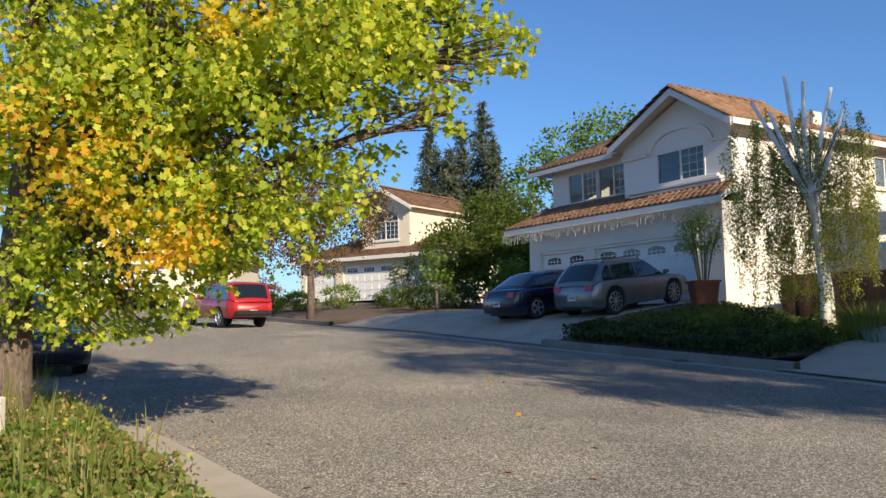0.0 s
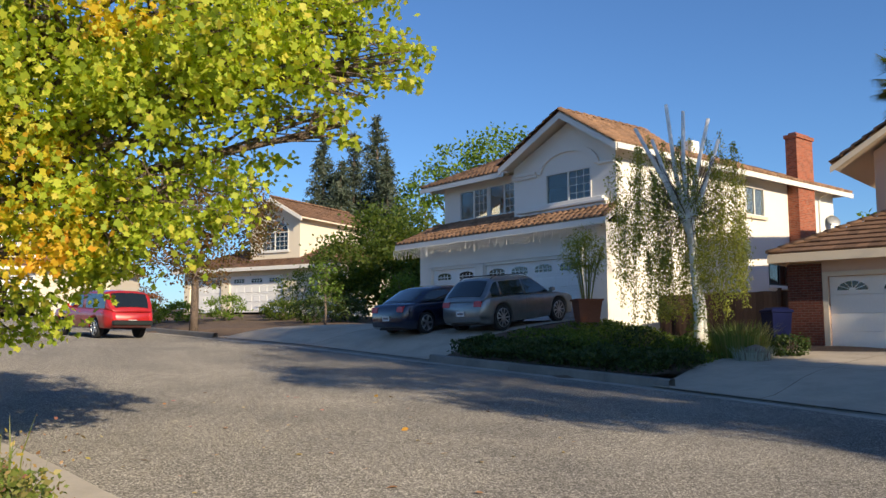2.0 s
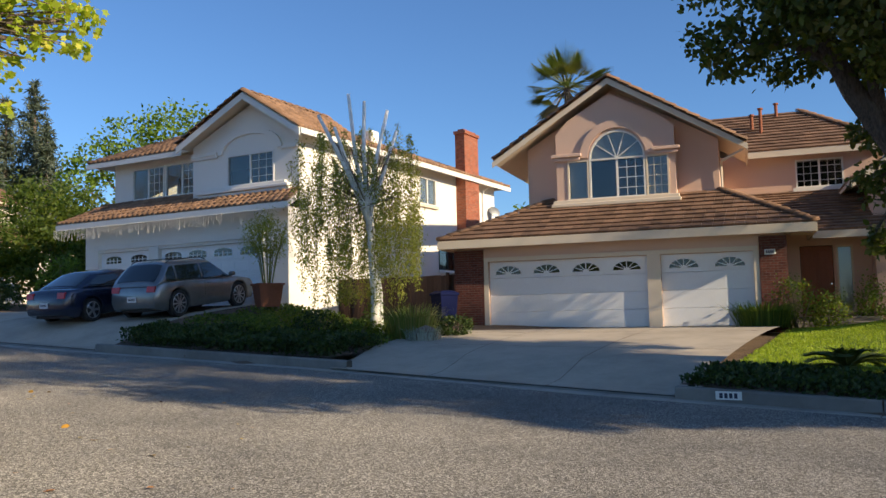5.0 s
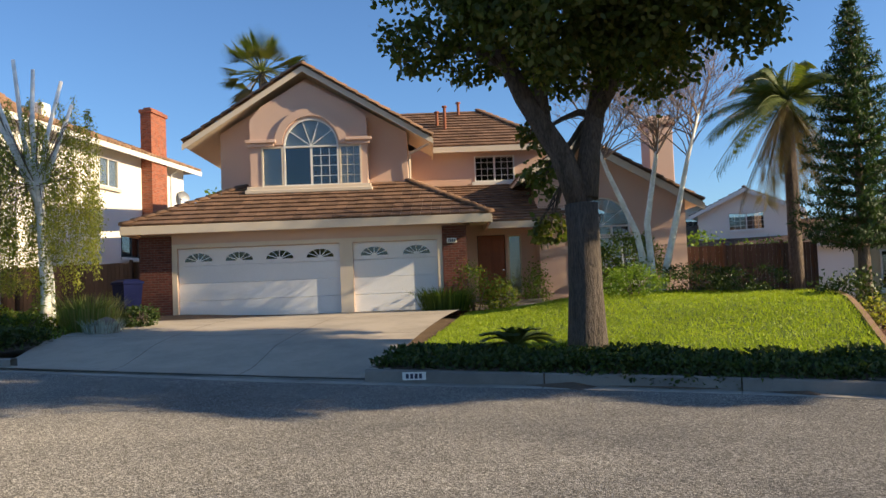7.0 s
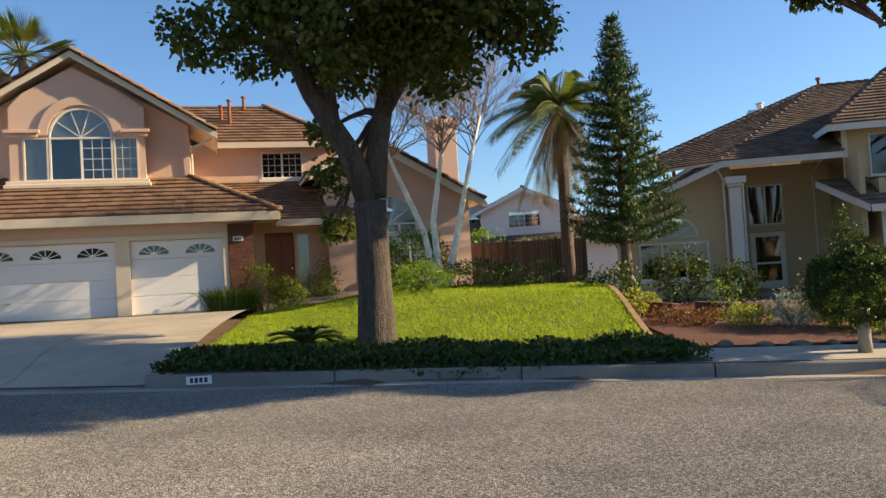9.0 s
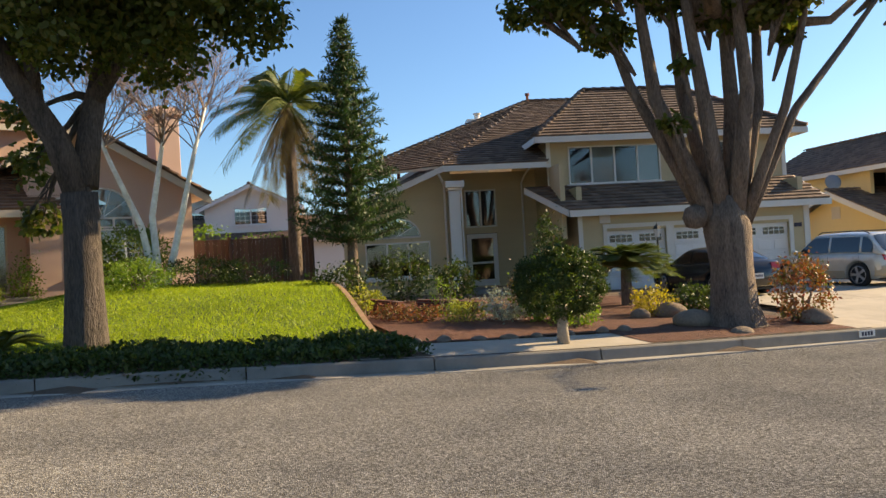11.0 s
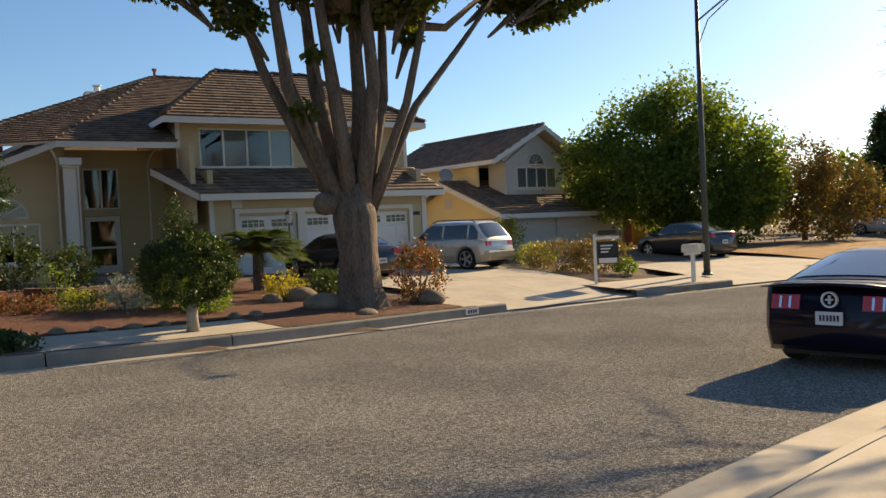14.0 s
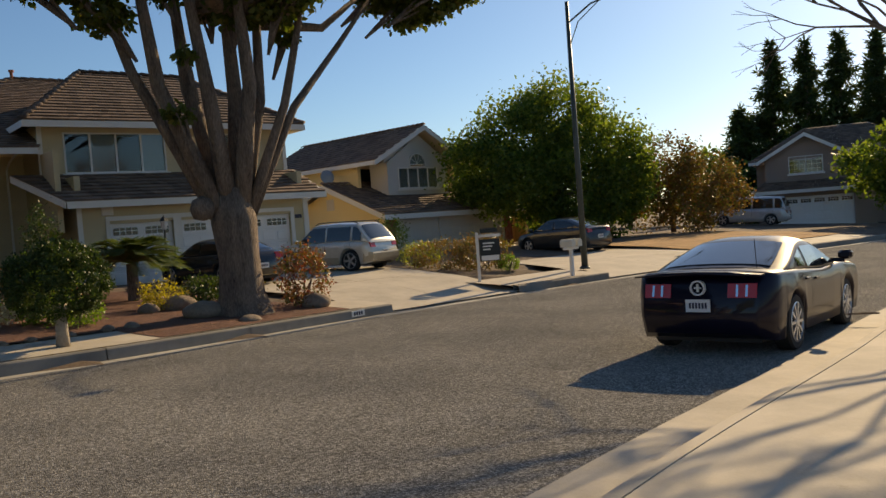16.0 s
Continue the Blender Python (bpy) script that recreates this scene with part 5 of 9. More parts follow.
# ---- plainer houses far off: garage block, upper gable with a round-headed window
def far_house(m4, wall, tile, label, doors, lites, width, gable, deep=9.0, style="flat", trim=None, main=None):
    H = thing("house", m4, label, "house")
    a0, a1 = width
    m = Mesh()
    m.wall("u", a0, a1, -0.8, 2.75, 0, 0.2, [(d0, d1, -0.8, 2.3) for d0, d1 in doors])
    m.wall("v", 0.2, deep, -0.8, 2.75, a0, a0 + 0.2), m.wall("v", 0.2, deep, -0.8, 2.75, a1 - 0.2, a1), m.wall("u", a0 + 0.2, a1 - 0.2, -0.8, 2.75, deep - 0.2, deep)
    g0, g1, gz, ga = gable
    c = (g0 + g1) / 2
    m.wall("u", g0, g1, 2.8, gz, 1.0, 1.2, [(c - 1.1, c + 1.1, 3.9, 5.1), (c - 1.1, c + 1.1, 5.1, min(gz, 5.9))])
    m.prism([(g0, gz + 0.001), (g1, gz + 0.001), (c, ga - 0.15)], "u", 1.0, 1.2)
    m.wall("v", 1.2, deep, 2.8, gz, g0, g0 + 0.2), m.wall("v", 1.2, deep, 2.8, gz, g1 - 0.2, g1), m.wall("u", g0 + 0.2, g1 - 0.2, 2.8, gz, deep - 0.2, deep)
    part("wall", m, wall, H)
    for (d0, d1), n in zip(doors, lites):
        garage_door(H, d0, d1, 2.3, 0, n, "square", rows=4)
    window(H, "u", c - 1.1, c + 1.1, 3.9, 5.1, 1.0, 2, 1, (trim or TRIM, None), arch=min(gz, 5.9) - 5.1 - 0.02, sash=(0, 1))
    q = Mesh()
    spandrel(q, "u", c, 5.1, 1.1, min(gz, 5.9) - 5.1, 1.0, 1.2)
    part("arch_infill", q, wall, H)
    mid = deep / 2
    low = [((a0 - 0.5, -0.6, 2.8), (a1 + 0.5, -0.6, 2.8), (a1 - 2.0, mid, 4.6), (a0 + 2.0, mid, 4.6)), ((a0 - 0.5, deep + 0.5, 2.8), (a0 - 0.5, -0.6, 2.8), (a0 + 2, mid, 4.6), (a0 + 2, mid, 4.6)),
           ((a1 + 0.5, -0.6, 2.8), (a1 + 0.5, deep + 0.5, 2.8), (a1 - 2, mid, 4.6), (a1 - 2, mid, 4.6)), ((a1 + 0.5, deep + 0.5, 2.8), (a0 - 0.5, deep + 0.5, 2.8), (a0 + 2, mid, 4.6), (a1 - 2, mid, 4.6))]
    roof(H, low, tile, style, [((a0 - 0.5, -0.62, 2.78), (a1 + 0.5, -0.62, 2.78), 0.22)], trim, label="tiled roof over the garage")
    up = [((g0 - 0.5, deep + 0.4, gz), (g0 - 0.5, 0.5, gz), (c, 0.5, ga), (c, deep + 0.4, ga)), ((g1 + 0.5, 0.5, gz), (g1 + 0.5, deep + 0.4, gz), (c, deep + 0.4, ga), (c, 0.5, ga))]
    roof(H, up, tile, style, [((g0 - 0.52, 0.48, gz - 0.03), (c, 0.48, ga - 0.03), 0.24), ((c, 0.48, ga - 0.03), (g1 + 0.52, 0.48, gz - 0.03), 0.24)], trim, caps=[((c, 0.5, ga), (c, deep, ga))], label="tiled gable roof")
    if main:
        u0, u1, ze, zr, v0, v1 = main
        vm, run = (v0 + v1) / 2, (v1 - v0) / 2
        e, f = (u0 + run, vm, zr), (u1 - run, vm, zr)
        roof(H, [((u0, v0, ze), (u1, v0, ze), f, e), ((u0, v1, ze), (u0, v0, ze), e, e), ((u1, v0, ze), (u1, v1, ze), f, f), ((u1, v1, ze), (u0, v1, ze), e, f)], tile, style, [((u0, v0 - 0.02, ze - 0.02), (u1, v0 - 0.02, ze - 0.02), 0.2)], trim, label="tiled hip roof of the main block")
        q = Mesh()
        q.wall("u", u0 + 0.5, u1 - 0.5, -0.8, ze, v0 + 0.5, v0 + 0.7, [(u1 - 2.6, u1 - 1.4, ze - 1.5, ze - 0.5)]), q.wall("v", v0 + 0.7, v1 - 0.5, -0.8, ze, u0 + 0.5, u0 + 0.7), q.wall("v", v0 + 0.7, v1 - 0.5, -0.8, ze, u1 - 0.7, u1 - 0.5), q.wall("u", u0 + 0.5, u1 - 0.5, -0.8, ze, v1 - 0.5, v1 - 0.3)
        part("wall", q, wall, H)
        window(H, "u", u1 - 2.6, u1 - 1.4, ze - 1.5, ze - 0.5, v0 + 0.5, 2, 1, (trim or TRIM, None))
        # added black sheet for the unlit room of the main block
        q = Mesh()
        q.box(u0 + 0.8, u1 - 0.8, v0 + 3, v0 + 3.1, 0, ze - 0.1)
        part("room_shade", q, DARK, H)
    # added black sheet for the unlit room behind the gable window
    q = Mesh()
    q.box(g0 + 0.3, g1 - 0.3, 3.0, 3.1, 2.9, gz - 0.1)
    part("room_shade", q, DARK, H)
    return H


pink_house()
white_house()
tan_house()
yellow_house()
far_house(frame_of(140, 138, 62, -0.85), SIDING_BROWN, TILE_DARK, "two-storey brown house with a white garage door and a round-headed window", [(0, 5.1)], [6], (-0.8, 6.4), (-0.4, 4.9, 4.9, 6.7), trim=TRIM, main=(-1.6, 10.5, 5.0, 7.4, 3.2, 11.0))
far_house(frame_of(36, -6, 54, 3.0), STUCCO_CREAM, TILE_BROWN, "cream stucco house with brown tiled roof and two garage doors", [(-4.7, -1.95), (-1.25, 3.1)], [3, 3], (-5.2, 6.6), (-0.4, 3.6, 5.9, 7.3))
far_house(frame_of(0, -22, 66, 3.6), STUCCO_CREAM, TILE_BROWN, "cream stucco house behind the street tree", [(-1, 4)], [4], (-2.5, 9), (-1.5, 4, 5.9, 7.3))
far_house(frame_of(60, 66.5, 62, 1.6), STUCCO_CREAM, TILE_BROWN, "cream house with brown roof beyond the back fence", [(-9, -5)], [4], (-10, 3), (-2.5, 2.5, 4.6, 6.4))
far_house(frame_of(75, 70.5, 56, 0.9), STUCCO_WHITE, TILE_DARK, "white gabled house beyond the back fence", [(-9, -5)], [4], (-10, 6), (-3.2, 2.8, 5.0, 6.6))


# ---- driveways, walks, lawn and beds
def kerb_at(x, y, e):
    """A place e metres behind the far kerb, beside (x, y)."""
    i = at_index(FARR, x, y)
    n = side_of(FARR, 1)[i]
    return (FARR[i][0] + n[0] * e, FARR[i][1] + n[1] * e)


def flag(name, mesh, mat, label, category):
    return tagged(part(name, mesh, mat, smooth=True), label, category, kind="structure")


def slabs(c00, c10, c11, c01, cols, rows, zf, label, lift=0.02, mat=None):
    """A concrete drive poured in slabs, with open joints between them."""
    c = [Vector(p) for p in (c00, c10, c11, c01)]
    at = lambda i, j: c[0].lerp(c[1], i).lerp(c[3].lerp(c[2], i), j)
    base = thing("driveway", Matrix(), label, "driveway", kind="structure")
    for i in range(cols):
        for j in range(rows):
            g = 0.0009
            q = [at(i / cols + g, j / rows + g), at((i + 1) / cols - g, j / rows + g), at((i + 1) / cols - g, (j + 1) / rows - g), at(i / cols + g, (j + 1) / rows - g)]
            m = patch(*q, lift=lift, n=5, m=5, zf=zf)
            part("slab", m, mat or CONCRETE, base, smooth=True)
    return base


def drive_to(z0, depth, bow=1.0):
    """A drive that ends level with a garage floor."""
    def zf(x, y):
        t = min(1, max(0, (beyond(FARR, x, y, 1) - 0.8) / (depth - 0.8))) ** bow
        return drive_z(x, y) * (1 - t) + (z0 - 0.02) * t
    return zf


DRIVE_WHITE, DRIVE_PINK, DRIVE_TAN, DRIVE_YELLOW = drive_to(2.045, 6.4, 0.7), drive_to(1.07, 9.6), drive_to(0.18, 12.5), drive_to(-0.28, 17)
slabs((-4.6, 33.8), (2.6, 23.1), (8.4, 26.6), (2.8, 35.6), 2, 3, DRIVE_WHITE, "grey concrete driveway of the white house, in shade")
slabs((6.55, 16.75), (10.0, 9.85), (20.3, 15.9), (13.7, 23.4), 3, 3, DRIVE_PINK, "grey concrete driveway of the pink house with tree shadows")
slabs((17.85, -7.25), (19.7, -12.1), (32.9, -10.4), (30.8, -1.9), 2, 3, DRIVE_TAN, "sunlit pale concrete driveway of the tan house", mat=WALKWAY)
slabs((20.8, -15.6), (22.6, -23.2), (42.4, -25.4), (39.2, -16.6), 2, 3, DRIVE_YELLOW, "pale concrete driveway of the yellow house", mat=WALKWAY)


def walk_patch(p, q, e0, e1, label, mat=None, lift=0.02, zf=None):
    i, j = at_index(FARR, *p), at_index(FARR, *q)
    m = strip(FARR, 1, [(e0 + (e1 - e0) * k / 4, lambda o: lot_rise(max(o, 0.17)) + lift) for k in range(5)], i, j + 1)
    return flag("pavement", m, mat or WALKWAY, label, "pavement")


walk_patch((13.2, 3.0), (17.9, -7.4), 0.18, 1.7, "pale concrete pavement before the flower beds")
walk_patch((19.5, -11.8), (21.0, -16.2), 0.18, 1.9, "pale concrete pavement with a street lamp")
walk_patch((22.3, -22.0), (25.0, -34), 0.18, 1.9, "pale concrete pavement down the street")


def mound(x, y):
    e = beyond(FARR, x, y, 1)
    t = min(1, max(0, (e - 1.5) / 6.5))
    k = min(1, max(0, ((x - 10.0) * 0.506 - (y - 9.85) * 0.862) / 5.0))
    return ground_z(x, y) + 0.62 * t * t * (3 - 2 * t) * k * k * (3 - 2 * k)


L00, L10, L11, L01 = (11.6, 10.55), kerb_at(13.3, 2.2, 1.9), (22.8, 6.0), (20.5, 15.9)
flag("lawn", patch(L00, L10, L11, L01, 0.03, 24, 24, mound), LAWN_SOIL, "bright green sunlit lawn rising to the house", "lawn")
B00, B10, B11, B01 = kerb_at(13.4, 2.0, 1.7), kerb_at(16.8, -5.0, 1.7), (25.5, -3.4), (23.0, 6.2)
flag("flower_bed", patch(B00, B10, B11, B01, 0.03, 16, 16, ground_z), BARK_CHIP, "red-brown bark-mulched flower bed", "flower bed")
flag("flower_bed", strip(FARR, 1, [(0.2, lambda o: lot_rise(o) + 0.03), (2.8, lambda o: lot_rise(o) + 0.03)], at_index(FARR, 15.3, -2.2), at_index(FARR, 17.6, -6.7)), BARK_CHIP, "red-brown mulch round the large tree", "flower bed")


flag("flower_bed", strip(FARR, 1, [(2.0, lambda o: lot_rise(o) + 0.04), (4.5, lambda o: lot_rise(o) + 0.1), (8.0, lambda o: lot_rise(o) + 0.06)], at_index(FARR, 22.7, -23.6), at_index(FARR, 25.2, -35.5)), surface("dry orange straw mulch", (0.42, 0.23, 0.09), 0.95, 25, 1.2, 0.4, 0.8, 0.04), "dry orange-brown mulched bed down the street", "flower bed")


# ---- foliage
def leaves(centres, size, shape="kite", flat=0.0, droop=0.0, seed=1, spread=0.35):
    """One small blade at each centre. flat: how much they lie level; droop: how much they hang."""
    g = np.random.default_rng(seed)
    P = np.asarray(centres, float)
    n = len(P)
    out = {"kite": [(0, 0), (0.32, 0.45), (0, 1), (-0.32, 0.45)], "long": [(0, 0), (0.1, 0.5), (0, 1), (-0.1, 0.5)],
           "lobe": [(0, 0), (0.42, 0.12), (0.3, 0.45), (0.5, 0.72), (0.14, 0.78), (0, 1.05), (-0.14, 0.78), (-0.5, 0.72), (-0.3, 0.45), (-0.42, 0.12)],
           "oval": [(0, 0), (0.26, 0.25), (0.27, 0.65), (0, 1), (-0.27, 0.65), (-0.26, 0.25)]}[shape]
    d = g.normal(size=(n, 3))
    d[:, 2] = d[:, 2] * (1 - flat) - droop
    d /= np.linalg.norm(d, axis=1)[:, None]
    s = np.cross(d, g.normal(size=(n, 3)) * [1 - flat, 1 - flat, 1] + [0, 0, flat])
    s /= np.linalg.norm(s, axis=1)[:, None] + 1e-9
    w = size * g.uniform(1 - spread, 1 + spread, size=(n, 1))
    up = np.cross(s, d)
    k = len(out)
    V = np.empty((n, k, 3))
    for i, (a, b) in enumerate(out):
        V[:, i] = P + s * (a * w) + d * (b * w) + up * (w * 0.12 * abs(a) * 2)
    return V.reshape(-1, 3), np.arange(n * k).reshape(n, k)


def blades(name, V, F, mat, parent, label="", kind=""):
    me = bpy.data.meshes.new(name)
    k = F.shape[1]
    me.vertices.add(len(V)), me.loops.add(F.size), me.polygons.add(len(F))
    me.vertices.foreach_set("co", V.ravel())
    me.loops.foreach_set("vertex_index", F.ravel().astype(np.int32))
    me.polygons.foreach_set("loop_start", (np.arange(len(F)) * k).astype(np.int32))
    me.polygons.foreach_set("loop_total", np.full(len(F), k, np.int32))
    me.update(calc_edges=True)
    me.materials.append(mat)
    ob = new(name, me)
    ob.parent = parent
    return tagged(ob, label, kind=kind)


def clumped(ell, n, seed, clumps=40, tight=0.16, shell=0.55):
    """Leaf places gathered in clumps near the outside of an ellipsoid (cx, cy, cz, rx, ry, rz)."""
    g = np.random.default_rng(seed)
    c, r = np.array(ell[:3]), np.array(ell[3:6])
    d = g.normal(size=(clumps, 3))
    d /= np.linalg.norm(d, axis=1)[:, None]
    cc = d * (shell + (1 - shell) * g.random((clumps, 1)) ** 0.6)
    pick = g.integers(0, clumps, n)
    return c + r * (cc[pick] + g.normal(size=(n, 3)) * tight), c + r * cc


def tree(base, label, trunk, lumps, leaf_n, leaf, mat, bark, shape="oval", category="tree", twigs=14, seed=1, clumps=45, tight=0.16, droop=0.25, group="", name="tree", fork=0.45):
    """trunk: list of (x, y, z, r) from the ground; lumps: (dx, dy, dz, rx, ry, rz, start) relative to the base, start: index on the trunk where its limb leaves."""
    T = thing(name, Matrix.Translation(base), label, category, group)
    g = random.Random(seed)
    lines = trunk if isinstance(trunk[0][0], (list, tuple)) else [trunk]
    for i, line in enumerate(lines):
        m = Mesh()
        m.tube([p[:3] for p in line], [p[3] for p in line], 12)
        part("trunk" if i == 0 else "stem", m, bark, T, smooth=True)
    nodes = []
    for i, line in enumerate(lines):
        for a, b in zip(line, line[1:]):
            for t in (0.0, 0.5, 1.0):
                nodes.append((Vector(a[:3]).lerp(Vector(b[:3]), t), a[3] + (b[3] - a[3]) * t))
    zmax = max(q[0].z for q in nodes)
    nodes = [q for q in nodes if q[0].z > fork * zmax]
    allp = []
    tw = Mesh()
    for i, L in enumerate(lumps):
        c = Vector(L[:3])
        s, rs = min(nodes, key=lambda q: (q[0] - c).length + 2.0 * max(0, q[0].z - c.z + 0.4))
        r0 = rs * 0.45
        mid = s.lerp(c, 0.5) + Vector((g.uniform(-.2, .2), g.uniform(-.2, .2), g.uniform(0.0, 0.35))) * (c - s).length * 0.35
        lim = Mesh()
        lim.tube([s - Vector((0, 0, r0)), s.lerp(mid, 0.5) + Vector((0, 0, 0.05)), mid, mid.lerp(c, 0.6), c], [r0, r0 * 0.85, r0 * 0.6, r0 * 0.4, r0 * 0.15], 8)
        part("limb", lim, bark, T, smooth=True)
        n = int(leaf_n * (L[3] * L[4] * L[5]) ** 0.67)
        P, cc = clumped(L[:6], n, seed * 31 + i, clumps, tight)
        allp.append(P)
        for k in range(min(twigs, len(cc))):
            e = Vector(cc[k])
            q = mid.lerp(c, g.random()).lerp(e, 0.5) + Vector((g.uniform(-.1, .1), g.uniform(-.1, .1), g.uniform(-.05, .15)))
            tw.tube([mid.lerp(c, g.uniform(0.2, 1)), q, e], [r0 * 0.14 + 0.008, r0 * 0.08 + 0.005, 0.004], 4)
    if tw.v:
        tagged(part("branchwork", tw, bark, T), kind="stuff")
    V, F = leaves(np.concatenate(allp), leaf, shape, 0.15, droop, seed)
    blades("crown", V, F, mat, T)
    return T


def polar(az, d, z=None, lift=0.0):
    a = radians(az)
    x, y = d * math.sin(a), d * math.cos(a)
    return (x, y, (ground_z(x, y) if z is None else z) + lift)


def aim(az, el, d):
    a, e = radians(az), radians(el)
    return (d * math.sin(a), d * math.cos(a), 1.6 + d * math.tan(e))


GREEN_YELLOW = leaf_mat("yellow-green autumn leaves", [(0.16, 0.23, 0.025), (0.28, 0.38, 0.04), (0.4, 0.5, 0.05), (0.5, 0.58, 0.075), (0.58, 0.62, 0.1), (0.66, 0.58, 0.1)], 0.45)
ORANGE_LEAF = leaf_mat("orange autumn leaves", [(0.6, 0.5, 0.05), (0.68, 0.46, 0.04), (0.5, 0.5, 0.04), (0.68, 0.34, 0.04), (0.55, 0.55, 0.05)], 0.5)
GREEN_DEEP = leaf_mat("dark green leaves", [(0.02, 0.045, 0.012), (0.035, 0.065, 0.015), (0.05, 0.085, 0.02), (0.08, 0.1, 0.025)], 0.3)
GREEN_TREE = leaf_mat("dull green street tree leaves", [(0.05, 0.07, 0.018), (0.07, 0.1, 0.022), (0.1, 0.125, 0.03), (0.15, 0.14, 0.04)], 0.45)
GREEN_MID = leaf_mat("mid green leaves", [(0.06, 0.1, 0.022), (0.095, 0.15, 0.033), (0.14, 0.19, 0.04), (0.19, 0.23, 0.055)], 0.58)
GREEN_LIGHT = leaf_mat("fresh green leaves", [(0.1, 0.17, 0.03), (0.15, 0.24, 0.035), (0.2, 0.3, 0.05)], 0.4)
GREEN_OLIVE = leaf_mat("olive weeping leaves", [(0.17, 0.2, 0.05), (0.24, 0.27, 0.06), (0.3, 0.33, 0.07), (0.38, 0.36, 0.1)], 0.45)
GREEN_BLUE = leaf_mat("blue-green needles", [(0.06, 0.085, 0.065), (0.09, 0.12, 0.085), (0.13, 0.15, 0.11)], 0.2)
NEEDLES = leaf_mat("pine needles", [(0.025, 0.06, 0.02), (0.04, 0.085, 0.025), (0.06, 0.11, 0.03)], 0.2)
RUST = leaf_mat("rust and green leaves", [(0.12, 0.09, 0.03), (0.2, 0.1, 0.04), (0.1, 0.12, 0.03), (0.26, 0.12, 0.06)], 0.35)
RED_TIPS = leaf_mat("red-tipped leaves", [(0.25, 0.04, 0.04), (0.1, 0.12, 0.03), (0.35, 0.1, 0.06), (0.07, 0.1, 0.03)], 0.3)
SILVER = leaf_mat("silver leaves", [(0.35, 0.38, 0.36), (0.45, 0.48, 0.45), (0.25, 0.3, 0.27)], 0.2)
STRAW = leaf_mat("dry straw blades", [(0.3, 0.26, 0.1), (0.2, 0.24, 0.06), (0.14, 0.2, 0.04), (0.4, 0.33, 0.14)], 0.35)
GRASS = leaf_mat("lawn blades", [(0.22, 0.31, 0.03), (0.29, 0.38, 0.04), (0.36, 0.44, 0.06)], 0.45)
FROND = leaf_mat("palm frond blades", [(0.07, 0.11, 0.03), (0.11, 0.15, 0.04), (0.17, 0.18, 0.06)], 0.3)
DRY_FROND = leaf_mat("dry palm fronds", [(0.22, 0.17, 0.09), (0.16, 0.12, 0.06), (0.2, 0.18, 0.1)], 0.3)


def near_tree():
    """The street tree on the near verge, its crown hanging over the kerb."""
    base = Vector(polar(-27.6, 9.4))
    tips = [(-26, 12, 8.6, 1.2), (-21, 15, 8.0, 1.1), (-16, 11, 7.8, 1.05), (-11.5, 13, 7.4, 1.0), (-13.5, 7.5, 7.8, 0.75), (-9.8, 8.8, 7.6, 0.5), (-6.5, 15.5, 7.4, 0.85), (-4.5, 19, 7.3, 0.7), (-0.5, 20.2, 7.2, 0.42), (2.6, 20.5, 7.2, 0.42), (2.0, 17.2, 7.2, 0.22), (4.2, 18.6, 7.2, 0.3), (0.4, 14.2, 7.2, 0.22),
            (-20.5, 4.5, 8.4, 0.85), (-25.5, 4, 9.2, 0.9), (-14.6, 5.6, 8.2, 0.35), (-19.8, 1.4, 8.6, 0.38), (-23.5, 0.8, 8.8, 0.42), (-18, 20, 7.4, 1.2), (-10, 21, 7.2, 1.1), (-26, 21, 8.2, 1.4), (-14, 27, 7.6, 1.3), (-4, 26, 7.4, 1.0), (-22, 29, 8.5, 1.6), (-30, 14, 10, 1.6)]
    lumps = []
    for az, el, d, r in tips:
        p = Vector(aim(az, el, d)) - base
        lumps.append((p.x, p.y, p.z, r, r, r * 0.85, 3 if p.z > 2.4 else 2))
    T = tree(base, "street tree with yellow-green and orange leaves over the near kerb", [(0, 0, -0.1, 0.24), (0.05, -0.05, 0.6, 0.19), (0.1, -0.15, 1.6, 0.17), (0.25, -0.2, 2.6, 0.16), (0.3, -0.3, 3.8, 0.12), (0.4, -0.3, 4.8, 0.07)], lumps, 2500, 0.062, GREEN_YELLOW, BARK_BROWN, "lobe", twigs=16, seed=3, clumps=30, tight=0.13, droop=0.8, fork=0.3)
    P = np.concatenate([clumped((*(Vector(aim(az, el, d)) - base), r * 1.5, r * 1.5, r * 1.3), 300, 900 + k, 16, 0.18)[0] for k, (az, el, d, r) in enumerate(((-25, 11, 7.6, 0.5), (-22, 10, 7.4, 0.45), (-20, 8, 7.4, 0.4), (-26.5, 15, 7.6, 0.45), (-18.5, 6.5, 7.4, 0.3), (-14, 21, 6.8, 0.3)))])
    blades("crown", *leaves(P, 0.062, "lobe", 0.15, 0.8, 33), ORANGE_LEAF, T, "orange turning leaves")


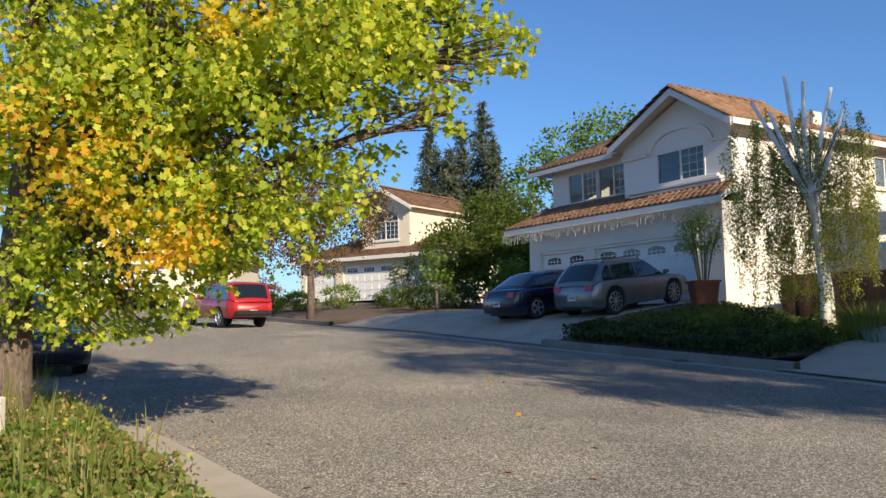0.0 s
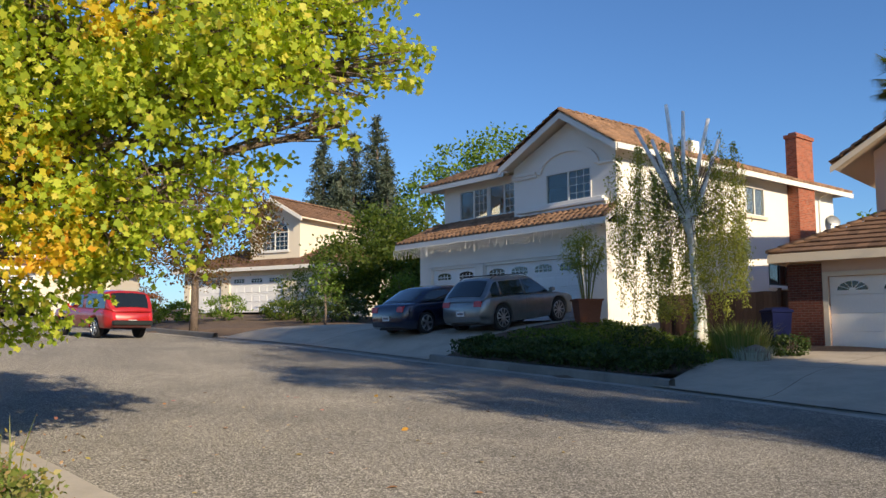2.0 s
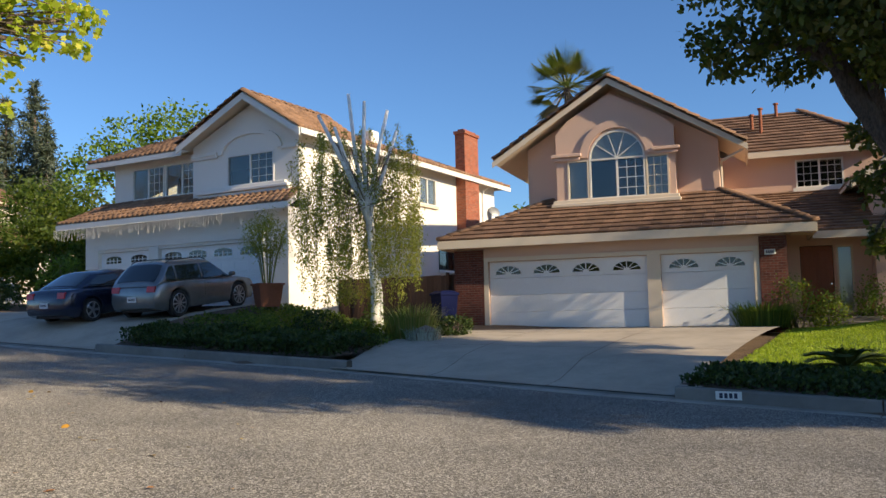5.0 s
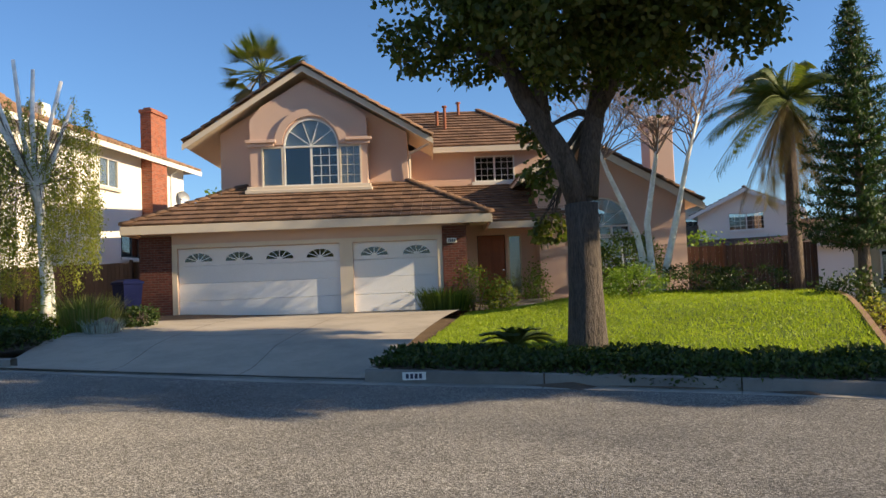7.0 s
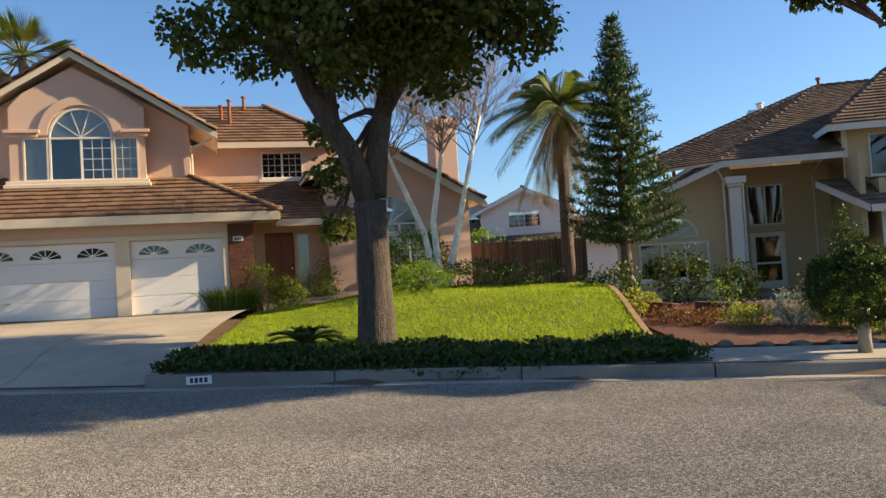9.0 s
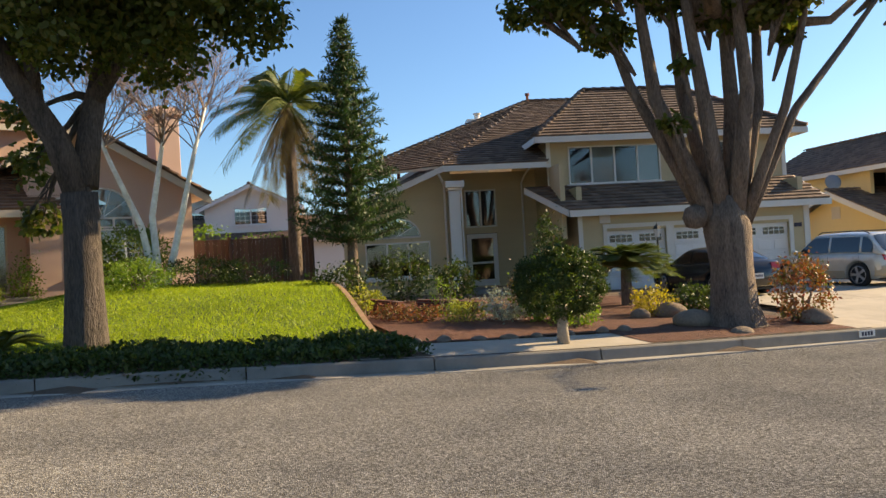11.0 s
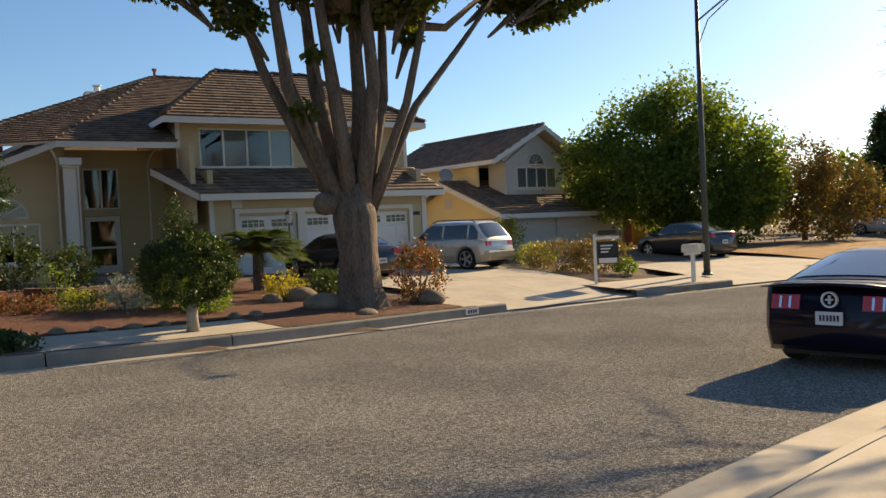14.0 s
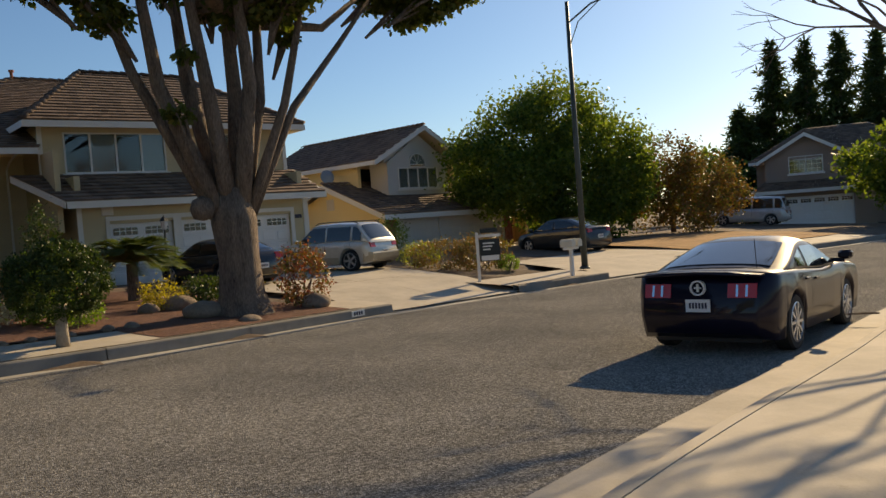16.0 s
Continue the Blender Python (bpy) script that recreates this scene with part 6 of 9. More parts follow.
def lawn_tree():
    """The large tree on the verge before the pink house."""
    base = Vector(polar(59.8, 16.3, lift=-0.05))
    tips = [(49.3, 17.0, 15.5, 0.7), (53, 20, 15.5, 1.1), (50.5, 23, 16, 1.3), (57, 24, 15.5, 1.6), (58, 17.5, 14.6, 1.0), (62, 21, 15, 1.5), (64, 16.5, 15.2, 0.9), (67.5, 18, 15.8, 1.3), (70.5, 17, 16.2, 0.85), (68, 23, 16, 1.5), (55, 30, 16.5, 2.2), (63, 31, 16.5, 2.4), (69, 28, 15, 1.9),
            (50, 28, 17, 1.5), (60, 37, 17, 1.9), (64, 35, 14.5, 1.9), (58, 27, 14.0, 1.7), (65, 27, 14.0, 1.8), (57.3, 7.5, 17.6, 0.45), (57.6, 4, 17.6, 0.4), (57.0, 10.5, 17.4, 0.4), (53, 16, 17.5, 0.7), (60, 15.5, 15.4, 0.9), (65.5, 14.5, 17.2, 0.8), (56.5, 15, 17.0, 0.7), (62.5, 17.5, 17.5, 1.3), (66.5, 20, 15, 1.2), (55, 19, 14.8, 0.9)]
    lumps = []
    for az, el, d, r in tips:
        p = Vector(aim(az, el, d)) - base
        lumps.append((p.x, p.y, p.z, r, r, r * 0.8, 4 if p.z > 3.5 else 3))
    def line(pts, r0, r1):
        q = [Vector(aim(*p)) - base for p in pts]
        return [(*p, r0 + (r1 - r0) * k / (len(q) - 1)) for k, p in enumerate(q)]
    stems = [[(0, 0, -0.1, 0.5), (0, 0, 0.2, 0.4), (0.02, 0, 1.2, 0.34), (0.0, -0.02, 2.2, 0.32), (0.0, 0.0, 2.9, 0.33)],
             line([(59.8, 5.5, 16.3), (58.6, 9.0, 16.2), (56.2, 13, 16), (54.4, 17, 15.8), (53.6, 22, 15.6), (52.5, 28, 15.6)], 0.27, 0.07), line([(60.1, 6.0, 16.3), (60.6, 9.5, 16.4), (61.6, 14, 16.6), (63, 20, 16.6), (64, 28, 16.8)], 0.26, 0.07),
             line([(61.0, 11.5, 16.4), (63.0, 14.5, 16.2), (65.6, 17.2, 16.0), (68, 20, 16)], 0.17, 0.06), line([(57.6, 11, 16.2), (57.2, 16, 15.6), (58.5, 22, 15.4), (58, 30, 16)], 0.14, 0.05)]
    tree(base, "large dark-leaved street tree with a thick ridged trunk", stems, lumps, 1900, 0.14, GREEN_TREE, BARK_GREY, "oval", twigs=8, seed=5, clumps=36, tight=0.19, droop=0.6)


def stem_tree():
    """The many-stemmed old tree on the corner of the tan house's drive."""
    base = Vector(polar(102.4, 18.6, lift=-0.05))
    T = thing("tree", Matrix.Translation(base), "old street tree with many upright stems on one thick trunk", "tree")
    m = Mesh()
    m.tube([(0, 0, -0.15), (0, 0, 0.1), (0, 0, 0.5), (0.02, 0, 1.3), (0, 0.05, 2.1), (0, 0.05, 2.8)], [0.8, 0.64, 0.5, 0.44, 0.5, 0.34], 16)
    part("trunk", m, BARK_BROWN, T, smooth=True)
    m = Mesh()
    m.lathe([(0.0, -0.25), (0.2, -0.2), (0.27, 0), (0.2, 0.2), (0.0, 0.28)], 10)
    part("burl", m, BARK_BROWN, T, smooth=True, at=Matrix.Translation(Vector(aim(100.3, 2.0, 18.3)) - base))
    stems = [((96.6, 11, 18.6), (95.3, 15, 18.8), (95.2, 20, 19), 0.15), ((98.2, 10, 18.2), (97.6, 15, 18.2), (97.0, 22, 18.4), 0.2), ((100.0, 10, 19), (99.6, 15, 19.4), (99.0, 22, 19.6), 0.2), ((101.3, 9.5, 18.1), (100.6, 15, 18), (100.0, 23, 17.8), 0.2),
             ((103.0, 9, 18.9), (102.8, 15, 19), (102.2, 24, 19.2), 0.22), ((104.0, 10, 18.2), (103.7, 15, 18), (103.4, 23, 18), 0.2), ((104.6, 9, 18.9), (104.8, 15, 19.2), (105.2, 22, 19.6), 0.16), ((106.2, 8.6, 18.6), (107.6, 14, 18.6), (108, 20, 18.6), 0.13), ((106.8, 8.4, 18.9), (110.0, 12.2, 20.8), (113.2, 16.0, 22.8), 0.12)]
    for a, b, c, r in stems:
        q = [Vector(aim(*p)) - base for p in (a, b, c)]
        s = Vector((q[0].x * 0.16, q[0].y * 0.16, 2.0))
        m = Mesh()
        m.tube([s, s.lerp(q[0], 0.6) + (q[0] - s) * 0.05, q[0], q[0].lerp(q[1], 0.5), q[1], q[2]], [r * 1.05, r * 0.85, r * 0.75, r * 0.66, r * 0.58, r * 0.34], 10)
        part("stem", m, BARK_BROWN, T, smooth=True)
    tips = [(90.6, 16.6, 18, 0.6), (92.6, 17.0, 18, 0.7), (95.2, 14.6, 18.4, 0.55), (94.5, 18.5, 18, 0.9), (97.6, 18.8, 18, 0.9), (100.5, 22, 18, 1.4), (104.5, 18.6, 18, 0.8), (106.6, 15.8, 18, 0.7), (108.4, 17.4, 18, 0.8), (110.8, 18.2, 18.4, 0.8), (112.6, 15.2, 23, 0.5), (114.6, 14.4, 23, 0.68), (116.6, 15.0, 23, 0.92), (119.0, 16.0, 23.2, 0.8), (99.0, 16.6, 18.4, 0.6), (101.6, 15.6, 18.6, 0.55), (103.4, 15.0, 18.5, 0.6), (106.4, 14.8, 18.6, 0.45), (116, 21, 19.0, 1.1), (110, 24, 19.5, 1.5), (104, 28, 20, 1.9), (97, 26, 20, 1.7), (92, 21, 19.5, 1.1), (102, 24, 21.5, 1.9), (100, 12.0, 18.0, 0.2), (99.4, 8.3, 17.9, 0.25), (106.6, 13, 19.4, 0.3)]
    P, tw = [], Mesh()
    for i, (az, el, d, r) in enumerate(tips):
        c = Vector(aim(az, el, d)) - base
        p, cc = clumped((*c, r, r, r * 0.75), int(2600 * r * r), 700 + i, 26, 0.17)
        P.append(p)
        for k in range(6):
            tw.tube([Vector((c.x * 0.75, c.y * 0.75, c.z - 1.0)), c.lerp(Vector(cc[k]), 0.5), Vector(cc[k])], [0.04, 0.025, 0.008], 4)
    for i, (dx, dy, dz, r) in enumerate(((0.5, 0.5, 9.5, 2.4), (-1.5, 0.2, 11.5, 2.6), (2, -1, 12, 2.8), (0, 2.2, 12.5, 2.6), (-2.5, -1.0, 14.5, 2.6), (1, 1, 15, 3.2), (3.2, 1.5, 15.5, 2.8), (-1.5, 3, 16, 2.8), (3, -2.5, 16.5, 2.6), (0, 0, 18, 3.0), (3.6, 2.8, 18.5, 2.6), (-2, 2, 19, 2.4), (2, 0.5, 20, 2.4), (4.5, 0, 19, 2.2), (-6.6, 2.2, 11, 1.7), (-3.9, -2.7, 13.5, 1.7), (-4.9, 1.2, 9, 1.7), (-2.7, -2.7, 11, 1.7), (0.0, -7.6, 13.5, 1.7), (-1.9, -1.4, 9, 1.7), (0.3, -5.3, 11, 1.7), (1.0, -3.5, 9, 1.7), (3.2, -5.7, 9, 1.7))):
        p, cc = clumped((dx, dy, dz, r, r, r * 0.7), int(520 * r * r), 760 + i, 34, 0.2)
        P.append(p)
        m = Mesh()
        m.tube([(dx * 0.15, dy * 0.15, 6.5), (dx * 0.5, dy * 0.5, dz * 0.75), (dx, dy, dz)], [0.14, 0.1, 0.03], 6)
        part("limb", m, BARK_BROWN, T, smooth=True)
    tagged(part("branchwork", tw, BARK_BROWN, T), kind="stuff")
    blades("crown", *leaves(np.concatenate(P), 0.15, "oval", 0.1, 0.6, 9), GREEN_TREE, T)


def weeping_birch():
    base = Vector(polar(24.5, 23.6, lift=-0.05))
    T = thing("birch_tree", Matrix.Translation(base), "lopped white birch with weeping olive foliage", "tree")
    m = Mesh()
    m.tube([(0, 0, -0.1), (0.02, 0, 1.0), (-0.05, 0, 2.2), (-0.1, 0.0, 3.6), (-0.25, 0, 4.4)], [0.16, 0.12, 0.11, 0.1, 0.095], 10)
    part("trunk", m, BARK_PALE, T, smooth=True)
    m = Mesh()
    m.tube([(0.22, 0.05, -0.1), (0.2, 0.05, 1.2), (0.05, 0.05, 2.6), (0.0, 0.05, 3.2)], [0.09, 0.075, 0.07, 0.06], 8)
    part("trunk", m, BARK_PALE, T, smooth=True)
    for az, el, d, az2, el2 in ((22.9, 15.1, 23.4, 23.4, 10.5), (24.0, 14.6, 23.6, 23.9, 11), (25.6, 14.0, 23.6, 24.6, 10), (20.8, 13.7, 23.4, 22.6, 10.2), (21.9, 12.9, 23.2, 22.9, 10), (26.2, 12.6, 23.8, 25.0, 9.0)):
        a, b = Vector(aim(az2, el2, 23.5)) - base, Vector(aim(az, el, d)) - base
        m = Mesh()
        m.tube([(-0.14, 0, 3.0 + 0.3 * (az % 4)), a.lerp(Vector((-0.14, 0, 3.9)), 0.5) - Vector((0, 0, 0.3)), a, b], [0.085, 0.075, 0.065, 0.05], 8)
        part("limb", m, BARK_PALE, T, smooth=True)
    g = np.random.default_rng(4)
    P, tw = [], Mesh()
    for k in range(120):
        az = g.choice([g.normal(20.4, 0.7), g.normal(22.4, 0.7), g.normal(24.6, 0.9), g.normal(26.8, 0.6)], p=[0.22, 0.33, 0.25, 0.2])
        top, d = g.uniform(4.5, 13.2), g.uniform(22.9, 25.2)
        low = top - g.uniform(2.5, 6.5)
        a, b = Vector(aim(az, top, d)) - base, Vector(aim(az + g.uniform(-.3, .3), max(low, 0.8), d)) - base
        if a.z - b.z < 0.3:
            continue
        o = Vector((-0.2, 0, 3.8)).lerp(a, 0.6) + Vector((0, 0, 0.4))
        tw.tube([Vector((-0.2, 0, 3.7)), o, a, b], [0.012, 0.01, 0.007, 0.003], 4)
        n = int(150 * (a.z - b.z)) + 8
        t = g.random((n, 1))
        P.append(np.array(a) + (np.array(b) - np.array(a)) * t + g.normal(size=(n, 3)) * (0.035 + 0.07 * np.sin(t * 3)))
    tagged(part("branchwork", tw, BARK_BROWN, T), kind="stuff")
    blades("crown", *leaves(np.concatenate(P), 0.062, "kite", 0, 1.2, 4), GREEN_OLIVE, T)
    p, _ = clumped((0.0, -0.05, 0.6, 0.3, 0.3, 0.7), 500, 77, 30, 0.2)
    blades("ivy", *leaves(p, 0.08, "kite", 0, 0.5, 5), GREEN_MID, T)


def bare_birch():
    base = Vector((*polar(64.4, 23.5)[:2], 0))
    base.z = mound(base.x, base.y) - 0.05
    T = thing("birch_tree", Matrix.Translation(base), "leafless white birch with three slender stems", "tree")
    g = random.Random(8)
    tw = Mesh()

    def grow(p, d, r, depth):
        if depth == 0:
            return
        for _ in range(3 if depth > 1 else 4):
            e = (d + Vector((g.uniform(-.8, .8), g.uniform(-.8, .8), g.uniform(-.35, .5)))).normalized()
            L = g.uniform(0.45, 0.95) * (0.55 + 0.22 * depth)
            q = p + e * L
            tw.tube([p, p.lerp(q, 0.5) + Vector((g.uniform(-.05, .05), g.uniform(-.05, .05), 0.05)), q], [r, r * 0.8, r * 0.5], 4)
            grow(q, e, r * 0.55, depth - 1)

    for pts in ([(64.2, 0.4), (63.4, 3.4), (61.6, 7.8), (60.5, 11.2)], [(64.4, 0.4), (64.1, 4.0), (64.9, 8.4), (65.2, 10.8)], [(64.7, 0.5), (66.0, 4.2), (66.9, 8.0), (67.9, 11.4)]):
        q = [Vector(aim(a, e, 23.5)) - base for a, e in pts]
        q[0] = Vector((q[0].x, q[0].y, -0.1))
        m = Mesh()
        m.tube([q[0], q[0].lerp(q[1], 0.5), q[1], q[1].lerp(q[2], 0.5), q[2], q[3]], [0.12, 0.1, 0.09, 0.075, 0.06, 0.03], 8)
        part("stem", m, BARK_PALE, T, smooth=True)
        for k in range(7):
            s = q[2].lerp(q[3], g.uniform(0, 1))
            grow(s, Vector((g.uniform(-.5, .5), g.uniform(-.5, .5), 0.7)).normalized(), 0.022, 4)
    tagged(part("branchwork", tw, surface("birch twigs", (0.3, 0.22, 0.18), 0.9, 20, 2, 0.2, 0)), kind="stuff").parent = T


def star_pine():
    base = Vector(polar(77.1, 25.0, lift=-0.05))
    T = thing("pine_tree", Matrix.Translation(base), "tall star pine with tiers of dark green branches", "tree")
    top = aim(77.1, 16.6, 25)[2] - base.z
    m = Mesh()
    m.tube([(0, 0, -0.1), (-0.05, 0, 1.5), (0, 0, 4), (0.05, 0, top)], [0.2, 0.16, 0.1, 0.02], 8)
    part("trunk", m, BARK_BROWN, T, smooth=True)
    g = np.random.default_rng(6)
    P, br = [], Mesh()
    z = 1.9
    while z < top - 0.05:
        R = 2.05 * (1 - (z / top) ** 1.3) + 0.16
        n = 7 if R > 0.6 else 5
        a0 = g.uniform(0, 6.3)
        for k in range(n):
            a = a0 + 6.283 * k / n + g.uniform(-.2, .2)
            r = R * g.uniform(0.75, 1.08)
            rise = r * 0.22
            tip = np.array([math.cos(a) * r, math.sin(a) * r, z + rise])
            br.tube([(0, 0, z), (tip[0] * 0.5, tip[1] * 0.5, z + rise * 0.3), tuple(tip)], [0.03, 0.022, 0.008], 4)
            q = int(150 * r) + 20
            t = g.uniform(0.15, 1, (q, 1))
            side = np.array([-math.sin(a), math.cos(a), 0])
            w = g.normal(size=(q, 1)) * 0.16 * (1.25 - t)
            P.append(np.concatenate([tip[None, :2] * t, z + rise * t ** 1.6], 1) + side * w * r * 0.6 + g.normal(size=(q, 3)) * 0.035)
        z += 0.34 if z < top * 0.75 else 0.26
    tagged(part("branchwork", br, BARK_BROWN, T), kind="stuff")
    blades("crown", *leaves(np.concatenate(P), 0.17, "long", 0, -0.4, 6), NEEDLES, T)


def fir(base, h, r, seed, label, mat, cat="tree", dens=1.0, group="", leaf=0.55):
    """A far conifer: drooping tiers with an uneven outline."""
    T = thing("conifer", Matrix.Translation(base), label, cat, group)
    g = np.random.default_rng(seed)
    m = Mesh()
    m.tube([(0, 0, -0.3), (0, 0, h * 0.5), (0, 0, h)], [h * 0.018, h * 0.012, 0.03], 6)
    part("trunk", m, BARK_BROWN, T)
    P = []
    z = h * 0.08
    while z < h:
        R = r * (1 - z / h) ** 0.8 + 0.12
        for k in range(6):
            if g.random() < 0.12:
                continue
            a, rr = g.uniform(0, 6.3), R * g.uniform(0.55, 1.15)
            n = int(26 * rr * dens) + 8
            t = g.uniform(0.1, 1, (n, 1)) ** 0.8
            w = g.normal(size=(n, 3)) * [0.14 * rr, 0.14 * rr, 0.12 * rr]
            P.append(np.concatenate([np.cos(a) * rr * t, np.sin(a) * rr * t, z - 0.12 * rr * t], 1) + w)
        z += h * 0.035
    blades("crown", *leaves(np.concatenate(P), leaf, "long", 0.2, 0.3, seed), mat, T)
    return T


def palm(base, trunk_h, label, n, L, mat, fan=False, skirt=0, seed=2, r=0.2, droop=1.0):
    T = thing("palm_tree", Matrix.Translation(base), label, "palm tree")
    g = np.random.default_rng(seed)
    m = Mesh()
    m.tube([(0, 0, -0.2), (0.05, 0, trunk_h * 0.5), (0, 0, trunk_h)], [r * 1.2, r, r * 0.9], 10)
    part("trunk", m, BARK_BROWN, T, smooth=True)
    for k in range(n + skirt):
        dry = k >= n
        a = g.uniform(0, 6.283)
        el = g.uniform(-0.2, 1.35) if not dry else g.uniform(-1.2, -0.5)
        ln = L * g.uniform(0.8, 1.1)
        d = np.array([math.cos(a) * math.cos(el), math.sin(a) * math.cos(el), math.sin(el)])
        side = np.array([-math.sin(a), math.cos(a), 0])
        q = []
        for i in range(9):
            t = i / 8
            q.append(np.array([0, 0, trunk_h]) + d * ln * t + np.array([0, 0, -droop * ln * 0.45 * t * t * (1 if not dry else 0.5)]))
        m = Mesh()
        if fan:
            m.tube([q[0], q[3], q[5]], [0.03, 0.025, 0.02], 4)
            c = q[5]
            for j in range(22):
                b = -1.25 + 2.5 * j / 21
                w = d * math.cos(b) + side * math.sin(b)
                e = c + w * ln * 0.5 + np.array([0, 0, -0.1 * ln * abs(b)])
                x = np.cross(w, [0, 0, 1.0]) * 0.045
                m.face(tuple(c), tuple((c + e) / 2 + x), tuple(e), tuple((c + e) / 2 - x))
        else:
            m.tube(q, [0.03, 0.027, 0.024, 0.02, 0.018, 0.015, 0.012, 0.01, 0.006], 4)
            for i in range(46):
                t = 0.12 + 0.88 * i / 46
                x = t * 8
                k0 = min(7, int(x))
                c = q[k0] + (q[k0 + 1] - q[k0]) * (x - k0)
                tn = q[k0 + 1] - q[k0]
                tn /= np.linalg.norm(tn)
                for s in (-1, 1):
                    bl = ln * 0.24 * (1 - 0.6 * abs(t - 0.45)) * g.uniform(0.85, 1.1)
                    w = side * s * 0.75 + tn * 0.5 + np.array([0, 0, -0.55 * droop])
                    e = c + w * bl
                    p = tn * 0.016 * L / 2
                    m.face(tuple(c - p), tuple((c + e) / 2 + p), tuple(e), tuple((c + e) / 2 - p))
        part("frond", m, mat if not dry else DRY_FROND, T)
    return T


def bush(x, y, rx, ry, h, label, mat, n=1200, leaf=0.07, z=None, shape="kite", seed=1, name="bush", category="bush", group="", shell=0.7, stems=5, clumps=60, tight=0.13):
    """A shrub of many small leaves over short stems."""
    zz = ground_z(x, y) if z is None else z
    T = thing(name, pose(x, y, zz - 0.03), label, category, group)
    st = Mesh()
    g = random.Random(seed)
    for k in range(stems):
        a = g.uniform(0, 6.28)
        st.tube([(0.05 * math.cos(a), 0.05 * math.sin(a), -0.02), (rx * .3 * math.cos(a), ry * .3 * math.sin(a), h * 0.4), (rx * .6 * math.cos(a), ry * .6 * math.sin(a), h * 0.8)], [0.02, 0.015, 0.006], 5)
    part("stem", st, BARK_BROWN, T)
    P, _ = clumped((0, 0, h * 0.5, rx * 0.92, ry * 0.92, h * 0.5), n, seed * 13 + 5, clumps, tight, shell)
    P = P[P[:, 2] > 0.0]
    blades("foliage", *leaves(P, leaf, shape, 0.0, -0.2, seed), mat, T)
    return T


def tuft(x, y, n, h, spread, label, mat, z=None, seed=1, width=0.02, name="ornamental_grass", arch=0.6):
    zz = ground_z(x, y) if z is None else z
    T = thing(name, pose(x, y, zz - 0.02), label, "grass clump")
    g = np.random.default_rng(seed)
    m = Mesh()
    for k in range(n):
        a, r = g.uniform(0, 6.283), spread * math.sqrt(g.random()) * 0.45
        p = np.array([math.cos(a) * r, math.sin(a) * r, 0])
        o = np.array([math.cos(a), math.sin(a), 0]) * g.uniform(0.1, 1) * arch * h + g.normal(size=3) * [0.05, 0.05, 0]
        q1, q2 = p + o * 0.35 + [0, 0, h * 0.6], p + o + [0, 0, h * g.uniform(0.7, 1.05)]
        s = np.array([-math.sin(a), math.cos(a), 0]) * width
        m.add([p - s, p + s, q1 + s, q1 - s, q2], [(0, 1, 2, 3), (3, 2, 4)])
    part("blade_mass", m, mat, T, kind="stuff")
    return T


def cover(name, quad, n, mat, leaf, label, category, zf, h=0.25, shape="kite", seed=1, flat=0.0, droop=-0.2):
    """Low growth over a four-cornered piece of ground, uneven in height."""
    c = [Vector(q) for q in quad]
    g = np.random.default_rng(seed)
    P = []
    for i, j in g.random((n, 2)):
        p = c[0].lerp(c[1], i).lerp(c[3].lerp(c[2], i), j)
        lump = 0.55 + 0.45 * noise.noise((p.x * 1.3, p.y * 1.3, seed))
        P.append((p.x, p.y, zf(p.x, p.y) + h * lump * (1 - g.random() ** 2 * 0.9)))
    ob = blades(name, *leaves(P, leaf, shape, flat, droop, seed), mat, None, label, "stuff")
    return tagged(ob, label, category, kind="stuff")


near_tree()
lawn_tree()
stem_tree()
weeping_birch()
bare_birch()
star_pine()
palm(polar(73.2, 28, lift=-0.1), 6.7, "queen palm with drooping grey-green fronds", 36, 2.7, FROND, seed=14, skirt=14, droop=1.15)
palm(polar(38.2, 44, lift=-0.1), aim(38.3, 15.2, 44)[2] - ground_z(*polar(38.2, 44)[:2]), "fan palm rising behind the pink house", 46, 2.3, FROND, fan=True, seed=5, droop=0.5, skirt=14)


def round_tree(az, d, label, lumps, mat, leaf, n, trunk_h, r=0.3, seed=1, bark=None, z=None, shape="oval", clumps=45):
    base = Vector(polar(az, d, z, -0.1))
    L = []
    for a, e, dd, q in lumps:
        p = Vector(aim(a, e - 40 * q / dd, dd)) - base
        L.append((p.x, p.y, p.z, q, q, q * 0.85, 2))
    return tree(base, label, [(0, 0, 0, r * 1.2), (0.03, 0, trunk_h * 0.5, r), (0, 0.05, trunk_h, r * 0.85)], L, n, leaf, mat, bark or BARK_BROWN, shape, twigs=6, seed=seed, clumps=clumps, tight=0.18)


round_tree(124.6, 47, "broad green shade tree beyond the street lamp", [(119.37, 5.5, 46, 2.28), (121.83, 7.6, 47, 2.66), (124.7, 8.2, 48, 2.85), (127.16, 6.2, 47, 2.66), (128.8, 3.4, 46, 1.8), (125.52, 3.5, 45, 2.47), (121.83, 4, 45, 2.18), (123.47, 0.8, 45, 1.42), (127.57, 0.6, 46, 1.42), (118.96, 3, 47, 1.33)], GREEN_MID, 0.2, 1300, 2.6, 0.3, 21)
round_tree(131.8, 50, "small street tree with rust-brown and green leaves", [(129.8, 2.6, 50, 1.7), (131.6, 4.0, 50, 1.9), (133.8, 3.2, 50, 1.8), (135.2, 1.4, 50, 1.3), (130.4, 0.8, 50, 1.4), (133.0, 0.9, 49, 1.6), (128.7, 1.6, 51, 1.1)], RUST, 0.16, 1000, 1.8, 0.13, 22)
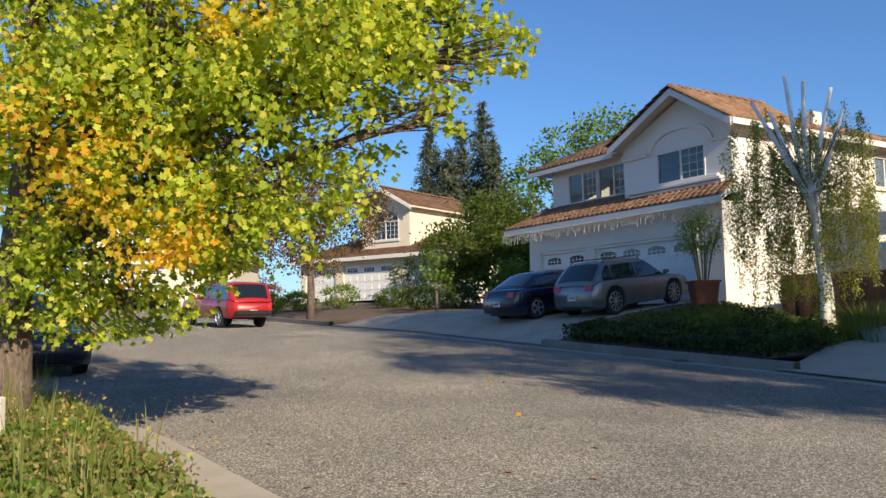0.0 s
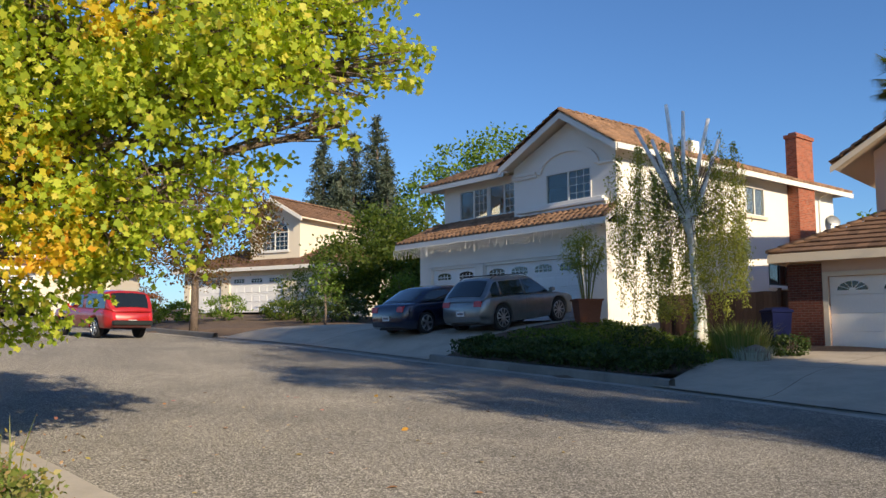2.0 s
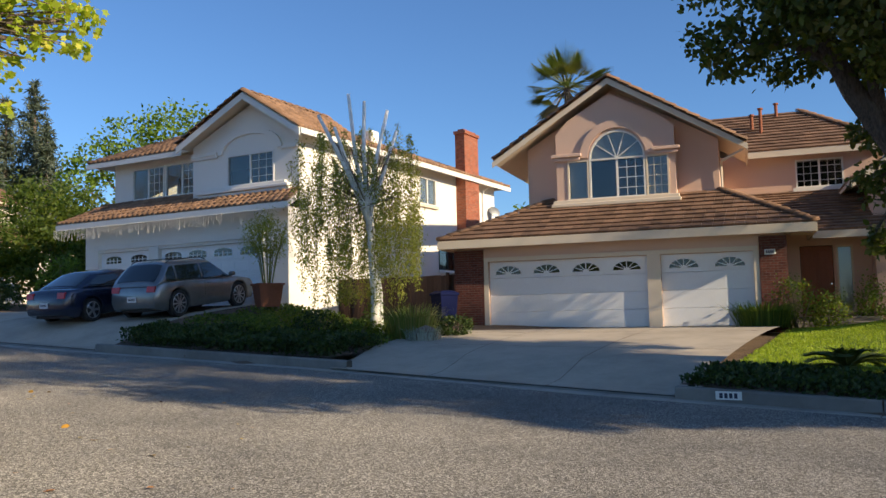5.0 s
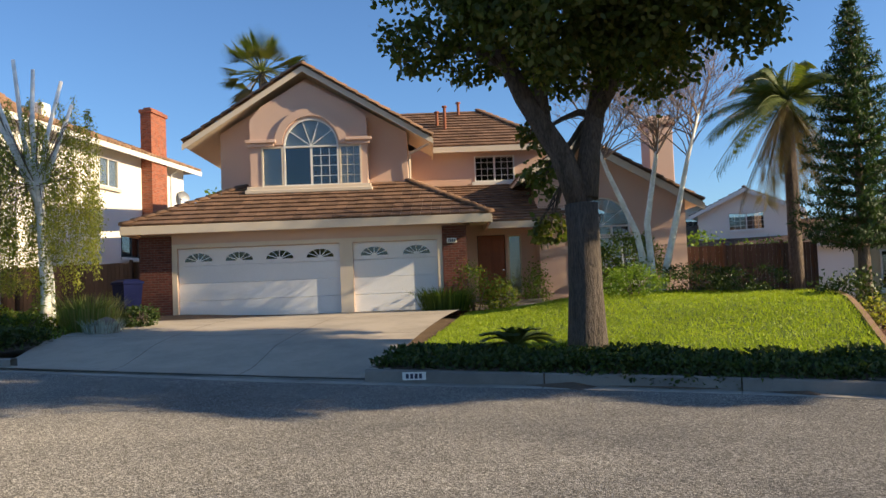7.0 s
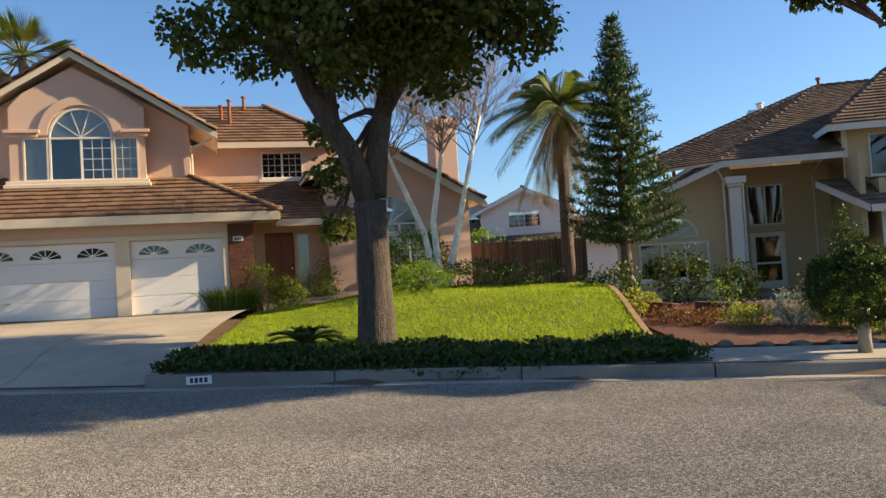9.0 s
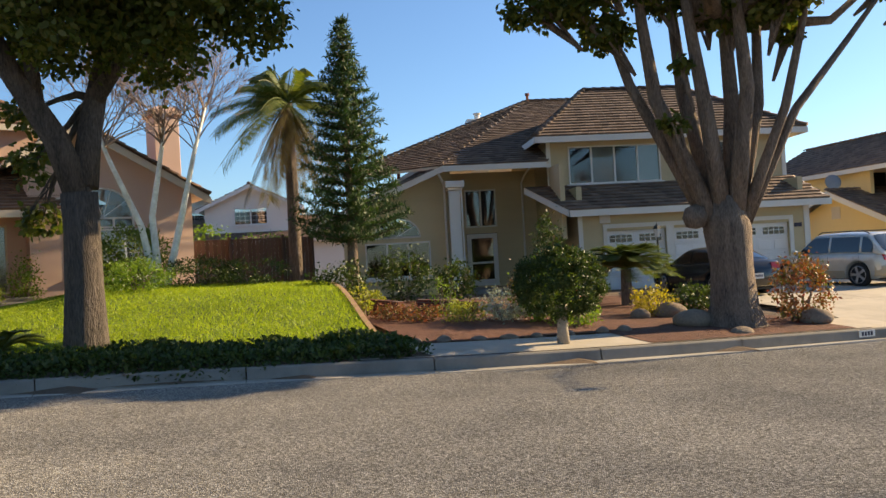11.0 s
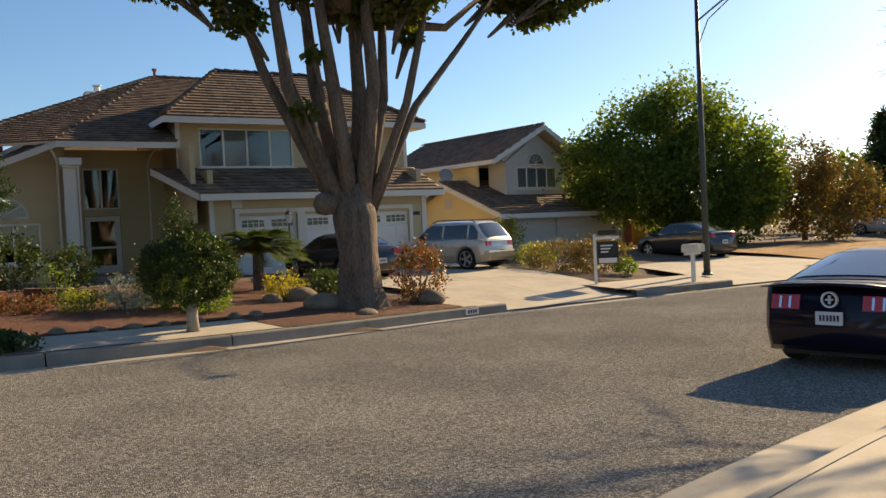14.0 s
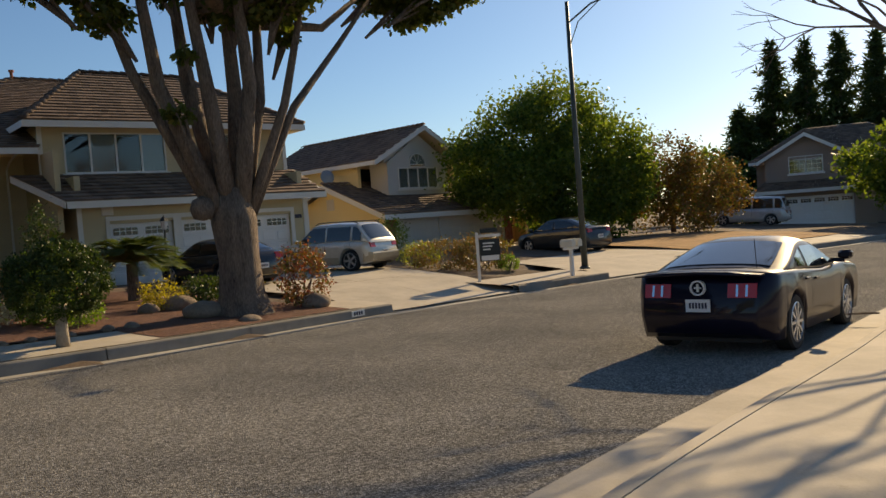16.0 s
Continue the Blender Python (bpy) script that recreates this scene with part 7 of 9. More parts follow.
round_tree(4.0, 45, "round green garden tree beside the white house", [(0.9, 6.5, 44, 1.84), (3.4, 8.5, 45, 2.12), (6.2, 7.7, 45, 2.02), (7.7, 5.5, 45, 1.56), (4.4, 5.5, 44, 2.02), (1.7, 4.3, 44, 1.47), (5.9, 4.1, 44, 1.47)], GREEN_MID, 0.19, 1000, 2.2, 0.2, 23)
round_tree(-9.2, 37, "young street tree with green and reddish leaves", [(-12.5, 9.6, 37, 1.6), (-9.5, 9.6, 37, 1.7), (-6.8, 8.2, 37, 1.5), (-8.8, 6.2, 37, 1.3), (-11.5, 6.4, 37, 1.3), (-6.0, 10.5, 37, 1.1), (-4.8, 8.8, 37, 0.9), (-9, 12, 37, 1.4)], RUST, 0.13, 800, 3.0, 0.16, 24)
round_tree(9.0, 55, "pale green treetop behind the white house", [(6.2, 11.4, 55, 1.6), (8.5, 12.8, 55, 1.9), (11, 13.6, 55, 1.9), (13.2, 13.6, 55, 1.6), (10, 10.5, 55, 2.4), (5.4, 9.6, 55, 1.3)], GREEN_LIGHT, 0.26, 260, 5, 0.3, 25)
round_tree(36.2, 50, "light green tree showing between the houses", [(35.4, 7.0, 50, 1.4), (36.4, 7.6, 50, 1.4), (36.2, 5, 50, 1.6)], GREEN_LIGHT, 0.25, 400, 3, 0.2, 26)
round_tree(70.4, 36, "garden tree behind the back fence", [(67.6, 3.2, 38, 0.9), (69.5, 2.2, 38, 1.0), (71.5, 2.6, 38, 1.0)], GREEN_LIGHT, 0.16, 420, 1.5, 0.12, 27)
round_tree(144.8, 56, "leafy tree at the bend of the street", [(143.6, 2.6, 56, 1.8), (146, 3.6, 56, 2.4), (148, 5, 56, 2.6), (146, 1.2, 56, 1.8)], GREEN_MID, 0.3, 420, 2, 0.2, 28)
round_tree(117.3, 60, "tree behind the yellow house", [(116.6, 4.6, 60, 1.6), (118.5, 5.0, 60, 2.2), (120.5, 5, 60, 2.4)], GREEN_LIGHT, 0.32, 380, 3, 0.25, 29)
for k, (az, d, h, r) in enumerate(((-0.8, 88, 19.5, 4.6), (1.3, 90, 20.5, 4.6), (2.9, 90, 22.5, 5.0), (0.4, 86, 16.5, 4.4), (3.6, 86, 17.5, 4.0))):
    fir(polar(az, d, 3.0), h, r, 40 + k, "tall blue-green conifer far behind the houses", GREEN_BLUE, group="far conifers", dens=1.6, leaf=0.6)
for k, (az, d, h, r) in enumerate(((136.4, 88, 11.5, 4.6), (138.4, 90, 18.0, 4.4), (140.4, 88, 17.4, 4.4), (142.3, 90, 18.0, 4.4), (144.4, 90, 17.5, 4.6), (146.6, 88, 16, 4.6), (148.9, 90, 18, 4.6))):
    fir(polar(az, d, -1.0), h, r, 60 + k, "dark redwood behind the houses at the bend", GREEN_DEEP, group="far redwoods", dens=2.0, leaf=0.7)
for k, (az, d, h, w) in enumerate(((-30, 110, 9, 6), (-16, 105, 10, 6), (-4, 100, 11, 5), (9, 100, 9, 6), (22, 95, 8, 6), (46, 80, 6, 5), (58, 85, 7, 6), (68, 95, 6, 6), (78, 80, 6, 6), (90, 95, 7, 6), (103, 90, 6, 6), (112, 85, 6, 6), (122, 75, 6, 5), (129, 78, 7, 5), (134, 76, 7, 5), (141, 84, 7, 6), (150, 80, 8, 6), (160, 80, 8, 6))):
    p = polar(az, d, 3.0 if az < 30 else 0.5 if az < 80 else -0.8, -0.2)
    tree(p, "leafy tree in the distance", [(0, 0, 0, 0.3), (0, 0, 1.5, 0.25), (0, 0, h * 0.4, 0.2)], [(0, 0, h * 0.62, w * 0.6, w * 0.6, h * 0.38, 2), (w * 0.5, -w * .3, h * 0.48, w * 0.45, w * 0.45, h * 0.3, 2), (-w * 0.4, w * .4, h * 0.5, w * 0.5, w * 0.5, h * 0.32, 2)], 120, 0.5, GREEN_MID, BARK_BROWN, "oval", twigs=0, seed=80 + k, group="far trees")


# ---- vehicles
def eased(tab, s=0.012):
    """A table of (place, value) read with its corners rounded."""
    xs = np.linspace(-0.1, 1.1, 481)
    zs = np.interp(xs, *zip(*tab))
    k = np.exp(-0.5 * (np.arange(-24, 25) * 0.0025 / s) ** 2)
    zs = np.convolve(np.pad(zs, 24, "edge"), k / k.sum(), "valid")
    return lambda t: float(np.interp(t, xs, zs))


def car(x, y, heading, zf, label, paint, L=4.6, W=1.82, H=1.45, belt=((0, 0.9), (0.3, 0.95), (0.7, 0.92), (1, 0.7)), glass=(0.08, 0.24, 0.62, 0.76), clear=0.2, wheel=0.33, axles=(0.2, 0.81), lamps="wide", category="car", boxy=0.0, name="car", rails=False, bars=True, spokes=5, panes=((0.0, 0.46), (0.5, 1.0)), cladding=None, haunch=0.0, plate_z=None):
    """A parked car: x forward. belt: height of hood, waist and deck along its length (0 rear, 1 front); glass: rear window foot, roof rear, roof front, windscreen foot; panes: side windows as shares of the glazed length."""
    a = radians(heading)
    f = Vector((math.sin(a), math.cos(a)))
    c = Vector((x, y))
    zr, zn = zf(*(c - f * L * 0.3)), zf(*(c + f * L * 0.3))
    T = thing(name, pose(x, y, (zr + zn) / 2, 0, 0, 90 - heading) @ pose(0, 0, 0, 0, -math.degrees(math.atan2(zn - zr, L * 0.6)), 0), label, category, "parked cars")
    ax = [(-0.5 + t) * L for t in axles]
    arch = wheel + 0.055
    waist = eased(belt, 0.01)
    g0, g1, g2, g3 = glass
    mid = (g1 + g2) / 2
    top = eased(((0, waist(0)), (g0, waist(g0)), (g1, H - 0.035), (mid, H), (g2, H - 0.03), (g3, waist(g3)), (1, waist(1))), 0.014)

    def half(t):
        e = min(t, 1 - t)
        return W / 2 * (1 - 0.2 * max(0, 1 - e / 0.09) ** 2.2 - 0.03 * max(0, (t - 0.6) / 0.4) + haunch * math.exp(-((t - axles[0]) / 0.09) ** 2))

    def lean(t, z):
        """How far the ends draw in above and below the bumpers."""
        zb = clear + 0.32
        d = 0.13 * max(0, z - zb) / 0.5 + 0.16 * max(0, (zb - 0.12 - z) / 0.25) ** 1.5
        return d * (max(0, 1 - t / 0.1) - max(0, 1 - (1 - t) / 0.1))

    body = Mesh()
    ts = sorted({0.0, 0.006, 0.015, 0.03, 0.045, 0.06, 0.94, 0.955, 0.97, 0.985, 0.994, 1.0, *[i / 110 for i in range(7, 104)]})
    rings = []
    for t in ts:
        X = (t - 0.5) * L
        w, z1 = half(t), waist(t)
        e = min(t, 1 - t)
        z1 -= 0.05 * max(0, 1 - e / 0.02) ** 2
        lo = clear + 0.1 * max(0, 1 - e / 0.06)
        low = lo
        for q in ax:
            if abs(X - q) < arch:
                low = max(low, wheel + math.sqrt(arch * arch - (X - q) ** 2))
        flare = 0.02 if low > lo + 0.02 else 0.0
        m1 = max(low + 0.03, lo + (z1 - lo) * 0.35)
        m2 = max(low + 0.06, lo + (z1 - lo) * 0.68)
        prof = [(0, lo), (w * 0.7, max(lo, low - 0.05)), (w * 0.955 + flare, low), (w * 0.985 + flare, min(m1, z1 - 0.13)), (w, min(m2, z1 - 0.1)), (w * 0.985, z1 - 0.06), (w * 0.95, z1 - 0.018), (w * 0.88, z1 + 0.004), (w * 0.5, z1 + 0.03), (0, z1 + 0.038)]
        ring = [(X + lean(t, z), p, z) for p, z in prof] + [(X + lean(t, z), -p, z) for p, z in reversed(prof[1:-1])]
        rings.append(ring)
    body.loft(rings)
    B = part("body", body, paint, T, smooth=True)
    # cabin: a painted shell, its windows set a little proud of it
    tumble = 0.2 - 0.12 * boxy

    def side(t, z):
        k = max(0, min(1, (z - waist(t)) / (H - waist(mid))))
        return half(t) * (0.93 - tumble * k ** 1.2)

    def skin(t, s):
        """The shell across the car: s from -1 to 1 over the top."""
        zt = top(t)
        w = side(t, zt - 0.05) - 0.03
        return w * s, zt + 0.035 * (1 - s * s) - 0.05 * abs(s) ** 6

    cab = Mesh()
    rings = []
    for t in np.linspace(g0, g3, 48):
        X, b = (t - 0.5) * L, waist(t) - 0.03
        zt = max(top(t), b + 0.02)
        r = [(X, side(t, b), b)] + [(X, side(t, b + (zt - 0.07 - b) * k), b + (zt - 0.07 - b) * k) for k in (0.33, 0.66, 1.0) if zt - 0.07 > b] 
        while len(r) < 4:
            r.append((X, side(t, b), b))
        for s in (1.0, 0.9, 0.7, 0.4, 0.0):
            yy, z = skin(t, s)
            r.append((X, yy, max(z, b)))
        rings.append(r + [(p, -q, z) for p, q, z in reversed(r[:-1])])
    cab.loft(rings, closed=True)
    C = part("cabin", cab, paint, T, smooth=True)
    g_in = g0 + (g1 - g0) * (0.62 if boxy < 0.9 else 0.4)
    g_out = g3 - (g3 - g2) * 0.22
    for s in (-1, 1):
        for k0, k1 in panes:
            t0, t1 = g_in + (g_out - g_in) * k0, g_in + (g_out - g_in) * k1
            m = Mesh()
            rows = []
            for t in np.linspace(t0, t1, 16):
                lo = waist(t) + 0.025
                hi = max(lo + 0.004, min(top(t) - 0.1, H - 0.13))
                rows.append([((t - 0.5) * L, s * (side(t, z) + 0.007), z) for z in (lo, lo + (hi - lo) * 0.35, lo + (hi - lo) * 0.7, hi)])
            m.loft(rows, caps=False, closed=False)
            part("side_window", m, CAR_PANE, T, smooth=True)
    for nm, t0, t1 in (("rear_window", g0 + (g1 - g0) * 0.14, g1 - (g1 - g0) * 0.1), ("windscreen", g3 - (g3 - g2) * 0.08, g2 + (g3 - g2) * 0.08)):
        m = Mesh()
        rows = []
        for t in np.linspace(t0, t1, 12):
            rows.append([((t - 0.5) * L + (-0.008 if nm == "rear_window" else 0.008), skin(t, q)[0], skin(t, q)[1] + 0.008) for q in np.linspace(-0.84, 0.84, 13)])
        m.loft(rows, caps=False, closed=False)
        part(nm, m, CAR_PANE, T, smooth=True)
    rear_x = lambda z: -L / 2 + lean(0, z)
    for s in (-1, 1):
        mr = Mesh()
        Xm, zm = (g3 - 0.5 - 0.05) * L, waist(g3) + 0.02
        mr.box(Xm - 0.07, Xm + 0.08, min(s * (half(g3) + 0.02), s * (half(g3) + 0.21)), max(s * (half(g3) + 0.02), s * (half(g3) + 0.21)), zm + 0.03, zm + 0.16, 0.035)
        mr.box(Xm - 0.02, Xm + 0.03, min(s * half(g3) * 0.88, s * (half(g3) + 0.1)), max(s * half(g3) * 0.88, s * (half(g3) + 0.1)), zm - 0.01, zm + 0.05)
        part("mirror", mr, paint, T)
        for k0, k1 in panes[-2:]:
            t = g_in + (g_out - g_in) * k0 + 0.02
            zh = waist(t) - 0.15
            hd = Mesh()
            yb = half(t)
            hd.box((t - 0.5) * L, (t - 0.5) * L + 0.17, min(s * (yb - 0.02), s * (yb + 0.022)), max(s * (yb - 0.02), s * (yb + 0.022)), zh, zh + 0.03, 0.008)
            part("door_handle", hd, paint, T)
            sm = Mesh()
            t = g_in + (g_out - g_in) * k0 - 0.006
            sm.loft([[((t - 0.5) * L + d, s * (half(t) * q + 0.0025), clear + (waist(t) - clear) * k) for d in (-0.006, 0.006)] for k, q in ((0.36, 0.985), (0.68, 1.0), (0.9, 0.99))], caps=False, closed=False)
            part("door_seam", sm, PLASTIC_BLACK, T)
        zt, w0 = waist(0.02), half(0.0)
        y0, y1 = {"wide": (0.5, 0.98), "tall": (0.84, 1.0), "side": (0.66, 1.03)}[lamps]
        h0, h1 = {"wide": (zt - 0.27, zt - 0.1), "tall": (zt - 0.42, zt - 0.04), "side": (zt - 0.2, zt - 0.03)}[lamps]
        tl = Mesh()
        yy = sorted((s * y0 * w0, s * y1 * w0))
        tl.loft([[(rear_x(z) - 0.014, yy[0], z), (rear_x(z) - 0.014, yy[1], z), (rear_x(z) + 0.13, yy[1], z), (rear_x(z) + 0.13, yy[0], z)] for z in np.linspace(h0, h1, 4)])
        lamp = part("tail_light", tl, LAMP_RED, T, "red tail light")
        if name == "coupe":
            for k in range(1, 3):
                yc = s * (y0 + (y1 - y0) * k / 3) * w0
                bb = Mesh()
                bb.loft([[(rear_x(z) - 0.02, yc - 0.014, z), (rear_x(z) - 0.02, yc + 0.014, z), (rear_x(z) - 0.008, yc + 0.014, z), (rear_x(z) - 0.008, yc - 0.014, z)] for z in (h0 + 0.015, h1 - 0.015)])
                part("chrome_bar", bb, CHROME, lamp)
        zf1, w1 = waist(0.985), half(1.0)
        hl = Mesh()
        hl.box(L / 2 - 0.3, L / 2 - 0.05, min(s * 0.6 * w1, s * 1.02 * w1), max(s * 0.6 * w1, s * 1.02 * w1), zf1 - 0.2, zf1 - 0.07, 0.03)
        part("headlight", hl, LAMP_CLEAR, T)
    if not bars:
        for end in (-1, 1):
            bp = Mesh()
            bp.box(end * (L / 2 + 0.02) - 0.07, end * (L / 2 + 0.02) + 0.07, -half(0) * 1.02, half(0) * 1.02, clear + 0.12, clear + 0.3, 0.035)
            part("rear_bumper" if end < 0 else "front_bumper", bp, METAL_DARK, T)
    if cladding:
        for s in (-1, 1):
            m = Mesh()
            rows = []
            for t in np.linspace(axles[0] + (arch + 0.02) / L, axles[1] - (arch + 0.02) / L, 10):
                rows.append([((t - 0.5) * L, s * (half(t) * q + 0.008), z) for q, z in ((0.97, clear + 0.01), (0.99, clear + 0.14), (0.995, clear + 0.24))])
            m.loft(rows, caps=False, closed=False)
            part("sill_cladding", m, cladding, T, smooth=True)
        m = Mesh()
        m.loft([[(rear_x(z) - 0.03, -half(0) * 1.03, z), (rear_x(z) - 0.03, half(0) * 1.03, z), (rear_x(z) + 0.3, half(0.05) * 1.02, z), (rear_x(z) + 0.3, -half(0.05) * 1.02, z)] for z in (clear + 0.08, clear + 0.16, clear + 0.34, clear + 0.4)])
        part("rear_bumper", m, cladding, T)
    m = Mesh()
    m.box(L / 2 - 0.14, L / 2 - 0.02, -half(1) * 0.55, half(1) * 0.55, waist(1) - 0.24, waist(1) - 0.1, 0.02)
    part("grille", m, PLASTIC_BLACK, T)
    zz = plate_z or waist(0.01) - 0.36
    pl = Mesh()
    xx = rear_x(zz) - 0.016
    pl.box(xx - 0.008, xx + 0.012, -0.155, 0.155, zz - 0.075, zz + 0.08)
    plate = part("number_plate", pl, PLATE, T, "white number plate")
    b = Mesh()
    for k in range(6):
        b.box(xx - 0.012, xx - 0.0085, -0.115 + k * 0.04, -0.09 + k * 0.04, zz - 0.03, zz + 0.04)
    part("bar", b, INK, plate)
    under = Mesh()
    under.box(-L * 0.44, L * 0.44, -W * 0.37, W * 0.37, clear - 0.03, 0.6)
    part("underbody", under, PLASTIC_BLACK, T)
    for q in ax:
        for s in (-1, 1):
            t = Mesh()
            t.loft([[(r * math.cos(k * math.pi / 14), s * yy, r * math.sin(k * math.pi / 14)) for k in range(28)] for r, yy in ((wheel * 0.7, -0.012), (wheel * 0.74, 0.006), (wheel * 0.95, 0.002), (wheel, -0.03), (wheel, -0.18), (wheel * 0.95, -0.21), (wheel * 0.6, -0.21))])
            wl = part("wheel", t, RUBBER, T, at=pose(q, s * (half(0.5 + q / L) - 0.03), wheel))
            r = Mesh()
            r.loft([[(rr * math.cos(k * math.pi / 14), s * yy, rr * math.sin(k * math.pi / 14)) for k in range(28)] for rr, yy in ((wheel * 0.73, 0.004), (wheel * 0.69, 0.012), (wheel * 0.65, -0.05))], caps=False)
            for k in range(spokes):
                an = k * math.pi * 2 / spokes
                u, v = (math.cos(an), math.sin(an)), (-math.sin(an), math.cos(an))
                wd = 0.2 / spokes
                pts = [(-wd * 0.8, 0.04), (wd * 0.8, 0.04), (wd, wheel * 0.67), (-wd, wheel * 0.67)]
                ring = lambda yy: [(u[0] * b + v[0] * p, s * yy, u[1] * b + v[1] * p) for p, b in pts]
                r.loft([ring(0.008), ring(-0.03)])
            r.loft([[(rr * math.cos(k * math.pi / 8), s * yy, rr * math.sin(k * math.pi / 8)) for k in range(16)] for rr, yy in ((0.07, -0.02), (0.06, 0.016))])
            part("rim", r, ALLOY, wl)
    if rails:
        for s in (-1, 1):
            rl = Mesh()
            yr = side(mid, H - 0.06) - 0.1
            rl.tube([((g1 - 0.49) * L, s * yr, H - 0.04), ((g1 - 0.45) * L, s * yr, H + 0.045), ((g2 - 0.55) * L, s * yr, H + 0.05), ((g2 - 0.51) * L, s * yr, H - 0.03)], 0.017, 6)
            part("roof_rail", rl, PLASTIC_BLACK, T)
    return T, B


CAR_PANE = paint_mat("tinted car window", (0.012, 0.016, 0.016), 0, 0.06)
SUV_BELT = ((0, 0.9), (0.015, 1.0), (0.05, 1.05), (0.3, 1.05), (0.7, 1.0), (0.78, 0.98), (0.93, 0.88), (1, 0.74))
SEDAN_BELT = ((0, 0.88), (0.02, 0.98), (0.14, 1.0), (0.5, 0.95), (0.72, 0.93), (0.93, 0.78), (1, 0.62))
THREE = ((0.0, 0.14), (0.17, 0.54), (0.57, 1.0))
car(5.76, 26.6, 52, DRIVE_WHITE, "silver-grey SUV parked nose-in, its side darkened by leaf shadows", paint_mat("silver car paint", (0.23, 0.235, 0.235), 0.6, 0.3), 4.8, 1.92, 1.64, SUV_BELT, (0.02, 0.15, 0.54, 0.73), 0.25, 0.4, (0.19, 0.785), boxy=0.1, lamps="side", spokes=10, rails=True, panes=THREE)
car(3.6, 28.0, 53, DRIVE_WHITE, "dark blue sedan parked beside the silver SUV", paint_mat("dark blue car paint", (0.012, 0.018, 0.045), 0.3, 0.25), 4.8, 1.82, 1.46, SEDAN_BELT, (0.09, 0.28, 0.55, 0.76), 0.2, 0.34, lamps="side")
car(-8.9, 33.6, -38, road_z, "red pickup truck with a fitted canopy, parked by the far kerb", paint_mat("red car paint", (0.42, 0.018, 0.016), 0.1, 0.3), 5.3, 1.86, 1.76, ((0, 0.98), (0.012, 1.06), (0.6, 1.08), (0.72, 1.08), (0.93, 1.02), (1, 0.85)), (0.004, 0.1, 0.58, 0.7), 0.38, 0.38, (0.22, 0.8), lamps="tall", category="pickup truck", boxy=1.0, name="pickup_truck", bars=False, panes=((0.06, 0.56), (0.64, 1.0)), plate_z=0.62)
car(-8.3, 16.4, 146, road_z, "dark car parked on the near side, half hidden by leaves", paint_mat("charcoal car paint", (0.03, 0.032, 0.045), 0.4, 0.3), 4.7, 1.82, 1.45, SEDAN_BELT, (0.09, 0.28, 0.55, 0.76), 0.22, 0.33)
car(26.5, -5.2, 69, DRIVE_TAN, "black sedan parked nose-in before the garage", paint_mat("black car paint", (0.012, 0.012, 0.013), 0.2, 0.25), 4.75, 1.8, 1.42, SEDAN_BELT, (0.09, 0.28, 0.55, 0.76), 0.2, 0.33, lamps="side")
car(28.4, -9.6, 58, DRIVE_TAN, "champagne-white SUV parked on the sunlit driveway", paint_mat("champagne car paint", (0.6, 0.58, 0.52), 0.3, 0.3), 4.58, 1.82, 1.66, ((0, 0.93), (0.012, 1.02), (0.3, 1.04), (0.7, 0.98), (0.78, 0.97), (0.93, 0.88), (1, 0.72)), (0.012, 0.13, 0.56, 0.73), 0.25, 0.37, (0.195, 0.79), boxy=0.2, rails=True, lamps="side", panes=THREE, cladding=paint_mat("beige lower body paint", (0.42, 0.36, 0.26), 0.3, 0.4))
car(30.6, -21.0, 78, DRIVE_YELLOW, "dark grey hatchback parked by the yellow house", paint_mat("dark grey car paint", (0.03, 0.034, 0.04), 0.4, 0.3), 4.4, 1.74, 1.48, ((0, 0.98), (0.03, 1.08), (0.3, 1.02), (0.72, 0.93), (0.93, 0.8), (1, 0.66)), (0.01, 0.3, 0.56, 0.78), 0.2, 0.32, lamps="side")
car(*polar(136.6, 57)[:2], 60, lambda x, y: ground_z(x, y), "pale van parked far down the street", paint_mat("pale van paint", (0.5, 0.51, 0.52), 0.2, 0.35), 4.8, 1.9, 1.8, SUV_BELT, (0.02, 0.08, 0.6, 0.78), 0.22, 0.34, boxy=0.6, category="van", name="van", panes=THREE)
PAINT_NAVY = paint_mat("dark navy coupe paint", (0.006, 0.005, 0.016), 0.0, 0.4, 0.4)
PAINT_NAVY.node_tree.nodes["Principled BSDF"].inputs["Specular IOR Level"].default_value = 0.12
T, B = car(8.75, -9.35, 155, road_z, "dark navy two-door coupe parked at the near kerb", PAINT_NAVY, 4.7, 1.8, 1.4,
           ((0, 0.9), (0.01, 1.0), (0.03, 1.03), (0.12, 1.03), (0.25, 1.01), (0.5, 0.94), (0.74, 0.97), (0.92, 0.9), (1, 0.72)), (0.11, 0.36, 0.5, 0.7), 0.2, 0.35, (0.205, 0.775), name="coupe", panes=((0.02, 0.2), (0.27, 1.0)), haunch=0.02, spokes=10, plate_z=0.64)
sp = Mesh()
sp.loft([[(-2.36 + d, w, z) for w, z in ((-0.78, 1.015), (-0.4, 1.052), (0, 1.062), (0.4, 1.052), (0.78, 1.015), (0.78, 1.0), (0, 1.03), (-0.78, 1.0))] for d in (-0.05, 0.0, 0.18)])
part("spoiler", sp, PAINT_NAVY, T, smooth=True)
em = Mesh()
em.loft([[(-2.31 - d, r * math.cos(k * math.pi / 14), 0.86 + r * math.sin(k * math.pi / 14)) for k in range(28)] for r, d in ((0.095, -0.03), (0.095, 0.02), (0.075, 0.02), (0.073, 0.0))], caps=False)
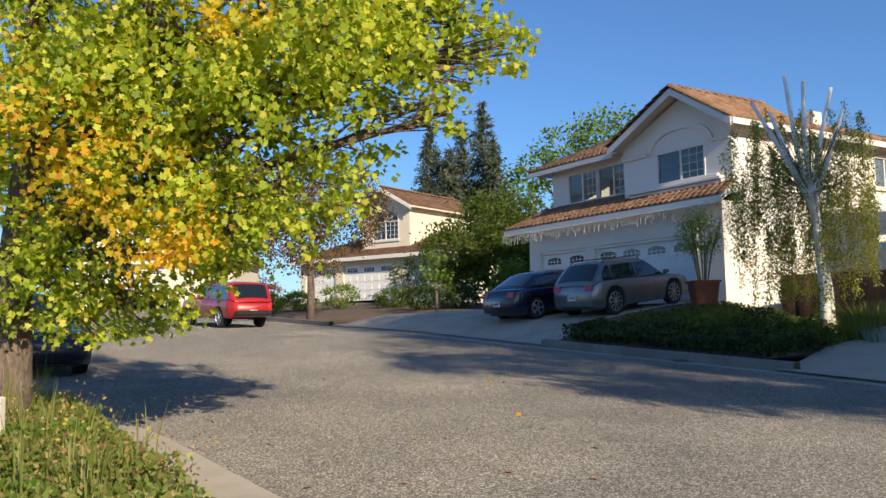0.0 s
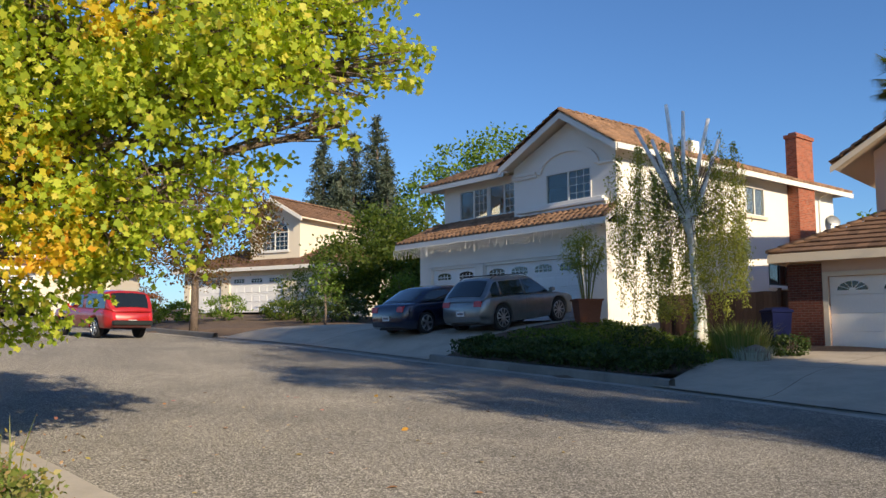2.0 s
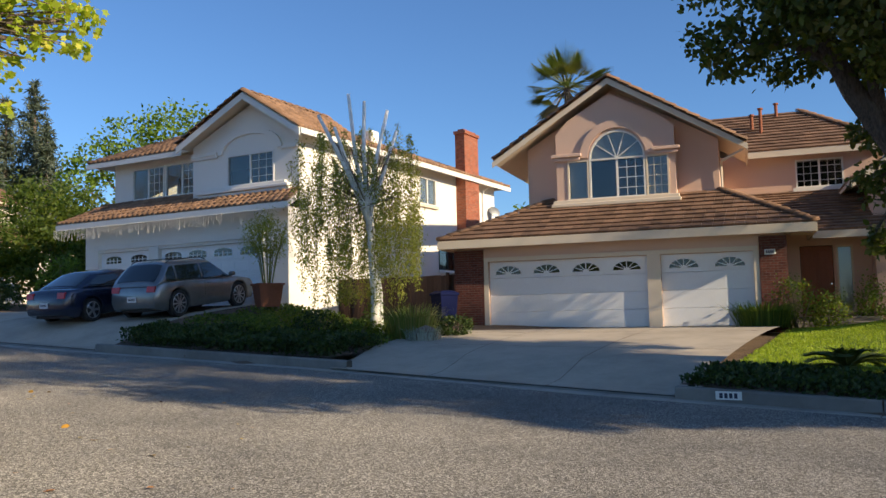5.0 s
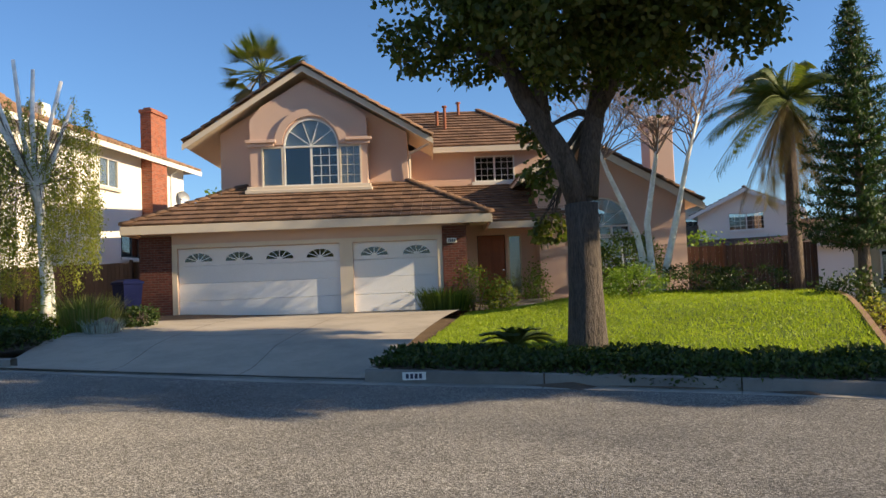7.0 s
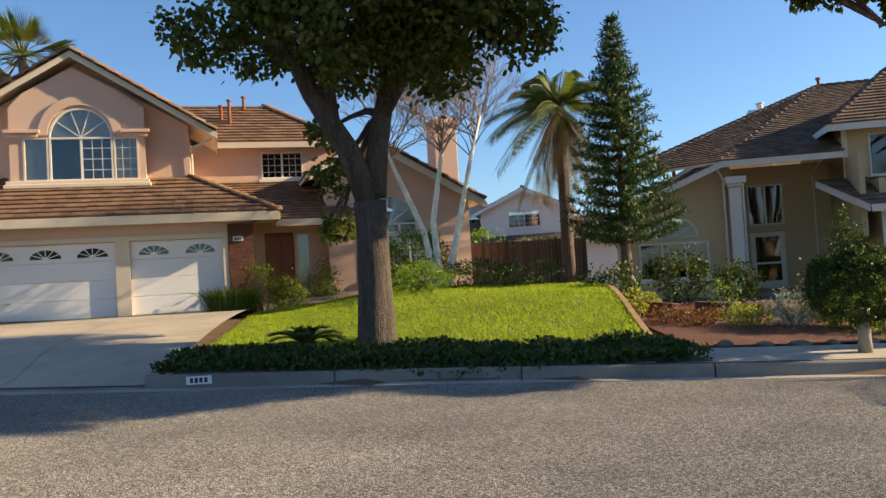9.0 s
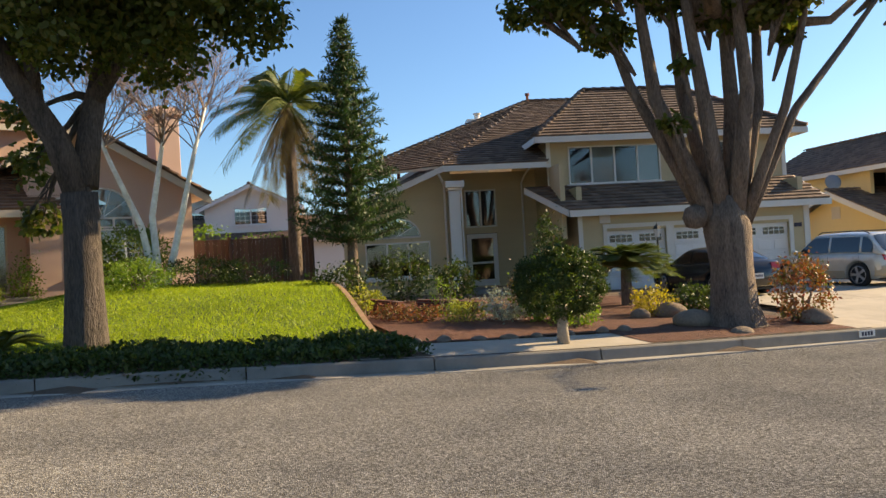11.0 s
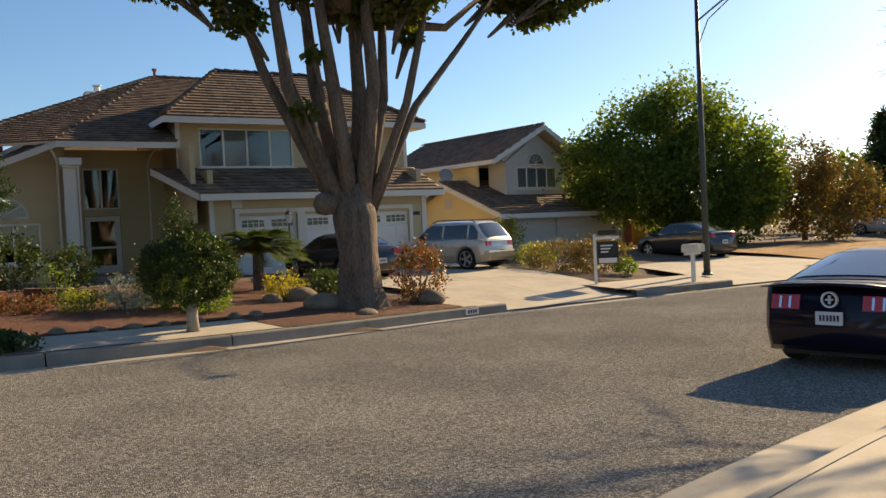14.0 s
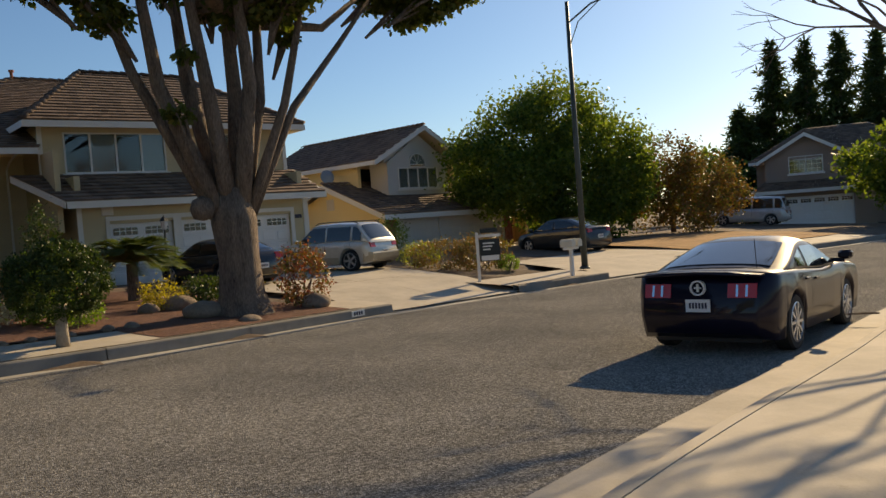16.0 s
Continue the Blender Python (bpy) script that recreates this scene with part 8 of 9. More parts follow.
em.box(-2.322, -2.30, -0.045, 0.045, 0.85, 0.87), em.box(-2.322, -2.30, -0.014, 0.014, 0.81, 0.91)
part("badge_ring", em, PLATE, T)
an = Mesh()
an.tube([(-1.75, -0.55, 1.02), (-1.8, -0.55, 1.42)], 0.005, 5)
part("aerial", an, PLASTIC_BLACK, T)


# ---- street furniture
LAMP_STEEL = surface("dark green-grey lamp steel", (0.07, 0.085, 0.08), 0.5, 60, 2, 0.2, 0.1, 0.002, metal=0.3)


def street_lamp():
    x, y = 22.6, -16.3
    T = thing("street_lamp", pose(x, y, ground_z(x, y)), "tall dark steel street lamp with a braced arm", "street lamp")
    m = Mesh()
    m.tube([(0, 0, 0), (0, 0, 4), (0, 0, 8.8)], [0.11, 0.09, 0.06], 12)
    part("pole", m, LAMP_STEEL, T, smooth=True)
    m = Mesh()
    m.lathe([(0.17, 0), (0.17, 0.05), (0.13, 0.1)], 14)
    part("base_plate", m, LAMP_STEEL, T)
    d = Vector((-0.8, -0.6, 0))
    m = Mesh()
    m.tube([Vector((0, 0, 8.1)), d * 0.8 + Vector((0, 0, 8.6)), d * 2.2 + Vector((0, 0, 8.9))], 0.03, 8)
    part("arm", m, LAMP_STEEL, T)
    m = Mesh()
    m.tube([Vector((0, 0, 7.3)), d * 0.35 + Vector((0, 0, 8.1)), d * 1.1 + Vector((0, 0, 8.66))], 0.018, 6)
    part("brace", m, LAMP_STEEL, T)
    m = Mesh()
    m.lathe([(0.0, 0), (0.1, 0.02), (0.16, 0.1), (0.1, 0.16), (0.0, 0.17)], 12)
    part("lamp_head", m, LAMP_STEEL, T, at=Matrix.Translation(d * 2.35 + Vector((0, 0, 8.8))))


def post_lamp():
    x, y, _ = polar(101.0 - 3.2, 25.5)
    T = thing("garden_lamp", pose(x, y, ground_z(x, y)), "slim black garden lamp post with a glass lantern", "lamp post")
    m = Mesh()
    m.tube([(0, 0, 0), (0, 0, 1.75)], [0.035, 0.03], 8)
    part("post", m, METAL_DARK, T)
    m = Mesh()
    m.lathe([(0.06, 1.75), (0.08, 1.78), (0.11, 2.0), (0.11, 2.0)], 6)
    part("lantern", m, LAMP_CLEAR, T)
    m = Mesh()
    m.lathe([(0.14, 2.0), (0.09, 2.08), (0.02, 2.14), (0.0, 2.2)], 6)
    part("cap", m, METAL_DARK, T)


def mailbox():
    x, y = 20.9, -14.6
    T = thing("mailbox", pose(x, y, ground_z(x, y), 0, 0, 20), "white wooden mailbox post with two boxes", "mailbox")
    m = Mesh()
    m.box(-0.05, 0.05, -0.05, 0.05, 0, 1.05, 0.008)
    part("post", m, TRIM, T)
    m = Mesh()
    m.box(-0.08, 0.08, -0.32, 0.32, 0.82, 0.9, 0.008)
    part("crossbar", m, TRIM, T)
    for yy in (-0.2, 0.14):
        m = Mesh()
        m.prism([(yy - 0.1, 0.9), (yy + 0.1, 0.9)] + arc(yy, 1.04, 0.1, 0, 180, 8), "v", -0.22, 0.22)
        part("box", m, STUCCO_CREAM, T)


def sale_sign():
    x, y = 21.3, -11.6
    T = thing("yard_sign", pose(x, y, ground_z(x, y), 0, 0, -112), "white yard sign post with a dark panel", "sign")
    m = Mesh()
    m.box(-0.04, 0.04, -0.04, 0.04, 0, 1.45, 0.006)
    part("post", m, TRIM, T)
    m = Mesh()
    m.box(-0.04, 0.7, -0.03, 0.03, 1.3, 1.38, 0.006)
    part("arm", m, TRIM, T)
    m = Mesh()
    m.box(0.06, 0.66, -0.02, 0.02, 0.6, 1.24, 0.006)
    panel = part("panel", m, METAL_DARK, T)
    m = Mesh()
    m.box(0.1, 0.62, -0.026, -0.021, 0.62, 0.76)
    part("lower_strip", m, TRIM, panel)
    for k in range(3):
        m = Mesh()
        m.box(0.16, 0.5 - 0.06 * k, -0.026, -0.021, 1.1 - 0.09 * k, 1.14 - 0.09 * k)
        part("bar", m, TRIM, panel)
    m = Mesh()
    m.box(0.1, 0.62, -0.02, 0.02, 1.42, 1.56, 0.006)
    part("rider", m, METAL_DARK, T)


street_lamp()
post_lamp()
mailbox()
sale_sign()


def fence(p, q, n, h, label, m4, rail=True):
    """A board fence, each board by itself."""
    T = thing("fence", m4, label, "fence")
    p, q = Vector(p), Vector(q)
    d = (q - p) / n
    a = math.degrees(math.atan2(d.y, d.x))
    b = Mesh()
    b.box(0.003, d.length - 0.003, 0, 0.022, 0, h, 0.004)
    me = data_of("board", b, FENCE_WOOD)
    for i in range(n):
        c = p + d * i
        part("board", me, FENCE_WOOD, T, at=pose(c.x, c.y, -0.5 + rnd(-0.015, 0.015), 0, 0, a))
    for z in (0.2, h - 0.75):
        r = Mesh()
        r.beam((p.x, p.y + 0.05, z), (q.x, q.y + 0.05, z), 0.05, 0.09)
        part("rail", r, FENCE_WOOD, T)
    for i in range(0, n + 1, 14):
        c = p + d * i
        r = Mesh()
        r.box(c.x - 0.05, c.x + 0.05, c.y - 0.12, c.y - 0.02, -0.5, h - 0.42, 0.006)
        part("post", r, FENCE_WOOD, T)
    return T


PINK = frame_of(49, 32.4, 26.8, 1.07)
fence((-7.6, 1.6), (-1.16, 0.9), 46, 2.35, "weathered brown board fence between the houses", PINK)
fence((16.5, 4.6), (21.5, 3.6), 36, 2.3, "dark board fence beside the pink house", PINK)
fence((21.5, 3.6), (24.5, 10.0), 48, 2.4, "dark board fence towards the back garden", PINK)

# ---- hedges, shrubs and beds
HX0, HX1 = (2.9, 22.5), (6.5, 17.2)


quad = [kerb_at(*HX0, 0.3), kerb_at(*HX1, 0.3), kerb_at(*HX1, 2.4), kerb_at(*HX0, 2.2)]
flag("verge", patch(*[Vector(q) for q in quad], 0.02), SOIL, "planted verge between the driveways", "verge")
cover("low_hedge", quad, 16000, GREEN_DEEP, 0.085, "low spreading dark green juniper hedge", "hedge", lambda x, y: ground_z(x, y), 0.62, "kite", 3)
quad2 = [kerb_at(10.1, 9.75, 0.25), kerb_at(13.55, 1.9, 0.25), kerb_at(13.4, 2.2, 2.3), (11.9, 10.6)]
flag("verge", patch(*[Vector(q) for q in quad2], 0.02), SOIL, "soil under the creeping ground cover", "verge")
cover("ground_cover", quad2, 17000, GREEN_DEEP, 0.085, "dark green creeping ground cover behind the kerb", "ground cover", lambda x, y: ground_z(x, y), 0.34, "kite", 4)
cover("grass", [L00, L10, L11, L01], 90000, GRASS, 0.068, "sunlit bright green lawn grass", "grass", lambda x, y: mound(x, y) + 0.02, 0.05, "long", 5, 0, -1.4)


def bank_z(x, y):
    """The border falls from the drive's edge to the pavement."""
    d = ((x - 2.6) * 0.517 - (y - 23.1) * 0.856)
    w = min(1, max(0, 1 - d / 3.6))
    return ground_z(x, y) * (1 - w) + DRIVE_WHITE(x, y) * w


flag("verge", patch((2.62, 23.07), (4.4, 20.4), (11.0, 23.4), (8.42, 26.57), 0.01, 12, 12, bank_z), SOIL, "planted bank beside the white house's drive", "verge")
qh = [kerb_at(2.8, 22.8, 2.4), kerb_at(6.3, 17.4, 2.4), (12.2, 22.4), (8.9, 25.6)]
cover("ground_cover", qh, 7000, GREEN_MID, 0.1, "mixed green border plants before the white house", "ground cover", bank_z, 0.32, "kite", 6)
for az, d, r, h, mat, lab in ((16.6, 22.2, 0.8, 0.7, GREEN_MID, "leafy green border shrub"), (20.6, 22.6, 0.75, 0.75, GREEN_DEEP, "clipped dark green border shrub"), (23.2, 22.0, 0.6, 0.6, GREEN_MID, "rounded green border shrub"), (30.0, 22.6, 0.55, 0.62, GREEN_DEEP, "small clipped dark shrub beside the driveway"), (18.6, 23.6, 0.9, 0.8, GREEN_MID, "leafy green border shrub")):
    x, y, z = polar(az, d)
    bush(x, y, r, r, h, lab, mat, 1500, 0.075, seed=int(az * 7))
x, y, _ = polar(27.0, 22.2)
tuft(x, y, 420, 1.0, 1.5, "tall yellow-green ornamental grass clump", STRAW, seed=3, width=0.012)
x, y, _ = polar(26.0, 22.0)
tuft(x + 0.3, y - 0.9, 240, 0.45, 1.0, "pale striped grass edging plant", SILVER, seed=4, width=0.012)


def boulder(x, y, r, h, seed, label="rounded tan garden boulder", z=None):
    m = Mesh()
    rings = []
    for i in range(9):
        t = i / 8
        zz = h * t
        k = math.sin(math.pi * (0.16 + 0.8 * t)) ** 0.7 if i < 8 else 0.05
        rings.append([(r * k * math.cos(a) * (1 + 0.2 * noise.noise((math.cos(a) * 2 + seed, math.sin(a) * 2, zz * 3))), r * 0.8 * k * math.sin(a) * (1 + 0.2 * noise.noise((math.cos(a) * 2 + seed, math.sin(a) * 2, zz * 3 + 5))), zz - 0.06) for a in [6.283 * j / 16 for j in range(16)]])
    m.loft(rings)
    lone("boulder", m, STONE, label, "rock", pose(x, y, ground_z(x, y) if z is None else z, 0, 0, seed * 40), smooth=True)


x, y, _ = polar(28.0, 21.4)
boulder(x, y, 0.42, 0.5, 2)
# potted bamboo at the white house's corner
x, y, _ = polar(17.3, 26.3)
zz = DRIVE_WHITE(x, y)
T = thing("potted_bamboo", pose(x, y, zz), "tall bamboo in a square brown wooden planter", "potted plant")
m = Mesh()
m.loft([[(s * k, t * k, z) for s, t in ((-1, -1), (1, -1), (1, 1), (-1, 1))] for k, z in ((0.3, 0), (0.38, 0.66), (0.42, 0.66), (0.42, 0.72), (0.34, 0.72), (0.33, 0.6))])
part("planter", m, TERRACOTTA, T)
m = Mesh()
g = random.Random(5)
for k in range(26):
    a = g.uniform(0, 6.28)
    m.tube([(0.12 * math.cos(a), 0.12 * math.sin(a), 0.6), (0.3 * math.cos(a), 0.3 * math.sin(a), 1.6), (0.62 * math.cos(a), 0.62 * math.sin(a), g.uniform(2.1, 2.7))], [0.014, 0.012, 0.005], 5)
part("cane_clump", m, STRAW, T, kind="stuff")
P, _ = clumped((0, 0, 2.15, 0.72, 0.72, 0.75), 2600, 9, 70, 0.2, 0.3)
blades("foliage", *leaves(P, 0.12, "long", 0, 0.6, 9), GREEN_OLIVE, T)
# blue bin behind the fence plants
x, y, _ = polar(29.3, 26.0)
m = Mesh()
m.loft([[(s * k, t * k * 1.1, z) for s, t in ((-1, -1), (1, -1), (1, 1), (-1, 1))] for k, z in ((0.24, 0), (0.3, 0.95), (0.33, 0.96), (0.33, 1.02), (0.2, 1.1))])
lone("wheelie_bin", m, surface("dark blue plastic", (0.006, 0.01, 0.05), 0.85, 40, 2, 0.1, 0.1, spec=0.1), "blue plastic wheelie bin beside the fence", "bin", pose(x, y, ground_z(x, y)))


# planting before the cream house up the street
for az, d, r, h, mat, lab in ((-11.9, 46, 1.0, 1.1, GREEN_LIGHT, "sunlit clipped light green hedge shrub"), (-9.9, 46, 1.0, 1.0, GREEN_LIGHT, "sunlit clipped light green hedge shrub"), (-7.2, 46, 1.15, 1.3, GREEN_LIGHT, "sunlit round light green shrub"), (-12.4, 48, 1.3, 1.7, RED_TIPS, "red-leaved shrub beside the garage door"), (-3.6, 44, 1.0, 1.0, GREEN_MID, "green garden shrub by the path"), (-1.6, 40, 1.0, 1.2, GREEN_DEEP, "dark green garden shrub by the drive"), (1.0, 40, 1.1, 1.2, GREEN_DEEP, "dark green garden shrub by the drive"), (4.6, 38.5, 1.0, 2.3, GREEN_LIGHT, "tall light green shrub beside the white house"), (-2.6, 46, 1.2, 2.6, GREEN_MID, "tall leafy shrub before the cream house")):
    x, y, _ = polar(az, d)
    bush(x, y, r, r, h, lab, mat, 1300, 0.13, seed=int(az * 17 + 300))
round_tree(-0.6, 36, "thin young tree with sparse yellow-green leaves", [(-0.9, 4.2, 36, 0.6), (-0.2, 3.4, 36, 0.55), (-0.6, 5.0, 36, 0.5)], GREEN_LIGHT, 0.13, 500, 1.4, 0.05, 31)


# pink house planting
def cycad(x, y, z, n, L, label, trunk=0.2, seed=2):
    T = thing("cycad", pose(x, y, z - 0.03), label, "cycad")
    m = Mesh()
    m.tube([(0, 0, -0.05), (0, 0, trunk)], [0.16, 0.13], 10)
    part("trunk", m, BARK_BROWN, T)
    g = np.random.default_rng(seed)
    for k in range(n):
        a, el = 6.283 * k / n + g.uniform(-.15, .15), g.uniform(0.25, 1.1)
        d = np.array([math.cos(a) * math.cos(el), math.sin(a) * math.cos(el), math.sin(el)])
        side = np.array([-math.sin(a), math.cos(a), 0])
        q = [np.array([0, 0, trunk]) + d * L * t + np.array([0, 0, -0.5 * L * t * t]) for t in [i / 7 for i in range(8)]]
        f = Mesh()
        f.tube(q, [0.012] * 7 + [0.004], 4)
        for i in range(30):
            t = (0.12 + 0.86 * i / 30) * 7
            k0 = min(6, int(t))
            c = q[k0] + (q[k0 + 1] - q[k0]) * (t - k0)
            tn = (q[k0 + 1] - q[k0])
            tn /= np.linalg.norm(tn)
            for s in (-1, 1):
                e = c + (side * s * 0.8 + tn * 0.45 + np.array([0, 0, 0.2])) * L * 0.2
                p = tn * 0.02
                f.face(tuple(c - p), tuple(c + p), tuple(e))
        part("frond", f, FROND, T)


x, y, _ = polar(54.9, 15.6)
cycad(x, y, mound(x, y), 22, 0.95, "sago palm with stiff feathered fronds on the lawn edge")
x, y, _ = polar(95.6, 22.5)
cycad(x, y, ground_z(x, y), 84, 1.55, "large sago palm in the flower bed", 1.0, 6)
for az, d, rx, h, mat, lab, n, lf in ((63.0, 22.0, 1.25, 0.85, GREEN_LIGHT, "rounded light green clipped shrub by the lawn", 3000, 0.06), (62.6, 24.2, 1.5, 1.7, GREEN_MID, "leafy green hedge shrub under the window", 3600, 0.08), (66.9, 23.6, 1.5, 0.8, GREEN_DEEP, "low dark green clipped hedge along the lawn", 3200, 0.06), (70.2, 23.4, 1.3, 0.8, GREEN_DEEP, "low dark green clipped hedge along the lawn", 2800, 0.06), (61.0, 23.6, 0.7, 1.4, GREEN_MID, "green shrub beside the porch", 1400, 0.08)):
    x, y, _ = polar(az, d)
    bush(x, y, rx, rx * 0.75, h, lab, mat, n, lf, z=mound(x, y), seed=int(az * 3))
for u, v, r, h, lab, mat in ((9.1, -0.6, 0.75, 1.5, "loose green flowering shrub by the garage pier", GREEN_MID), (9.9, -0.2, 0.6, 1.1, "loose green shrub by the porch", GREEN_MID), (11.2, 1.4, 0.5, 1.6, "leafy shrub beside the porch", GREEN_LIGHT)):
    p = PINK @ Vector((u, v, 0))
    bush(p.x, p.y, r, r, h, lab, mat, 1100, 0.08, z=ground_z(p.x, p.y), seed=int(u * 9), tight=0.2, shell=0.4)
p = PINK @ Vector((8.2, -1.1, 0))
tuft(p.x, p.y, 460, 0.75, 1.7, "arching green strap-leaved clump by the garage", GREEN_MID, z=DRIVE_PINK(p.x, p.y), seed=8, width=0.016, arch=0.9)

# flower bed before the tan house
beds = [(77.5, 20.5, 0.45, 0.75, GREEN_OLIVE, "thin rose bush in the mulched bed", 500, 0.07), (79.5, 19.4, 0.6, 0.4, RED_TIPS, "low reddish shrub in the mulched bed", 700, 0.06), (81.2, 19.0, 0.75, 0.42, RED_TIPS, "low reddish shrub in the mulched bed", 900, 0.06), (83.2, 19.8, 0.45, 1.0, GREEN_LIGHT, "sunlit rose bush with pale leaves", 330, 0.06), (84.6, 18.8, 0.6, 0.5, GREEN_OLIVE, "olive shrub in the mulched bed", 900, 0.06),
        (87.3, 18.9, 0.75, 0.75, SILVER, "silver-leaved bush beside the pavement", 1500, 0.06), (88.7, 19.5, 0.55, 1.2, RUST, "dry brownish shrub beside the porch", 600, 0.06), (90.4, 18.7, 0.85, 1.45, GREEN_LIGHT, "large sunlit green bush with red flowers", 2400, 0.1), (92.2, 18.0, 0.6, 0.55, GREEN_LIGHT, "low green bush by the pavement", 700, 0.07), (97.3, 20.2, 0.6, 0.75, leaf_mat("golden leaves", [(0.4, 0.32, 0.03), (0.5, 0.4, 0.05), (0.3, 0.28, 0.05)], 0.35), "small golden-leaved shrub by the rocks", 1300, 0.06), (99.6, 21.5, 0.7, 0.65, GREEN_DEEP, "dark green low shrub before the car", 1200, 0.07), (101, 22.0, 0.6, 0.6, GREEN_DEEP, "dark green low shrub before the car", 900, 0.07), (76.2, 22.4, 0.9, 1.3, GREEN_DEEP, "dark shrub in the shade of the pine", 1200, 0.1), (80.5, 24.0, 1.0, 1.5, GREEN_DEEP, "dark shrub under the window", 1500, 0.1), (84.2, 25.0, 0.8, 1.2, GREEN_DEEP, "dark shrub beside the porch", 1300, 0.1), (90.6, 25.6, 0.6, 2.4, GREEN_DEEP, "tall dark climbing shrub against the wall", 1600, 0.09), (78.3, 22, 0.35, 0.5, GREEN_OLIVE, "loose olive shrub in the bed", 900, 0.08)]
for az, d, r, h, mat, lab, n, lf in beds:
    x, y, _ = polar(az, d)
    bush(x, y, r, r * 0.85, h, lab, mat, n, lf, seed=int(az * 11), tight=0.18, shell=0.5)
for az, d, r, h, mat, lab, n in ((106.4, 19.6, 0.75, 1.4, RED_TIPS, "red-tipped bush at the driveway corner", 1900), (112.4, 34, 1.1, 1.7, GREEN_MID, "leafy green shrub by the yellow house", 1900), (114.6, 30.5, 0.9, 0.9, GREEN_OLIVE, "low green shrub by the drive", 1200), (116.4, 29.2, 1.5, 1.1, RUST, "wide rust-flowering shrub mound", 2600), (118.9, 28.6, 1.3, 1.15, RUST, "wide rust-flowering shrub mound", 2400), (120.6, 28.2, 0.45, 0.5, GREEN_LIGHT, "small round green clipped shrub", 600), (110.6, 36, 0.9, 1.4, RUST, "rust-leaved shrub beside the brick pier", 1200)):
    x, y, _ = polar(az, d)
    bush(x, y, r, r * 0.85, h, lab, mat, n, 0.08, seed=int(az * 5), tight=0.16)
x, y, z = polar(90.4, 18.7)
P, _ = clumped((x, y, z + 0.75, 0.8, 0.7, 0.75), 26, 61, 26, 0.05, 0.95)
tagged(blades("bloom_scatter", *leaves(P, 0.1, "lobe", 0, 0, 61), leaf_mat("red blooms", [(0.55, 0.03, 0.02), (0.6, 0.1, 0.03)], 0.2), None), "scattered red blooms over the sunlit bush", "flowers", kind="stuff")
# clipped standard tree in the pavement
x, y = kerb_at(14.55, -0.6, 0.8)
T = thing("topiary_tree", pose(x, y, ground_z(x, y) - 0.02), "small clipped round-headed tree on a pale trunk", "tree")
m = Mesh()
m.tube([(0, 0, 0), (0.01, 0, 0.3), (0, 0, 0.75)], [0.12, 0.1, 0.11], 10)
part("trunk", m, surface("grey garden bark", (0.34, 0.29, 0.23), 0.9, 30, 3, 0.25, 0.4, 0.01), T, smooth=True)
P, _ = clumped((0, 0, 1.15, 0.8, 0.8, 0.62), 20000, 3, 260, 0.075, 0.85)
blades("crown", *leaves(P, 0.05, "kite", 0, -0.2, 3), GREEN_DEEP, T)
for i, (az, d, r, h) in enumerate(((91.9, 19.0, 0.3, 0.35), (98.3, 20.0, 0.4, 0.42), (99.8, 18.4, 0.5, 0.42), (102.8, 17.4, 0.3, 0.2), (107.2, 19.4, 0.4, 0.4), (96.4, 19.6, 0.25, 0.3))):
    x, y, _ = polar(az, d)
    boulder(x, y, r, h, 10 + i)
for i in range(12):
    t = i / 11
    x, y = kerb_at(13.5 + 2.0 * t, 1.6 - 4.0 * t, 1.95)
    boulder(x, y, rnd(0.13, 0.2), rnd(0.14, 0.2), 30 + i, "small rounded edging stone along the bed")
# lawn edging and low garden walls
m = Mesh()
a, b = Vector(L10), Vector(L11)
for i in range(20):
    p, q = a.lerp(b, i / 20), a.lerp(b, (i + 1) / 20)
    m.beam((p.x, p.y, mound(p.x, p.y) + 0.09), (q.x, q.y, mound(q.x, q.y) + 0.09), 0.12, 0.3)
lone("lawn_edging", m, surface("edging brick", (0.4, 0.24, 0.14), 0.9, 20, 3, 0.25, 0.4, 0.01), "sunlit tan edging along the lawn", "edging", kind="structure")
for (az0, d0), (az1, d1) in (((77.8, 21.6), (80.2, 20.6)), ((81.4, 21.2), (85.6, 20.4))):
    p, q = Vector(polar(az0, d0)), Vector(polar(az1, d1))
    m = Mesh()
    m.beam((p.x, p.y, p.z + 0.32), (q.x, q.y, q.z + 0.32), 0.2, 0.5)
    lone("garden_wall", m, BRICK_DARK, "low brick planter wall in the flower bed", "garden wall", kind="structure")


# number tags painted on the kerb
for (x, y) in ((10.35, 9.25), (17.35, -6.15)):
    i = at_index(FARR, x, y)
    n, p = side_of(FARR, 1)[i], FARR[i]
    t = Vector((n[1], -n[0]))
    ang = math.degrees(math.atan2(t.y, t.x))
    m = Mesh()
    m.box(-0.2, 0.2, -0.022, -0.008, 0.05, 0.18)
    T = lone("kerb_number", m, TRIM, "white number panel painted on the kerb face", "sign", pose(p[0] - n[0] * 0.03, p[1] - n[1] * 0.03, road_z(*p), 0, 0, ang))
    b = Mesh()
    for k in range(4):
        b.box(-0.14 + k * 0.075, -0.09 + k * 0.075, -0.026, -0.0225, 0.075, 0.155)
    part("bar", b, INK, T)

# ---- near verge: weeds, brick edging, white post
g = np.random.default_rng(12)
wq = [(-1.6, 4.9), (-2.9, 8.3), (-6.5, 9.6), (-5.5, 4.6)]


def near_z(x, y):
    return road_z(x, y) + 0.14


